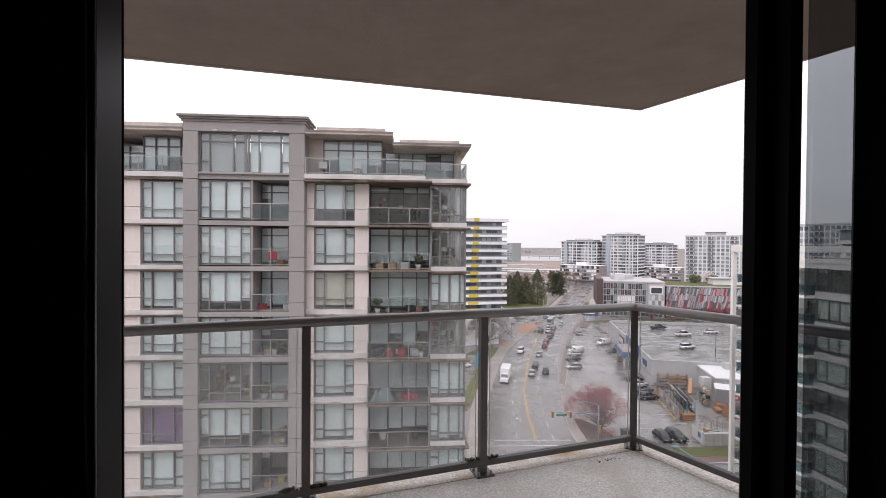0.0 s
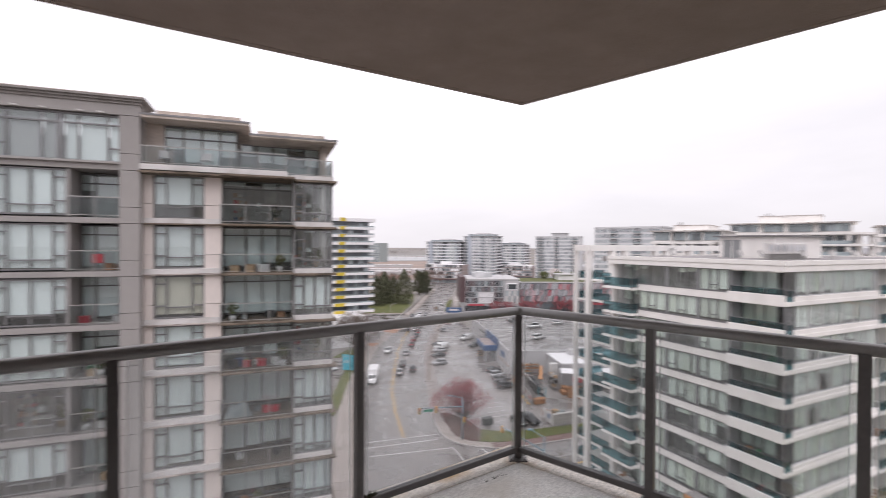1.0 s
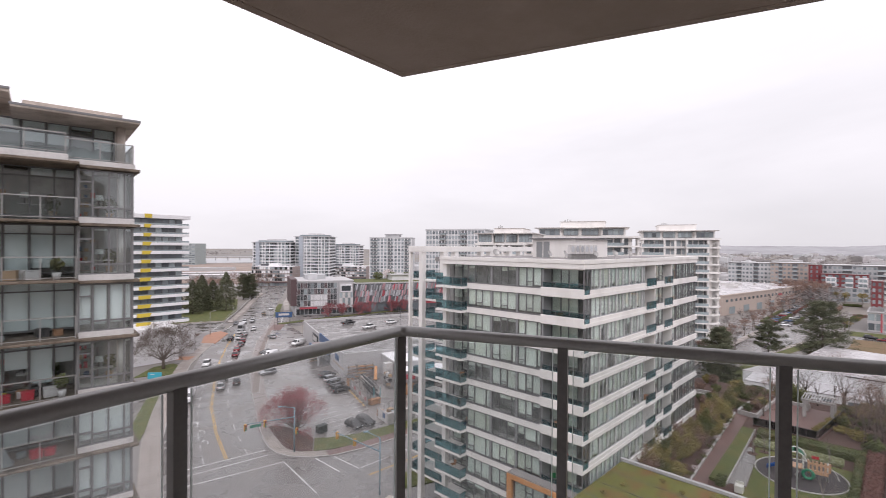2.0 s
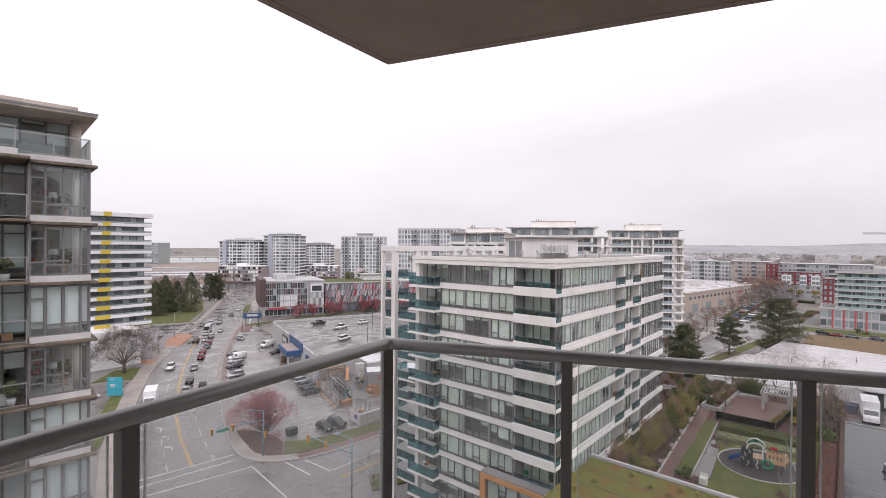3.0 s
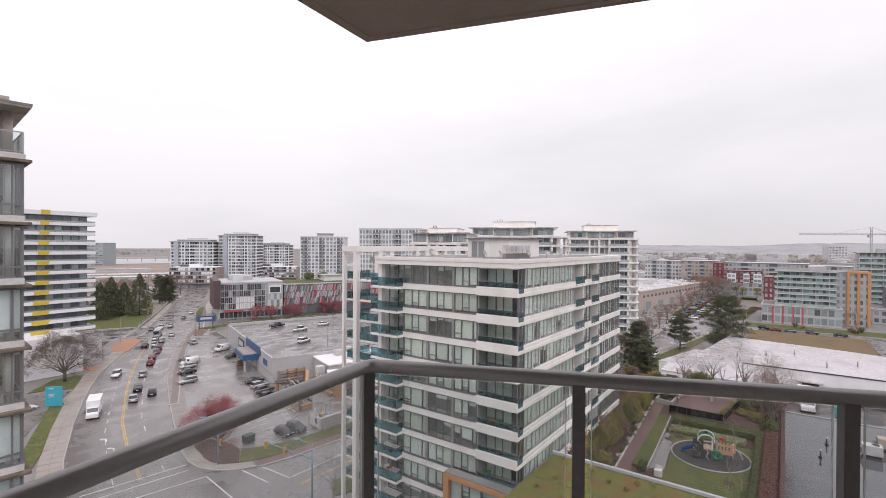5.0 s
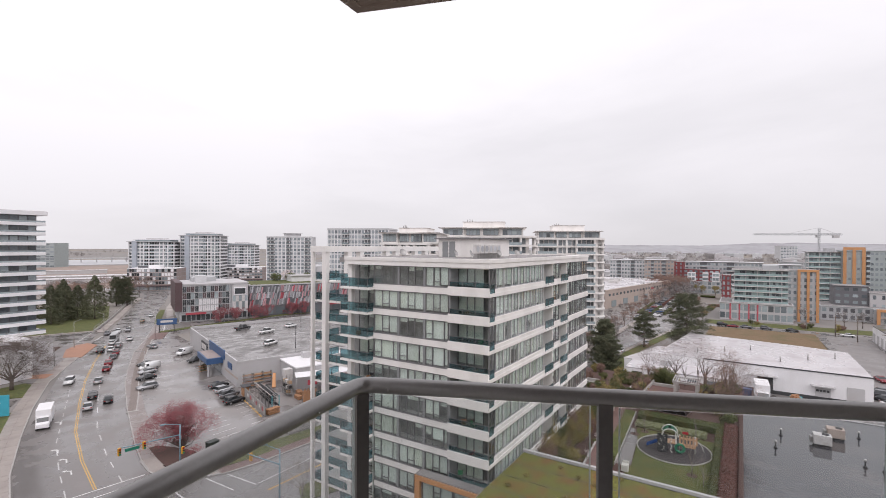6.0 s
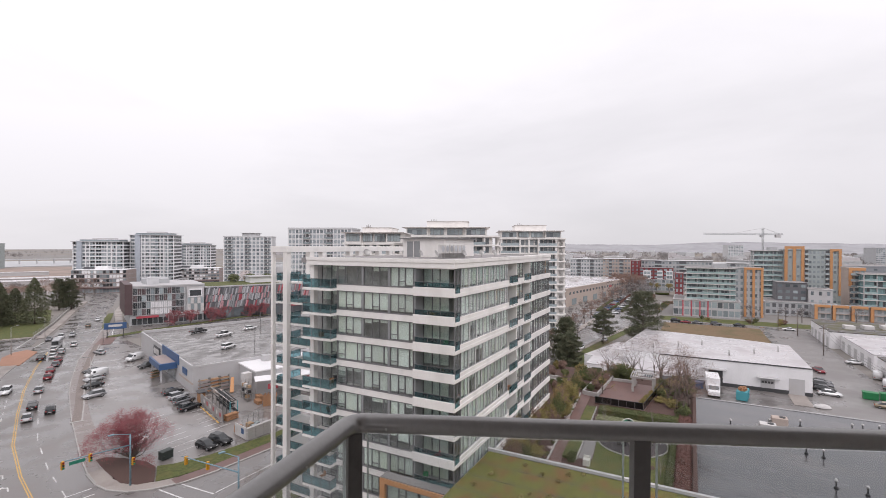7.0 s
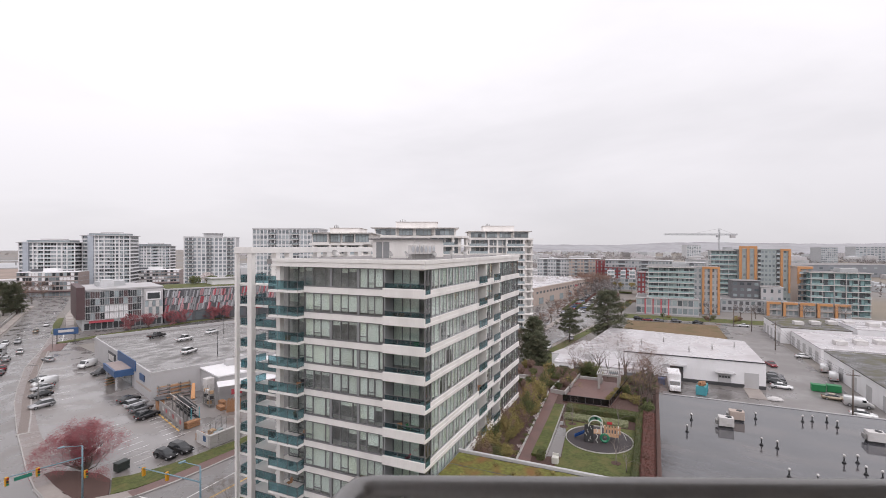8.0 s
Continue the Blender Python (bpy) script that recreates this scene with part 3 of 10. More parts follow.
        rings.append([bm.verts.new(p + Vector((0, 0, zc)) + across * r * math.cos(6.28318 * k / n) + Vector((0, 0, r * math.sin(6.28318 * k / n)))) for k in range(n)])
    for i in range(len(rings) - 1):
        for k in range(n):
            bm.faces.new((rings[i][k], rings[i][(k + 1) % n], rings[i + 1][(k + 1) % n], rings[i + 1][k])).smooth = True
    bm.faces.new(rings[0][::-1])
    bm.faces.new(rings[-1])
    part("top_rail", bm, M["rail"], guard)
    for d, at in ((SIDE, 0.115), (FRONT, 0.30)):
        bm = bmesh.new()
        nrm = Vector((-0.834, -0.552, 0)) if d is SIDE else Vector((0.345, -0.938, 0))
        p = d * at + nrm * r * 0.93
        tube(bm, (p.x, p.y, zc - 0.008), (p.x + nrm.x * 0.006, p.y + nrm.y * 0.006, zc - 0.008), 0.0042, 0.003, n=8)
        part("screw", bm, M["steel"], guard, "small pale screw head")
    rnd = random.Random(5)
    for i, (d, at) in enumerate(((FRONT, 1.16), (FRONT, 1.3), (FRONT, 2.3), (FRONT, 2.45), (FRONT, 0.38), (FRONT, 0.28))):
        bm = bmesh.new()
        for k in range(26 if i < 4 else 9):
            bmesh.ops.create_icosphere(bm, subdivisions=1, radius=rnd.uniform(0.004, 0.012) * (1 if i < 4 else 0.5),
                                       matrix=Matrix.Translation((rnd.gauss(0, 0.028), rnd.gauss(0, 0.010), rnd.uniform(0, 0.012))))
        for v in bm.verts:
            v.co.x, v.co.y = v.co.x * FRONT.x - v.co.y * FRONT.y, v.co.x * FRONT.y + v.co.y * FRONT.x
        ob = new("moss_clump", mesh_from(bm, "moss_clump", M["moss"]))
        lift = 0.095 if i < 4 else 0.004
        off = Vector((0.345, -0.938, 0)) * (0.0 if i < 4 else 0.12)
        ob.location = (CORNER.x + d.x * at + off.x, CORNER.y + d.y * at + off.y, FLOOR + lift)
        tagged(ob, "dark green moss clump grown on the balcony rail", "moss", "moss on the balcony", kind="stuff")


def post(guard, at, along, height):
    side = Vector((-along.y, along.x, 0))
    bm = bmesh.new()
    h = 0.024
    prism(bm, [((at + along * a + side * b).x, (at + along * a + side * b).y) for a, b in ((-h, -h), (h, -h), (h, h), (-h, h))], 0.012, height)
    ob = part("post", bm, M["rail_dark"], guard)
    bm = bmesh.new()
    w = 0.062
    prism(bm, [((at + along * a + side * b).x, (at + along * a + side * b).y) for a, b in ((-w, -w), (w, -w), (w, w), (-w, w))], 0.0, 0.012)
    plate = part("base_plate", bm, M["rail_dark"], ob)
    for sx in (-1, 1):
        for sy in (-1, 1):
            p = at + along * (sx * 0.044) + side * (sy * 0.044)
            bm = bmesh.new()
            tube(bm, (p.x, p.y, 0.010), (p.x, p.y, 0.024), 0.011, n=6)
            tube(bm, (p.x, p.y, 0.022), (p.x, p.y, 0.036), 0.005, n=8)
            part("bolt", bm, M["steel"], ob, "galvanised bolt")


def own_room():
    ow = pose(-0.45, 0.495, FLOOR, 0, 0, 18)
    T = 0.14

    def slab(name, material, label, category, *dims, bevel=0.0):
        bm = box(bmesh.new(), *dims)
        if bevel:
            bevelled(bm, bevel)
        ob = setting(name, bm, material, label, category)
        ob.matrix_world = ow
        return ob
    # wall with the door opening, room shell behind it coloured near-black for its lack of light
    slab("wall_door_side", M["own_wall"], "plain outer wall beside the balcony door", "wall", -4.2, -0.47, -T / 2, T / 2, 0, 2.54)
    slab("wall_corner_side", M["own_wall"], "plain outer wall beyond the balcony door", "wall", 0.70, 2.95, -T / 2, T / 2, 0, 2.54)
    slab("wall_over_door", M["own_wall"], "plain outer wall above the balcony door", "wall", -0.47, 0.70, -T / 2, T / 2, 2.2, 2.54)
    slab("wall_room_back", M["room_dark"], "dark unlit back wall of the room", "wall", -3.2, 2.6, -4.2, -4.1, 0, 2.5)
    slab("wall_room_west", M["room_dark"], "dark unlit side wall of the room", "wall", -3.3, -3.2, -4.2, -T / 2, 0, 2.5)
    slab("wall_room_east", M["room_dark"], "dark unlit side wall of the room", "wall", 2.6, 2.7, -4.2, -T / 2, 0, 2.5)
    slab("floor_room", M["room_dark"], "dark unlit floor of the room", "floor", -3.2, 2.6, -4.1, T / 2, -0.2, -0.004)
    slab("ceiling_room", M["room_dark"], "dark unlit ceiling of the room", "ceiling", -3.2, 2.6, -4.1, -T / 2 + 0.01, 2.5, 2.6)
    # the rest of the tower that carries the balcony
    slab("wall_tower_below", M["own_wall"], "plain wall of the tower below the balcony", "wall", -9, 2.9, -16, -0.08, -FLOOR, -0.23)
    slab("wall_tower_above", M["own_wall"], "plain wall of the tower above the balcony", "wall", -9, 2.9, -16, -0.08, 2.79, 9.0)
    slab("wall_tower_behind", M["own_wall"], "plain wall of the tower behind the room", "wall", -9, 2.9, -16, -4.3, -0.22, 2.78)
    slab("wall_tower_west", M["own_wall"], "plain wall of the tower beside the room", "wall", -9, -4.21, -4.29, -0.08, -0.22, 2.78)
    door = thing("sliding_door", ow, "open black aluminium sliding balcony door with clear glass", "door")
    fm = M["frame_black"]
    for name, x0, x1, y0, y1 in (("frame_jamb", -0.47, -0.425, -0.075, 0.075), ("stile", -0.425, -0.395, -0.05, 0.03), ("stile", -0.395, -0.346, -0.045, 0.02), ("stile", 0.41, 0.432, 0.03, 0.06),
                                 ("stile", 0.432, 0.452, 0.0, 0.045), ("frame_jamb", 0.54, 0.70, -0.075, 0.0)):
        solid(name, fm, door, x0, x1, y0, y1, 0.0, 2.2, bevel=0.006)
    # hair-thin tubes added to draw the vertical glints on the dark stiles
    for x, y, r in ((-0.3445, -0.052, 0.0026), (-0.3498, -0.054, 0.0024), (-0.3478, 0.0215, 0.0015)):
        part("seal", tube(bmesh.new(), (x, y, 0.03), (x, y, 2.14), r, n=10), M["glint_strip"], door, "thin glossy tube added for a glint on the door stile")
    solid("track", fm, door, -0.425, 0.54, -0.07, 0.07, 0.0, 0.025, bevel=0.004)
    solid("head", fm, door, -0.425, 0.54, -0.07, 0.07, 2.14, 2.2, bevel=0.004)
    g = solid("glass_panel", G_DOOR, door, 0.45, 0.542, -0.012, -0.004, 0.10, 2.14)
    g.visible_shadow = False
    solid("bottom_stile", fm, door, 0.452, 0.54, -0.03, 0.0, 0.025, 0.10)


own_balcony()
own_room()

def leaf_blob(rnd, n, rx, rz, s, base=0.0):
    """Loose cluster of small leaf faces, no closed outline."""
    bm = bmesh.new()
    for i in range(n):
        d = Vector((rnd.gauss(0, 1), rnd.gauss(0, 1), rnd.gauss(0, 1))).normalized() * rnd.random() ** 0.4
        c = Vector((d.x * rx, d.y * rx, base + rz + d.z * rz))
        a = Vector((rnd.gauss(0, 1), rnd.gauss(0, 1), rnd.gauss(0, 1))).normalized()
        b = a.orthogonal().normalized()
        t = s * rnd.uniform(0.6, 1.4)
        vs = [bm.verts.new(c + a * t), bm.verts.new(c + b * t * 0.6), bm.verts.new(c - a * t), bm.verts.new(c - b * t * 0.6)]
        bm.faces.new(vs)
    return bm


def shifted(bm, x, y, z, sx, sy):
    for v in bm.verts:
        v.co = Vector((x + v.co.x * sx, y + v.co.y * sy, z + v.co.z))
    return bm


# ---- grey and pink apartment tower across the corner ----
def tower_left():
    rnd = random.Random(11)
    b = thing("apartment_building", pose(1.10, 31.15, -1.61, 0, 0, 5.0) @ Matrix.Scale(1.045, 4), "grey and pale pink stucco apartment tower with stained ledges", "apartment building")
    Z0, H, N = 39.45, 2.745, 8
    A = [(0.24, [0.17, 0.55, 0.28]), (0.52, [0.76, 0.24]), (0.24, [0.17, 0.55, 0.28])]
    # core behind the rooms
    solid("wall", M["interior"], b, -21.2, -0.8, 2.6, 12, 0, 41.6)
    # near-black colour on this back wall paints in the deep bay's shade
    solid("wall", M["dark_trim"], b, -30, -21.2, 6.4, 12, 0, 41.6)
    solid("wall", M["pink"], b, -0.8, -0.5, 2.6, 12, 0, 41.6)
    for k in range(N):
        zl = Z0 - H * k
        w0, w1 = zl - 2.36, zl - 0.05
        # floor slabs with their stained ledges
        left = bevelled(box(bmesh.new(), -21.6, -17.34, -0.22, 2.6, zl, zl + 0.10), 0.015)
        part("ledge", left, M["ledge_brown"], b, "stained mossy ledge")
        solid("floor_slab", M["slab_white"], b, -21.6, -17.34, -0.12, 2.6, zl + 0.10, zl + 0.36)
        solid("ledge", M["ledge_brown" if k < 2 else "ledge"], b, -10.3, -6.5, -0.24, 2.6, zl, zl + 0.09, bevel=0.015)
        solid("floor_slab", M["slab_white"], b, -10.3, -6.5, -0.13, 2.6, zl + 0.09, zl + 0.36)
        solid("ledge", M["ledge_brown"], b, -6.5, -2.6, -0.95, 2.6, zl - 0.02, zl + 0.10, bevel=0.02)
        solid("ledge", M["ledge_brown"], b, -2.6, -0.16, -0.62, 2.6, zl - 0.12, zl + 0.02, bevel=0.02)
        solid("floor_slab", M["slab_white"], b, -2.6, -0.38, -0.34, 2.6, zl + 0.02, zl + 0.30)
        solid("floor_slab", M["tower_grey"], b, -16.5, -11.2, -0.62, 2.6, zl + 0.02, zl + 0.30)
        # pink piers in storey-high panels, with open joints
        for x0, x1 in ((-21.2, -20.15), (-17.62, -17.34), (-10.3, -9.85), (-7.36, -6.5)):
            piece("panel", M["pink"], b, x0, x1, 0, 0.4, w0 - 0.03, w0 + 0.72)
            piece("panel", M["pink"], b, x0, x1, 0, 0.4, w0 + 0.745, zl)
        for x0, x1 in ((-17.34, -16.5), (-11.2, -10.3)):
            piece("panel", M["tower_grey"], b, x0, x1, -0.72, 1.2, zl - 2.72, zl - 1.9)
            piece("panel", M["tower_grey"], b, x0, x1, -0.72, 1.2, zl - 1.875, zl + 0.0)
        # windows
        window_unit(b, -20.12, -17.64, w0, w1, 0.08, A, M["win_frame"], M["curtain_purple" if k == 5 else "blind"], (0.93, 1.0), rnd)
        window_unit(b, -16.5, -13.5, w0, w1, -0.5, [(0.2, [0.16, 0.54, 0.3]), (0.32, [0.8, 0.2]), (0.32, [0.8, 0.2]), (0.2, [0.16, 0.54, 0.3])],
                    M["win_frame"], None if k == 4 else M["blind"], (0.74, 0.78) if k in (2, 5) else (0.96, 1.0), rnd)
        window_unit(b, -9.82, -7.38, w0, w1, 0.08, A, M["win_frame"], M["curtain_cream"] if k == 2 else M["blind"], (0.66, 0.7) if k == 0 else (0.93, 1.0), rnd)
        # recessed balcony in the grey bay
        solid("recess_wall", M["tower_grey"], b, -13.5, -13.38, -0.5, 1.2, zl - 2.40, zl)
        window_unit(b, -13.38, -11.2, w0 - 0.08, w1, 1.0, [(0.3, [0.2, 0.8]), (0.5, [0.2, 0.8]), (0.2, [0.2, 0.8])], M["win_frame_dk"],
                    M["blind"], (0.9, 1.0) if k % 3 else (0.3, 1.0), rnd)
        rail_run(b, -13.4, -11.22, -0.58, zl - 2.42, 1.05, G_PALE, M["steel"], 1.1)
        # open balcony and its doors
        window_unit(b, -6.5, -2.65, w0 - 0.06, w1, 1.1, [(1.2, [0.18, 0.82]), (0.9, [0.18, 0.82]), (0.9, [0.18, 0.82]), (0.8, [0.18, 0.82])],
                    M["win_frame_dk"], M["blind"], (0.0, 0.15) if k == 0 else (0.85, 1.0) if k in (1, 2, 4, 5, 6, 7) else (0.4, 1.0), rnd)
        rail_run(b, -6.48, -2.72, -0.82, zl - 2.62, 1.06, G_PALE, M["steel"], 1.25)
        rail_run(b, -0.82, 0.0, -6.46, zl - 2.62, 1.06, G_PALE, M["steel"], 1.0, axis="y")
        # glazed corner bay with a round column inside
        window_unit(b, -2.62, -0.40, w0 - 0.10, w1 - 0.10, -0.3, [(0.75, [0.24, 0.5, 0.26]), (0.85, [0.8, 0.2]), (0.85, [0.8, 0.2]), (0.5, [0.8, 0.2])],
                    M["win_frame"], M["blind"], (0.85, 1.0) if k in (2, 4, 5, 6, 7, 9) else (0.0, 0.06), rnd, t=0.07)
        window_unit(b, -0.26, 1.9, w0 - 0.10, w1 - 0.10, -0.40, [(0.5, [0.8, 0.2]), (0.5, [0.8, 0.2])], M["win_frame"], None, axis="y", t=0.07)
        bm = tube(bmesh.new(), (-0.84, 0.12, zl - 2.45), (-0.84, 0.12, zl - 0.1), 0.17, n=18)
        part("column", bm, M["slab_white"], b)
        solid("recess_wall", M["interior"], b, -2.65, -2.55, -0.1, 2.6, zl - 2.45, zl - 0.1)
        # next recessed balcony column, seen while the door is passed
        window_unit(b, -27.4, -21.25, w0, w1, 1.7, [(0.6, [0.2, 0.8]), (0.5, [0.2, 0.8]), (0.5, [0.2, 0.8]), (0.4, [0.2, 0.8])], M["win_frame_dk"], M["blind"] if k < 2 else None, (0.6, 1.0), rnd)
        solid("recess_wall", M["tower_grey"], b, -21.25, -21.1, 0.0, 6.4, zl - 2.44, zl - 0.05)
        rail_run(b, -27.4, -21.25, -0.15, zl - 2.44, 1.05, G_PALE, M["steel"], 1.2)
        solid("floor_slab", M["slab_white"], b, -27.6, -21.6, -0.12, 6.4, zl + 0.06, zl + 0.32)
        solid("ledge", M["ledge_brown"], b, -27.6, -21.62, -0.24, 2.6, zl - 0.04, zl + 0.055, bevel=0.015)
        if k in (0, 1, 3):
            room_things(b.matrix_world, -2.4, -1.1, 0.9, zl - 2.45, 40 + k)
        if k in (0, 2, 3):
            room_things(b.matrix_world, -6.2, -3.2, 1.7, zl - 2.45, 50 + k)
        if k == 4:
            room_things(b.matrix_world, -16.2, -14.0, 0.5, zl - 2.45, 60)
    # plain lower storeys
    for k in range(N, 14):
        zl = Z0 - H * k
        for x0, x1, y in ((-21.2, -20.15, 0.0), (-17.62, -17.34, 0.0), (-10.3, -9.85, 0.0), (-7.36, -6.5, 0.0)):
            piece("panel", M["pink"], b, x0, x1, y, 0.4, zl - 2.4, zl)
        for x0, x1 in ((-17.34, -16.5), (-11.2, -10.3)):
            piece("panel", M["tower_grey"], b, x0, x1, -0.72, 1.2, zl - 2.7, zl + 0.02)
        for x0, x1, y in ((-20.12, -17.64, 0.1), (-16.5, -13.5, -0.45), (-9.82, -7.38, 0.1), (-6.5, -2.65, 1.1), (-2.62, -0.40, -0.3)):
            piece("window", M["far_glass_pale"], b, x0, x1, y, y + 0.1, zl - 2.36, zl - 0.05)
        solid("floor_slab", M["slab_white"], b, -21.6, -0.38, -0.12, 2.6, zl, zl + 0.34)
    # grey bay above the ledges: tall window and heavy cornice
    for x0, x1 in ((-17.34, -16.5), (-11.2, -10.3)):
        piece("panel", M["tower_grey"], b, x0, x1, -0.72, 1.2, Z0 + 0.03, Z0 + 0.86)
        piece("panel", M["tower_grey"], b, x0, x1, -0.72, 1.2, Z0 + 0.885, Z0 + 2.82)
    piece("panel", M["tower_grey"], b, -17.34, -10.3, -0.72, 1.2, Z0 + 2.845, Z0 + 3.40)
    for x0, x1 in ((-17.34, -17.1), (-10.54, -10.3)):
        piece("panel", M["tower_grey"], b, x0, x1, 1.2, 9.0, Z0 + 0.03, Z0 + 3.40)
    # left half has an added grey sheet that imitates reflected sky
    window_unit(b, -16.5, -13.82, Z0 + 0.40, Z0 + 2.80, -0.5, [(0.2, [0.19, 0.53, 0.28]), (0.46, [0.19, 0.81]), (0.24, [0.19, 0.81])],
                M["win_frame"], M["sky_grey"], (0.97, 1.0), rnd, t=0.07)
    window_unit(b, -13.82, -11.2, Z0 + 0.40, Z0 + 2.80, -0.5, [(0.06, [1]), (0.2, [0.19, 0.81]), (0.42, [0.19, 0.81]), (0.18, [0.19, 0.53, 0.28])],
                M["win_frame"], M["blind"], (0.97, 1.0), rnd, t=0.07)
    solid("sill", M["tower_grey"], b, -16.5, -11.2, -0.78, 0.6, Z0 + 0.30, Z0 + 0.42, bevel=0.02)
    bm = bmesh.new()
    for z, o, h in ((Z0 + 3.40, 0.07, 0.14), (Z0 + 3.54, 0.16, 0.12), (Z0 + 3.66, 0.27, 0.10)):
        box(bm, -17.34 - o, -10.3 + o, -0.72 - o, 1.2 + o, z, z + h)
    part("cornice", bm, M["cornice"], b, "heavy stepped grey cornice")
    solid("cap_flashing", M["roof_beige"], b, -17.57, -10.07, -0.95, 1.4, Z0 + 3.762, Z0 + 3.80)
    for x in (-15.5, -14.4, -12.9, -12.0):
        solid("wall_lamp", M["slab_white"], b, x - 0.13, x + 0.13, -0.80, -0.70, Z0 + 2.86, Z0 + 2.94, bevel=0.015)
    # penthouse terraces and roofs
    solid("terrace_slab", M["slab_white"], b, -10.3, -3.0, -0.75, 3.5, Z0 + 0.12, Z0 + 0.42, bevel=0.02)
    solid("ledge", M["ledge_brown"], b, -10.35, -2.7, -0.85, 2.6, Z0 - 0.06, Z0 + 0.06, bevel=0.02)
    solid("terrace_slab", M["slab_white"], b, -3.0, -0.36, -0.45, 3.5, Z0 - 0.02, Z0 + 0.26, bevel=0.02)
    solid("terrace_slab", M["slab_white"], b, -27.0, -17.34, -0.3, 3.5, Z0 + 0.16, Z0 + 0.46, bevel=0.02)
    rail_run(b, -10.25, -3.1, -0.66, Z0 + 0.42, 0.98, G_PALE, M["steel"], 1.4)
    rail_run(b, -3.1, -0.46, -0.36, Z0 + 0.26, 0.98, G_PALE, M["steel"], 1.5)
    rail_run(b, -0.36, 2.6, -0.44, Z0 + 0.26, 0.98, G_PALE, M["steel"], 1.5, axis="y")
    rail_run(b, -27.0, -17.4, -0.22, Z0 + 0.46, 0.95, G_PALE, M["steel"], 1.4)
    T = [(1, [0.26, 0.74])] * 4
    window_unit(b, -9.4, -5.7, Z0 + 0.42, Z0 + 2.72, 0.5, T, M["win_frame_dk"], M["blind"], (0.2, 1.0), rnd)
    window_unit(b, -5.6, -1.0, Z0 + 0.3, Z0 + 2.25, 1.6, [(1, [0.26, 0.74])] * 5, M["win_frame_dk"], M["blind"], (0.0, 0.9), rnd)
    window_unit(b, -20.3, -17.36, Z0 + 0.46, Z0 + 2.75, 0.6, T, M["win_frame_dk"], M["blind"], (0.2, 1.0), rnd)
    solid("wall", M["roof_beige"], b, -10.3, -9.4, 0.5, 3.0, Z0 + 0.42, Z0 + 2.8)
    solid("wall", M["roof_beige"], b, -1.0, -0.7, 1.6, 6.0, Z0 + 0.26, Z0 + 2.3)
    solid("wall", M["interior"], b, -10.3, -1.0, 3.2, 10, Z0 + 0.3, Z0 + 2.19)
    solid("wall", M["interior"], b, -30, -10.4, 3.2, 10, Z0 + 0.3, Z0 + 2.37)
    window_unit(b, -28.4, -20.4, Z0 + 0.46, Z0 + 2.36, 1.4, [(1, [0.26, 0.74])] * 7, M["win_frame_dk"], M["blind"], (0.2, 1.0), rnd)
    for x0, x1, y0, z0, h in ((-10.2, -5.0, -0.95, Z0 + 2.78, 0.2), (-5.0, -0.22, -0.95, Z0 + 2.2, 0.16), (-22.3, -17.4, -0.75, Z0 + 2.82, 0.2), (-28.5, -22.3, -0.95, Z0 + 2.38, 0.2)):
        solid("roof", M["roof_beige"], b, x0, x1, y0, 8.0, z0, z0 + h, bevel=0.02)
        solid("fascia", M["win_frame"], b, x0 - 0.02, x1 + 0.02, y0 - 0.03, y0, z0 + h - 0.07, z0 + h + 0.03)
    for x0, x1, y0, z0, z1 in ((-9.6, -5.5, -0.5, Z0 + 2.98, Z0 + 3.30), (-4.6, -0.9, -0.5, Z0 + 2.36, Z0 + 2.66), (-21.3, -17.5, -0.4, Z0 + 3.02, Z0 + 3.36),
                               (-10.0, -8.6, 3.6, Z0 + 2.98, Z0 + 3.75)):
        solid("roof_upstand", M["roof_beige"], b, x0, x1, y0, y0 + 4.0, z0, z1, bevel=0.02)
    solid("roof_upstand", M["roof_beige"], b, -10.2, -8.4, 3.4, 7.8, Z0 + 3.752, Z0 + 3.90, bevel=0.02)
    solid("roof_upstand", M["roof_beige"], b, -28.3, -22.32, -0.3, 8.0, Z0 + 2.585, Z0 + 3.05, bevel=0.02)
    part("column", tube(bmesh.new(), (-0.88, 0.45, Z0 + 0.26), (-0.88, 0.45, Z0 + 2.2), 0.2, n=20), M["roof_beige"], b)

    # things on the balconies
    def at(x, y, z, turn=0.0):
        return b.matrix_world @ pose(x, y, z, 0, 0, turn)
    zf = lambda k: Z0 - H * k + 0.36
    chair(at(-12.3, -0.1, Z0 - H * 2 + 0.305, 20), M["red_cloth"], "red moulded patio chair on the grey balcony")
    for x, k, m_, s, txt in ((-5.9, 3, "plastic_dk", 0.5, "dark storage box on the balcony"), (-5.2, 3, "red_cloth", 0.4, "red box on the cluttered balcony"), (-4.4, 3, "red_cloth", 0.45, "red box on the cluttered balcony"),
                             (-3.6, 3, "slab_white", 0.5, "white tub on the cluttered balcony"), (-4.1, 4, "red_cloth", 0.42, "red storage box on the balcony"), (-3.6, 4, "red_cloth", 0.38, "red storage box on the balcony"),
                             (-6.0, 6, "slab_white", 0.45, "white bucket on the balcony floor"), (-4.9, 6, "red_cloth", 0.32, "red and white tub on the balcony floor"), (-4.0, 6, "tan_box", 0.4, "tan carton on the balcony"),
                             (-5.8, 1, "tan_box", 0.45, "tan carton on the balcony"), (-5.0, 1, "tan_box", 0.5, "tan carton on the balcony"), (-4.3, 1, "slab_white", 0.5, "white crate on the balcony"),
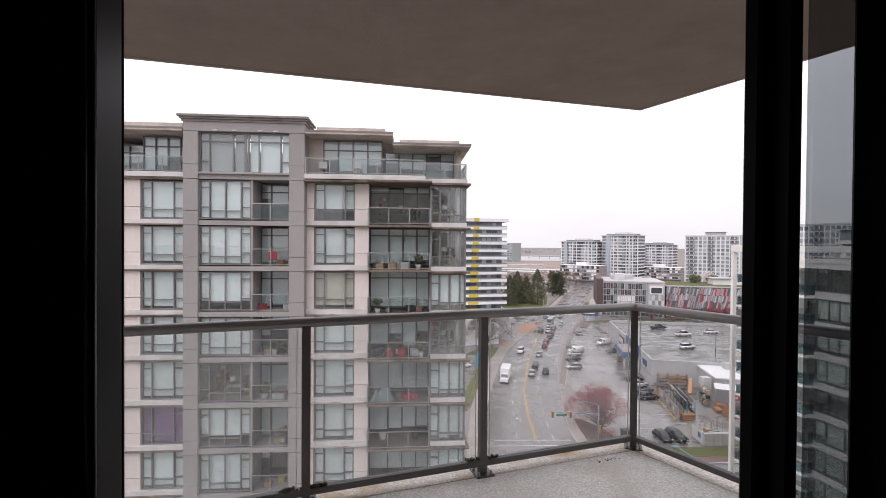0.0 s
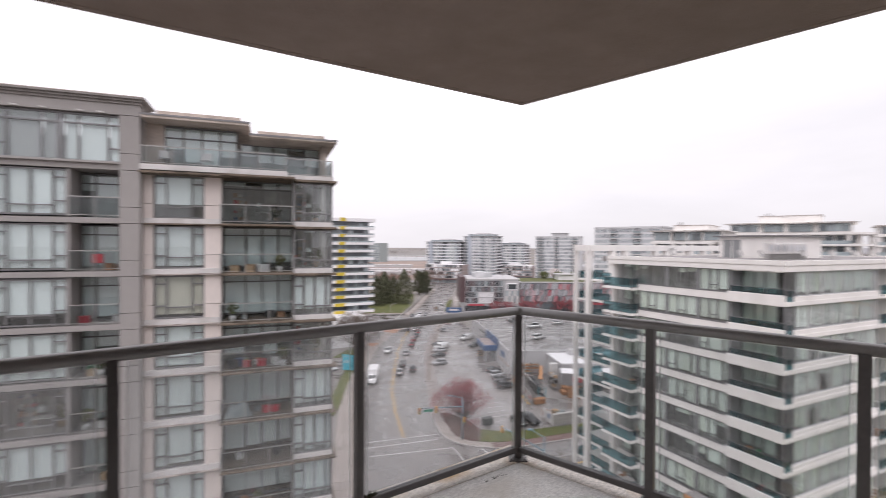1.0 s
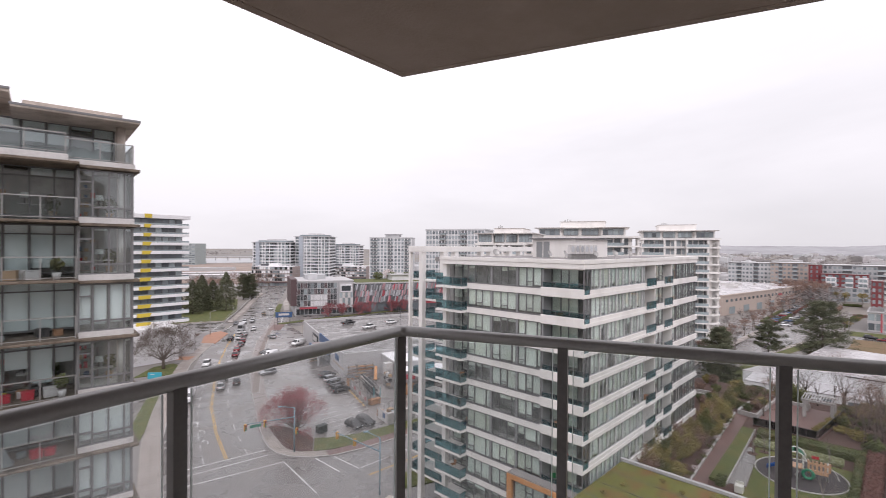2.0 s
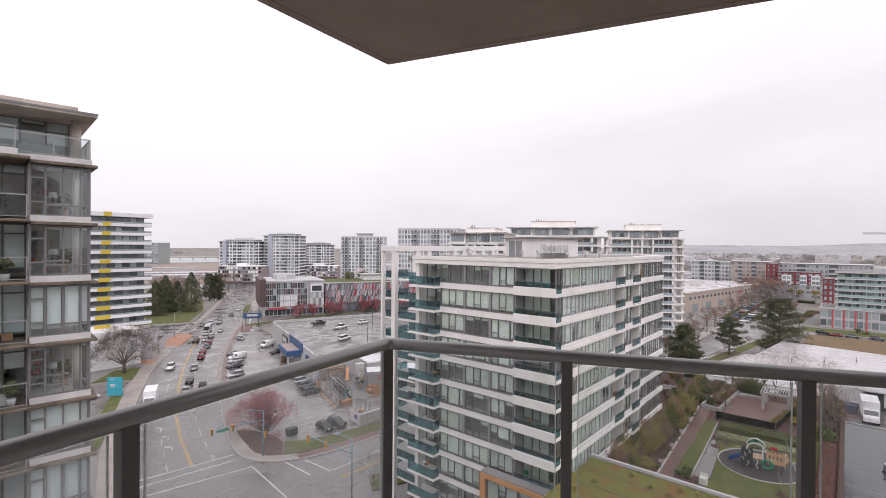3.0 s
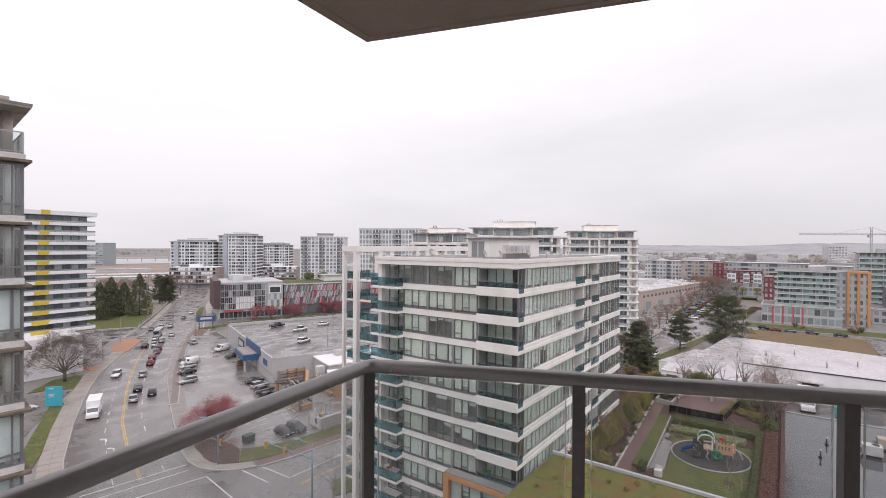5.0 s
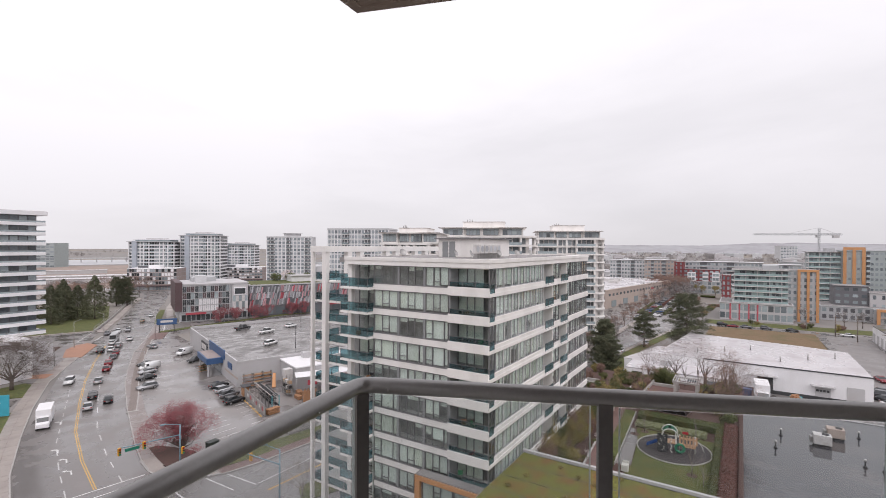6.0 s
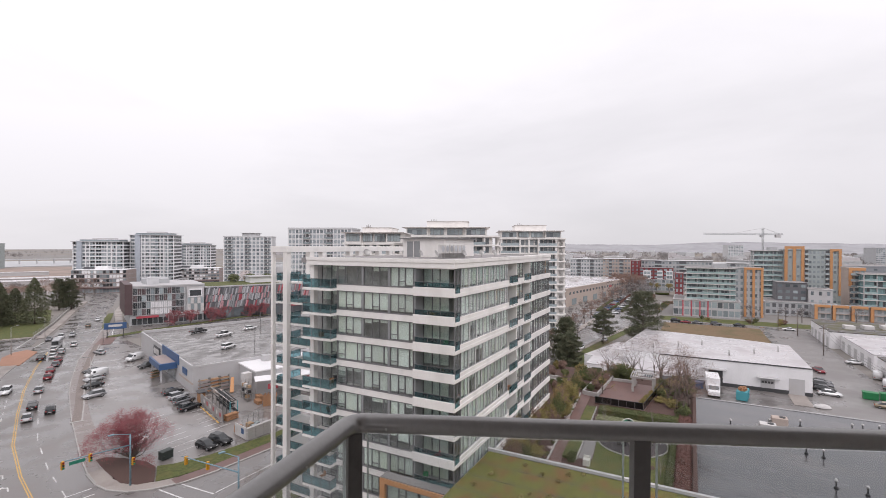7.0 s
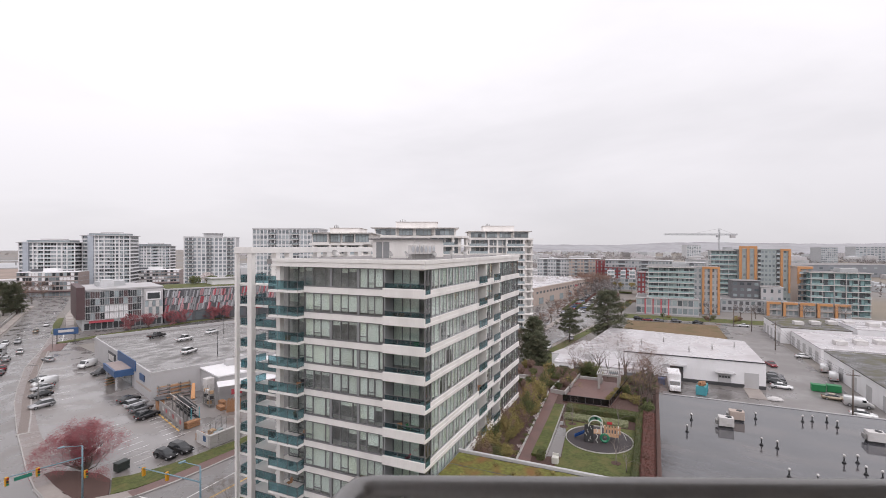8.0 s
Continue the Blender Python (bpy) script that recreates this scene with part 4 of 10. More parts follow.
                             (-12.2, 4, "slab_white", 0.35, "white planter on the balcony"), (-11.8, 4, "slab_white", 0.35, "white planter on the balcony"), (-12.9, 4, "slab_white", 0.35, "white planter on the balcony"),
                             (-12.6, 3, "tan_box", 0.4, "brown box on the balcony"), (-11.9, 3, "plastic_dk", 0.4, "dark box on the balcony"),
                             (-12.0, 5, "tan_box", 0.4, "brown box on the balcony"), (-12.6, 6, "timber", 0.45, "brown wooden box on the balcony")):
        grey = x < -10
        crate(at(x, 0.1 if grey else 0.2, Z0 - H * (k + (0 if grey else 1)) + (0.305 - H if grey else 0.105), rnd.uniform(-20, 20)), M[m_], s, txt)
    mats = ("red_cloth", "slab_white", "tan_box", "blue_panel", "plastic_dk", "yellow", "bin_green", "grey_cloth", "timber")
    for i in range(30):
        k = rnd.choice((1, 2, 2, 3, 3, 3, 4, 5, 6))
        grey = i % 3 == 0
        s_ = rnd.uniform(0.22, 0.5)
        m_ = rnd.choice(mats)
        x = rnd.uniform(-13.1, -11.5) if grey else rnd.uniform(-6.2, -3.0)
        crate(at(x, rnd.uniform(0.3, 0.75) if grey else rnd.uniform(0.45, 0.85), Z0 - H * (k + 1) + (0.305 if grey else 0.105), rnd.uniform(-30, 30)), M[m_], s_,
              {"red_cloth": "red", "slab_white": "white", "tan_box": "tan", "blue_panel": "blue", "plastic_dk": "dark", "yellow": "yellow", "bin_green": "green", "grey_cloth": "grey", "timber": "brown"}[m_] + " box stored on the cluttered balcony")
    for i, (x, k) in enumerate(((-12.8, 4), (-11.7, 5), (-5.9, 2), (-3.2, 3), (-4.6, 6), (-3.4, 1), (-12.2, 3))):
        pt = thing("potted_plant", at(x, 0.0 if x < -10 else -0.2, Z0 - H * (k + 1) + (0.305 if x < -10 else 0.105)), "green plant in a pale pot on the balcony", "plant", "balcony plants")
        part("pot", tube(bmesh.new(), (0, 0, 0), (0, 0, 0.32), 0.13, 0.18, n=12), M["slab_white"], pt)
        part("foliage", shifted(leaf_blob(random.Random(i), 90, 0.3, 0.35, 0.09), 0, 0, 0.4, 1, 1), M["leaf_green"], pt)
    cover(at(-5.6, 0.1, Z0 - H * 5 + 0.105, 0), 1.5, 0.9, "grey-green tarpaulin over stored furniture on the balcony")
    cover(at(-2.3, 0.5, Z0 + 0.27, 0), 1.9, 0.8, "grey cover over terrace furniture")
    chair(at(-9.3, -0.1, Z0 + 0.43, 10), M["slab_white"], "white terrace chair behind the glass rail")
    chair(at(-7.3, -0.1, Z0 + 0.43, -20), M["slab_white"], "white terrace chair behind the glass rail")
    return b


def room_things(base, x0, x1, y, z, seed):
    """Shelf, table, lamp and plant standing just inside a window."""
    rnd = random.Random(seed)
    w = x1 - x0
    sh = thing("bookshelf", base @ pose(x0 + w * 0.2, y + 0.9, z), "dark wooden shelf with mixed goods behind the window", "shelf", "room furniture")
    for i in range(4):
        solid("shelf", M["podium_brown"], sh, -0.45, 0.45, -0.15, 0.15, 0.1 + i * 0.48, 0.14 + i * 0.48)
        for j in range(3):
            q = rnd.uniform(0.1, 0.22)
            solid("goods", M[rnd.choice(("tan_box", "slab_white", "blue_panel", "grey_cloth", "red_cloth", "timber"))], sh, -0.4 + j * 0.27, -0.4 + j * 0.27 + q, -0.12, 0.1, 0.14 + i * 0.48, 0.14 + i * 0.48 + rnd.uniform(0.12, 0.3))
    for x in (-0.47, 0.43):
        solid("side", M["podium_brown"], sh, x, x + 0.04, -0.15, 0.15, 0, 1.7)
    tb = thing("side_table", base @ pose(x0 + w * 0.62, y + 0.3, z), "pale table with small things beside the window", "table", "room furniture")
    solid("top", M["slab_white"], tb, -0.5, 0.5, -0.3, 0.3, 0.62, 0.67, bevel=0.01)
    for x in (-0.45, 0.45):
        for q in (-0.25, 0.25):
            solid("leg", M["steel"], tb, x - 0.02, x + 0.02, q - 0.02, q + 0.02, 0, 0.62)
    lp = thing("table_lamp", base @ pose(x0 + w * 0.55, y + 0.3, z + 0.67), "lamp with a pale drum shade on the table", "lamp", "room furniture")
    part("stem", tube(bmesh.new(), (0, 0, 0), (0, 0, 0.3), 0.03, n=8), M["dark_trim"], lp)
    part("shade", tube(bmesh.new(), (0, 0, 0.28), (0, 0, 0.55), 0.2, 0.15, n=14), M["blind"], lp)
    pt = thing("potted_plant", base @ pose(x0 + w * 0.9, y + 0.5, z), "leafy house plant behind the window", "plant", "room furniture")
    part("pot", tube(bmesh.new(), (0, 0, 0), (0, 0, 0.35), 0.14, 0.19, n=12), M["tan_box"], pt)
    part("foliage", shifted(leaf_blob(rnd, 120, 0.3, 0.45, 0.1), 0, 0, 0.35, 1, 1), M["leaf_green"], pt)


def chair(m, material, label):
    c = thing("patio_chair", m, label, "chair", "balcony chairs")
    solid("seat", material, c, -0.25, 0.25, -0.25, 0.22, 0.40, 0.45, bevel=0.015)
    bm = box(bmesh.new(), -0.25, 0.25, 0.18, 0.23, 0.43, 0.88)
    bmesh.ops.transform(bm, matrix=Matrix.Translation((0, 0.2, 0.43)) @ Matrix.Rotation(radians(-14), 4, "X") @ Matrix.Translation((0, -0.2, -0.43)), verts=bm.verts)
    part("backrest", bevelled(bm, 0.015), material, c)
    for x in (-0.22, 0.22):
        for y in (-0.22, 0.18):
            part("leg", tube(bmesh.new(), (x, y, 0), (x, y, 0.4), 0.018, n=6), M["steel"], c)
    return c


def crate(m, material, s, label):
    c = thing("storage_box", m, label, "box", "boxes on balconies")
    solid("body", material, c, -s / 2, s / 2, -s / 2.4, s / 2.4, 0, s * 0.8, bevel=0.02)
    solid("lid", material, c, -s / 2 - 0.015, s / 2 + 0.015, -s / 2.4 - 0.015, s / 2.4 + 0.015, s * 0.8, s * 0.88, bevel=0.01)
    return c


def cover(m, w, h, label):
    bm = bmesh.new()
    n = 16
    grid = [[bm.verts.new((w * (i / n - 0.5), 0.7 * (j / 8 - 0.5), 0)) for j in range(9)] for i in range(n + 1)]
    for i in range(n + 1):
        for j in range(9):
            v = grid[i][j]
            e = min(1, 4.5 * min(i / n, 1 - i / n)) * min(1, 4 * min(j / 8, 1 - j / 8))
            v.co.z = max(0.0, h * e * (0.75 + 0.35 * noise.noise(Vector((i * 0.35, j * 0.35, w)))))
    for i in range(n):
        for j in range(8):
            bm.faces.new((grid[i][j], grid[i + 1][j], grid[i + 1][j + 1], grid[i][j + 1])).smooth = True
    ob = new("furniture_cover", mesh_from(bm, "furniture_cover", M["grey_cloth"]))
    ob.matrix_world = m
    return tagged(ob, label, "cover")


tower_left()

# ---- white-banded apartment block, its podium and garden ----
RM = pose(35.2, 28.6, 0, 0, 0, -80)


def block_right():
    rnd = random.Random(23)
    b = thing("apartment_block", RM, "white-banded apartment block with green-tinted glazing and blue glass balconies", "apartment building")
    ZB, H = 14.8, 2.70
    F = M["win_frame"]
    solid("wall", M["interior"], b, -19.6, -1.9, 2.2, 24.6, 0, 33.9)
    solid("wall", M["interior"], b, -19.6, -1.9, 24.6, 33, 0, 33.9)
    solid("wall", M["r_grey"], b, -25.8, -19.6, 9.2, 33, 0, 33.6)
    L3 = [(0.32, [0.72, 0.28]), (0.5, [1]), (0.18, [1])]
    L3b = [(0.36, [1]), (0.28, [0.74, 0.26]), (0.36, [1])]
    for k in range(-4, 8):
        z = ZB + H * k
        top = k == 7
        # floor slabs and white bands
        solid("floor_slab", M["r_white"], b, -14.2, -0.05, 0.06, 2.4, z + 0.02, z + 0.22)
        if not top:
            solid("band", M["r_white"], b, -14.25, -4.45, -0.02, 0.14, z, z + 0.66, bevel=0.02)
            solid("band", M["r_white"], b, -4.45, 0.10, -0.24, 0.04, z - 0.04, z + 0.84, bevel=0.02)
            solid("band_cap", M["win_frame"], b, -14.25, -4.45, -0.05, 0.16, z + 0.66, z + 0.72)
            for d, h in ((0.10, 0.34), (0.24, 0.70)):
                solid("band", M["r_white"], b, -0.06 + 0.02, 0.22 - d * 0.4, -0.20, 24.9, z - 0.02 if d < 0.2 else z + 0.34, z + h, bevel=0.015)
            solid("band", M["r_white"], b, -0.5, 0.10, 24.95, 33.4, z, z + 0.70, bevel=0.02)
            # corner balcony
            rail_run(b, -4.3, 0.04, -0.08, z + 0.45, 0.92, G_BLUE, M["win_frame_dk"], 1.45)
            rail_run(b, -0.05, 0.9, 0.14, z + 0.10, 1.15, G_BLUE, M["win_frame_dk"], 1.2, axis="y")
            window_unit(b, -4.3, -1.3, z + 0.24, z + H - 0.02, 1.5, [(1, [1]), (0.8, [1]), (1, [1])], M["win_frame_dk"], M["blind_green"], (0.6, 1.0), rnd)
            window_unit(b, 0.14, 1.5, z + 0.72, z + H - 0.02, 0.0, [(0.5, [1]), (0.5, [1])], F, None, axis="y", t=0.07)
            solid("balcony_soffit", M["r_white"], b, -4.3, -0.1, 0.1, 1.5, z + H - 0.1, z + H - 0.03)
            solid("divider", M["r_grey"], b, -4.46, -4.30, 0.05, 1.5, z + 0.22, z + H)
            # windows along the short face
            for x0, x1, pat in ((-14.15, -10.85, L3), (-10.65, -7.5, L3b), (-7.3, -4.5, L3b)):
                pat = pat if rnd.random() < 0.6 else rnd.choice((L3, L3b))
                dark = rnd.random() < 0.16
                window_unit(b, x0, x1, z + 0.72, z + H - 0.02, 0.0, pat, F, M["blind_green"], (0.0, 0.25) if dark else (0.88, 1.0) if rnd.random() < 0.85 else (0.2, 0.9), rnd)
            for x0, x1 in ((-10.85, -10.65), (-7.5, -7.3)):
                piece("panel", M["r_grey"], b, x0, x1, -0.01, 0.3, z + 0.72, z + H)
            # windows along the long face
            y = 1.55
            while k >= -1 and y < 14.2:
                w = rnd.choice((1.5, 1.7, 1.9))
                y1 = min(y + w, 14.4)
                window_unit(b, y, y1, z + 0.72, z + H - 0.02, 0.0, rnd.choice(([(0.5, [1]), (0.5, [1])], [(0.35, [0.7, 0.3]), (0.65, [1])])), M["mid_tower"],
                            M["blind_green"], (0.0, 0.4) if rnd.random() < 0.15 else (0.85, 1.0), rnd, axis="y", t=0.06, deep=0.08)
                piece("panel", M["r_white"], b, -0.28, -0.03, y1, y1 + 0.13, z + 0.72, z + H)
                y = y1 + 0.13
            for y0, y1 in ((14.7, 17.6), (20.4, 23.2)) if k >= -1 else ():
                window_unit(b, y0, y1, z + 0.1, z + H, -1.6, [(1, [1]), (1, [1]), (0.8, [1])], M["win_frame_dk"], M["blind_green"], (0.0, 1.0), rnd, axis="y")
                rail_run(b, y0, y1, 0.16, z + 0.12, 1.1, G_BLUE, M["win_frame_dk"], 1.0, axis="y")
                solid("balcony_slab", M["r_white"], b, -1.7, 0.24, y0 - 0.05, y1 + 0.05, z - 0.03, z + 0.17, bevel=0.015)
                piece("panel", M["r_white"], b, -1.6, 0.0, y1, y1 + 0.2, z + 0.17, z + H)
            window_unit(b, 17.85, 20.2, z + 0.72, z + H - 0.02, 0.0, [(1, [1]), (1, [0.7, 0.3])], F, M["blind_green"], (0.4, 1.0), rnd, axis="y", t=0.07)
            window_unit(b, 23.5, 24.8, z + 0.72, z + H - 0.02, 0.0, [(1, [1])], F, M["blind_green"], (0.4, 1.0), rnd, axis="y", t=0.07)
            for y0 in (25.3, 28.0, 30.7) if k >= -1 else ():
                window_unit(b, y0, y0 + 2.5, z + 0.70, z + H - 0.02, -0.05, [(1, [1]), (1, [1]), (0.7, [0.7, 0.3])], F, M["blind_green"], (0.3, 1.0), rnd, axis="y", t=0.07)
            # projecting balcony stack at the end of the short face
            solid("balcony_slab", M["r_white"], b, -18.3, -14.2, -1.0, 2.2, z - 0.02, z + 0.20, bevel=0.02)
            rail_run(b, -18.25, -14.3, -0.94, z + 0.20, 1.08, G_BLUE, M["win_frame_dk"], 1.35)
            rail_run(b, -0.94, 0.1, -14.3, z + 0.20, 1.08, G_BLUE, M["win_frame_dk"], 1.2, axis="y")
            window_unit(b, -18.0, -14.3, z + 0.2, z + H, 1.8, [(1, [1]), (0.6, [0.75, 0.25]), (1, [1])], M["win_frame_dk"], M["blind_green"], (0.0, 0.9), rnd)
            # link and outer balconies between the free columns
            window_unit(b, -20.6, -18.5, z + 0.2, z + H, 2.6, [(1, [0.5, 0.5]), (1, [0.5, 0.5])], F, M["blind_green"], (0.2, 1.0), rnd)
            solid("band", M["r_white"], b, -20.6, -18.5, 2.5, 3.0, z - 0.05, z + 0.2)
            solid("balcony_slab", M["r_white"], b, -28.6, -20.4, 4.6, 9.2, z - 0.02, z + 0.20, bevel=0.02)
            rail_run(b, -25.95, -20.5, 4.72, z + 0.20, 1.05, G_BLUE, M["win_frame_dk"], 1.3)
            rail_run(b, -28.45, -26.75, 4.72, z + 0.20, 1.05, G_BLUE, M["win_frame_dk"], 1.1)
            rail_run(b, 4.9, 9.0, -28.5, z + 0.20, 1.05, G_BLUE, M["win_frame_dk"], 1.3, axis="y")
            window_unit(b, -25.7, -20.6, z + 0.2, z + H, 9.05, [(1, [1]), (0.7, [0.75, 0.25]), (1, [1]), (1, [1])], M["win_frame_dk"], M["blind_green"], (0.0, 0.9), rnd)
    piece("column", M["r_white"], b, -18.25, -17.7, 0.2, 0.8, 0, 33.7)
    piece("column", M["r_white"], b, -28.85, -28.5, 4.1, 4.6, 0, 34.95)
    piece("column", M["r_white"], b, -26.7, -26.0, 4.1, 4.8, 0, 34.95)
    # roof edge
    Z = ZB + 7 * H
    for z0, z1, o in ((Z, Z + 0.42, 0.14), (Z + 0.42, Z + 0.50, 0.08), (Z + 0.50, Z + 0.86, 0.20)):
        bm = bmesh.new()
        box(bm, -18.4, o, -o - 0.1, 0.3, z0, z1)
        box(bm, -0.3, o, 0.3, 24.9, z0, z1)
        box(bm, -1.4, o - 0.04, 24.9, 33.4, z0, z1)
        part("parapet", bm, M["r_white"], b)
    solid("roof", M["roof_grey"], b, -19.6, -0.2, 0.2, 33, Z + 0.2, Z + 0.76)
    # frame along the roof's far side
    solid("roof_beam", M["r_white"], b, -28.9, -25.8, 4.05, 5.05, 34.95, 35.75, bevel=0.03)
    solid("roof_beam", M["r_white"], b, -26.8, -25.9, 5.05, 36, 34.95, 35.75, bevel=0.03)
    for y in (8.2, 10.6, 16.5, 18.8, 24, 27, 33):
        piece("column", M["r_white"], b, -26.75, -25.95, y, y + 0.8, 31.0, 34.95)
    # stair house and plant on the roof
    solid("stair_house", M["r_white"], b, -12.5, -6.6, 10.5, 19, Z + 0.76, Z + 3.0, bevel=0.03)
    solid("stair_house_roof", M["win_frame"], b, -12.9, -6.2, 10.1, 19.3, Z + 3.0, Z + 3.14)
    for x in (-11.9, -10.9):
        solid("door", M["r_grey"], b, x, x + 0.85, 10.46, 10.5, Z + 0.76, Z + 2.7)
    orange_frame(b, rnd)
    roof_plant(Z + 0.76, rnd)
    block_balcony_things(ZB, H)
    return b


def orange_frame(b, rnd):
    """Orange-clad lower front with its own windows."""
    solid("deck", M["roof_grey"], b, -7.4, 1.3, -1.4, -0.26, 12.92, 13.05)
    bm = bmesh.new()
    box(bm, -7.45, 1.35, -1.5, -0.3, 12.45, 12.92)
    box(bm, -7.45, -6.85, -1.5, -0.3, 1.0, 12.45)
    part("orange_surround", bm, M["orange"], b, "orange cladding panels")
    for k in range(4):
        z = 1.6 + 2.7 * k
        window_unit(b, -6.8, -3.2, z + 0.3, z + 2.6, -1.2, [(1, [1]), (0.6, [0.3, 0.7]), (1, [1])], M["win_frame"], M["blind_green"], (0.4, 1.0), rnd)
        window_unit(b, -3.1, 1.2, z + 0.3, z + 2.6, -1.2, [(1, [1]), (0.6, [1]), (1, [1])], M["win_frame_dk"], M["blind_green"], (0.0, 0.3), rnd)
        solid("floor_slab", M["r_grey"], b, -6.85, 1.3, -1.3, -0.3, z, z + 0.3)


def block_balcony_things(ZB, H):
    """Chairs, boxes and plants on the blue glass balconies."""
    rnd = random.Random(91)
    paints = (("red_cloth", "red"), ("slab_white", "white"), ("plastic_dk", "dark"), ("blue_panel", "blue"), ("timber", "brown"), ("grey_cloth", "grey"), ("bin_green", "green"))
    for k in range(-2, 7):
        z = ZB + H * k + 0.205
        for j in range(rnd.choice((1, 2, 2, 3))):
            m_, word = rnd.choice(paints)
            x, y = rnd.uniform(-17.2, -14.9), rnd.uniform(-0.5, 1.2)
            if rnd.random() < 0.5:
                chair(RM @ pose(x, y, z, 0, 0, rnd.uniform(0, 360)), M[m_], word + " chair on the blue glass balcony")
            else:
                crate(RM @ pose(x, y, z, 0, 0, rnd.uniform(0, 90)), M[m_], rnd.uniform(0.3, 0.6), word + " box on the blue glass balcony")
        for j in range(rnd.choice((0, 1, 2))):
            m_, word = rnd.choice(paints)
            chair(RM @ pose(rnd.uniform(-3.8, -1.2), rnd.uniform(0.5, 1.1), z + 0.02, 0, 0, rnd.uniform(0, 360)), M[m_], word + " chair on the corner balcony")
        for y in (16.0, 21.6):
            if rnd.random() < 0.6:
                m_, word = rnd.choice(paints)
                crate(RM @ pose(-0.7, y + rnd.uniform(-0.8, 0.8), z - 0.03, 0, 0, rnd.uniform(0, 90)), M[m_], rnd.uniform(0.4, 0.8), word + " box on the side balcony")


def roof_plant(z, rnd):
    for i in range(6):
        c = thing("condenser_unit", RM @ pose(-4.4 + 0.0 * i, 5.6 + i * 1.05, z), "pale beige condenser unit on the flat roof", "air conditioner", "condenser row")
        solid("casing", M["slab_white"], c, -0.2, 0.2, -0.42, 0.42, 0.55, 1.55, bevel=0.03)
        part("fan_grille", tube(bmesh.new(), (0.2, 0, 1.08), (0.225, 0, 1.08), 0.34, n=18), M["grey_panel"], c)
        for y in (-0.36, 0.36):
            solid("foot", M["steel"], c, -0.2, 0.2, y - 0.03, y + 0.03, 0.0, 0.55)
    for x, y, r in ((-3.4, 2.6, 0.34), (-2.6, 7.5, 0.34), (-2.0, 11.0, 0.36), (-1.6, 14.0, 0.34), (-12.5, 3.0, 0.42), (-5.6, 3.2, 0.32)):
        d = thing("satellite_dish", RM @ pose(x, y, z, 0, 0, rnd.uniform(60, 150)), "grey satellite dish on a short roof mast", "satellite dish", "roof dishes")
        part("mast", tube(bmesh.new(), (0, 0, 0), (0, 0, 0.55), 0.03, n=8), M["steel"], d)
        bm = bmesh.new()
        rings = []
        for i in range(5):
            rr, zz = r * i / 4, 0.28 * r * (i / 4) ** 2
            rings.append([bm.verts.new((rr * math.cos(6.28318 * j / 16), rr * math.sin(6.28318 * j / 16), zz)) for j in range(16)] if i else [bm.verts.new((0, 0, 0))])
        for j in range(16):
            bm.faces.new((rings[0][0], rings[1][j], rings[1][(j + 1) % 16]))
            for i in range(1, 4):
                bm.faces.new((rings[i][j], rings[i + 1][j], rings[i + 1][(j + 1) % 16], rings[i][(j + 1) % 16]))
        bmesh.ops.transform(bm, matrix=Matrix.Translation((0, 0, 0.6)) @ Matrix.Rotation(radians(60), 4, "X"), verts=bm.verts)
        bmesh.ops.solidify(bm, geom=bm.faces[:], thickness=0.02)
        part("dish", bm, M["steel"], d)


def podium():
    # low wing with the planted roof
    w = thing("low_wing", RM, "low wing with a sedum-planted roof and grey metal rim", "building")
    solid("wall", M["r_grey"], w, 0.3, 30, -26, 7.6, 0, 13.6)
    strips = [-26 + i * 2.8 for i in range(13)]
    for i, y in enumerate(strips[:-1]):
        bm = bmesh.new()
        bmesh.ops.create_grid(bm, x_segments=40, y_segments=6, size=0.5)
        for v in bm.verts:
            v.co = Vector((0.45 + (v.co.x + 0.5) * 29.4, y + (v.co.y + 0.5) * 2.68 - 0.0, 13.72))
            v.co.z += 0.07 * noise.noise(Vector((v.co.x * 0.9, v.co.y * 0.9, 3)))
        for f in bm.faces:
            f.smooth = True
        part("sedum_bed", bm, M["sedum"], w, "mossy green and rust sedum bed")
        solid("edging", M["dark_trim"], w, 0.45, 29.8, y + 2.68, y + 2.8, 13.6, 13.72)
    for dims in ((0.3, 30, 7.6, 7.95, 0, 14.0), (29.8, 30.1, -26, 7.6, 0, 14.0)):
        solid("rim", M["grey_wall"], w, *dims, bevel=0.02)
    rnd = random.Random(4)
    for i in range(14):
        c = new("roof_tuft", mesh_from(leaf_blob(rnd, 60, 0.3, 0.16, 0.07), "roof_tuft", M["leaf_yellow"]))
        c.matrix_world = RM @ pose(rnd.uniform(1, 14), rnd.uniform(-6, 7), 13.74)
        tagged(c, "small tuft of plants on the sedum roof", "plant", "roof tufts")


block_right()
podium()

# ---- ground, roads, lots ----
def sheet(name, pts, z, material, label, category, m=None, thick=0.02):
    ob = setting(name, prism(bmesh.new(), pts, z - thick, z), material, label, category)
    if m is not None:
        ob.matrix_world = m
    return ob


def ribbon(pts, w0, w1):
    """Outline of a strip along pts between the offsets w0 and w1 to its right."""
    out = []
    for side in (w0, w1):
        row = []
        for i, p in enumerate(pts):
            a, b = pts[max(i - 1, 0)], pts[min(i + 1, len(pts) - 1)]
            d = Vector((b[0] - a[0], b[1] - a[1])).normalized()
            row.append((p[0] + d.y * side, p[1] - d.x * side))
        out.append(row)
    return out[0] + out[1][::-1]


def slabs(name, pts, w0, w1, z, step, material, label, category, rows=1, joint=0.05):
    """Paving slabs in rows along a line, with open joints over a dark bed."""
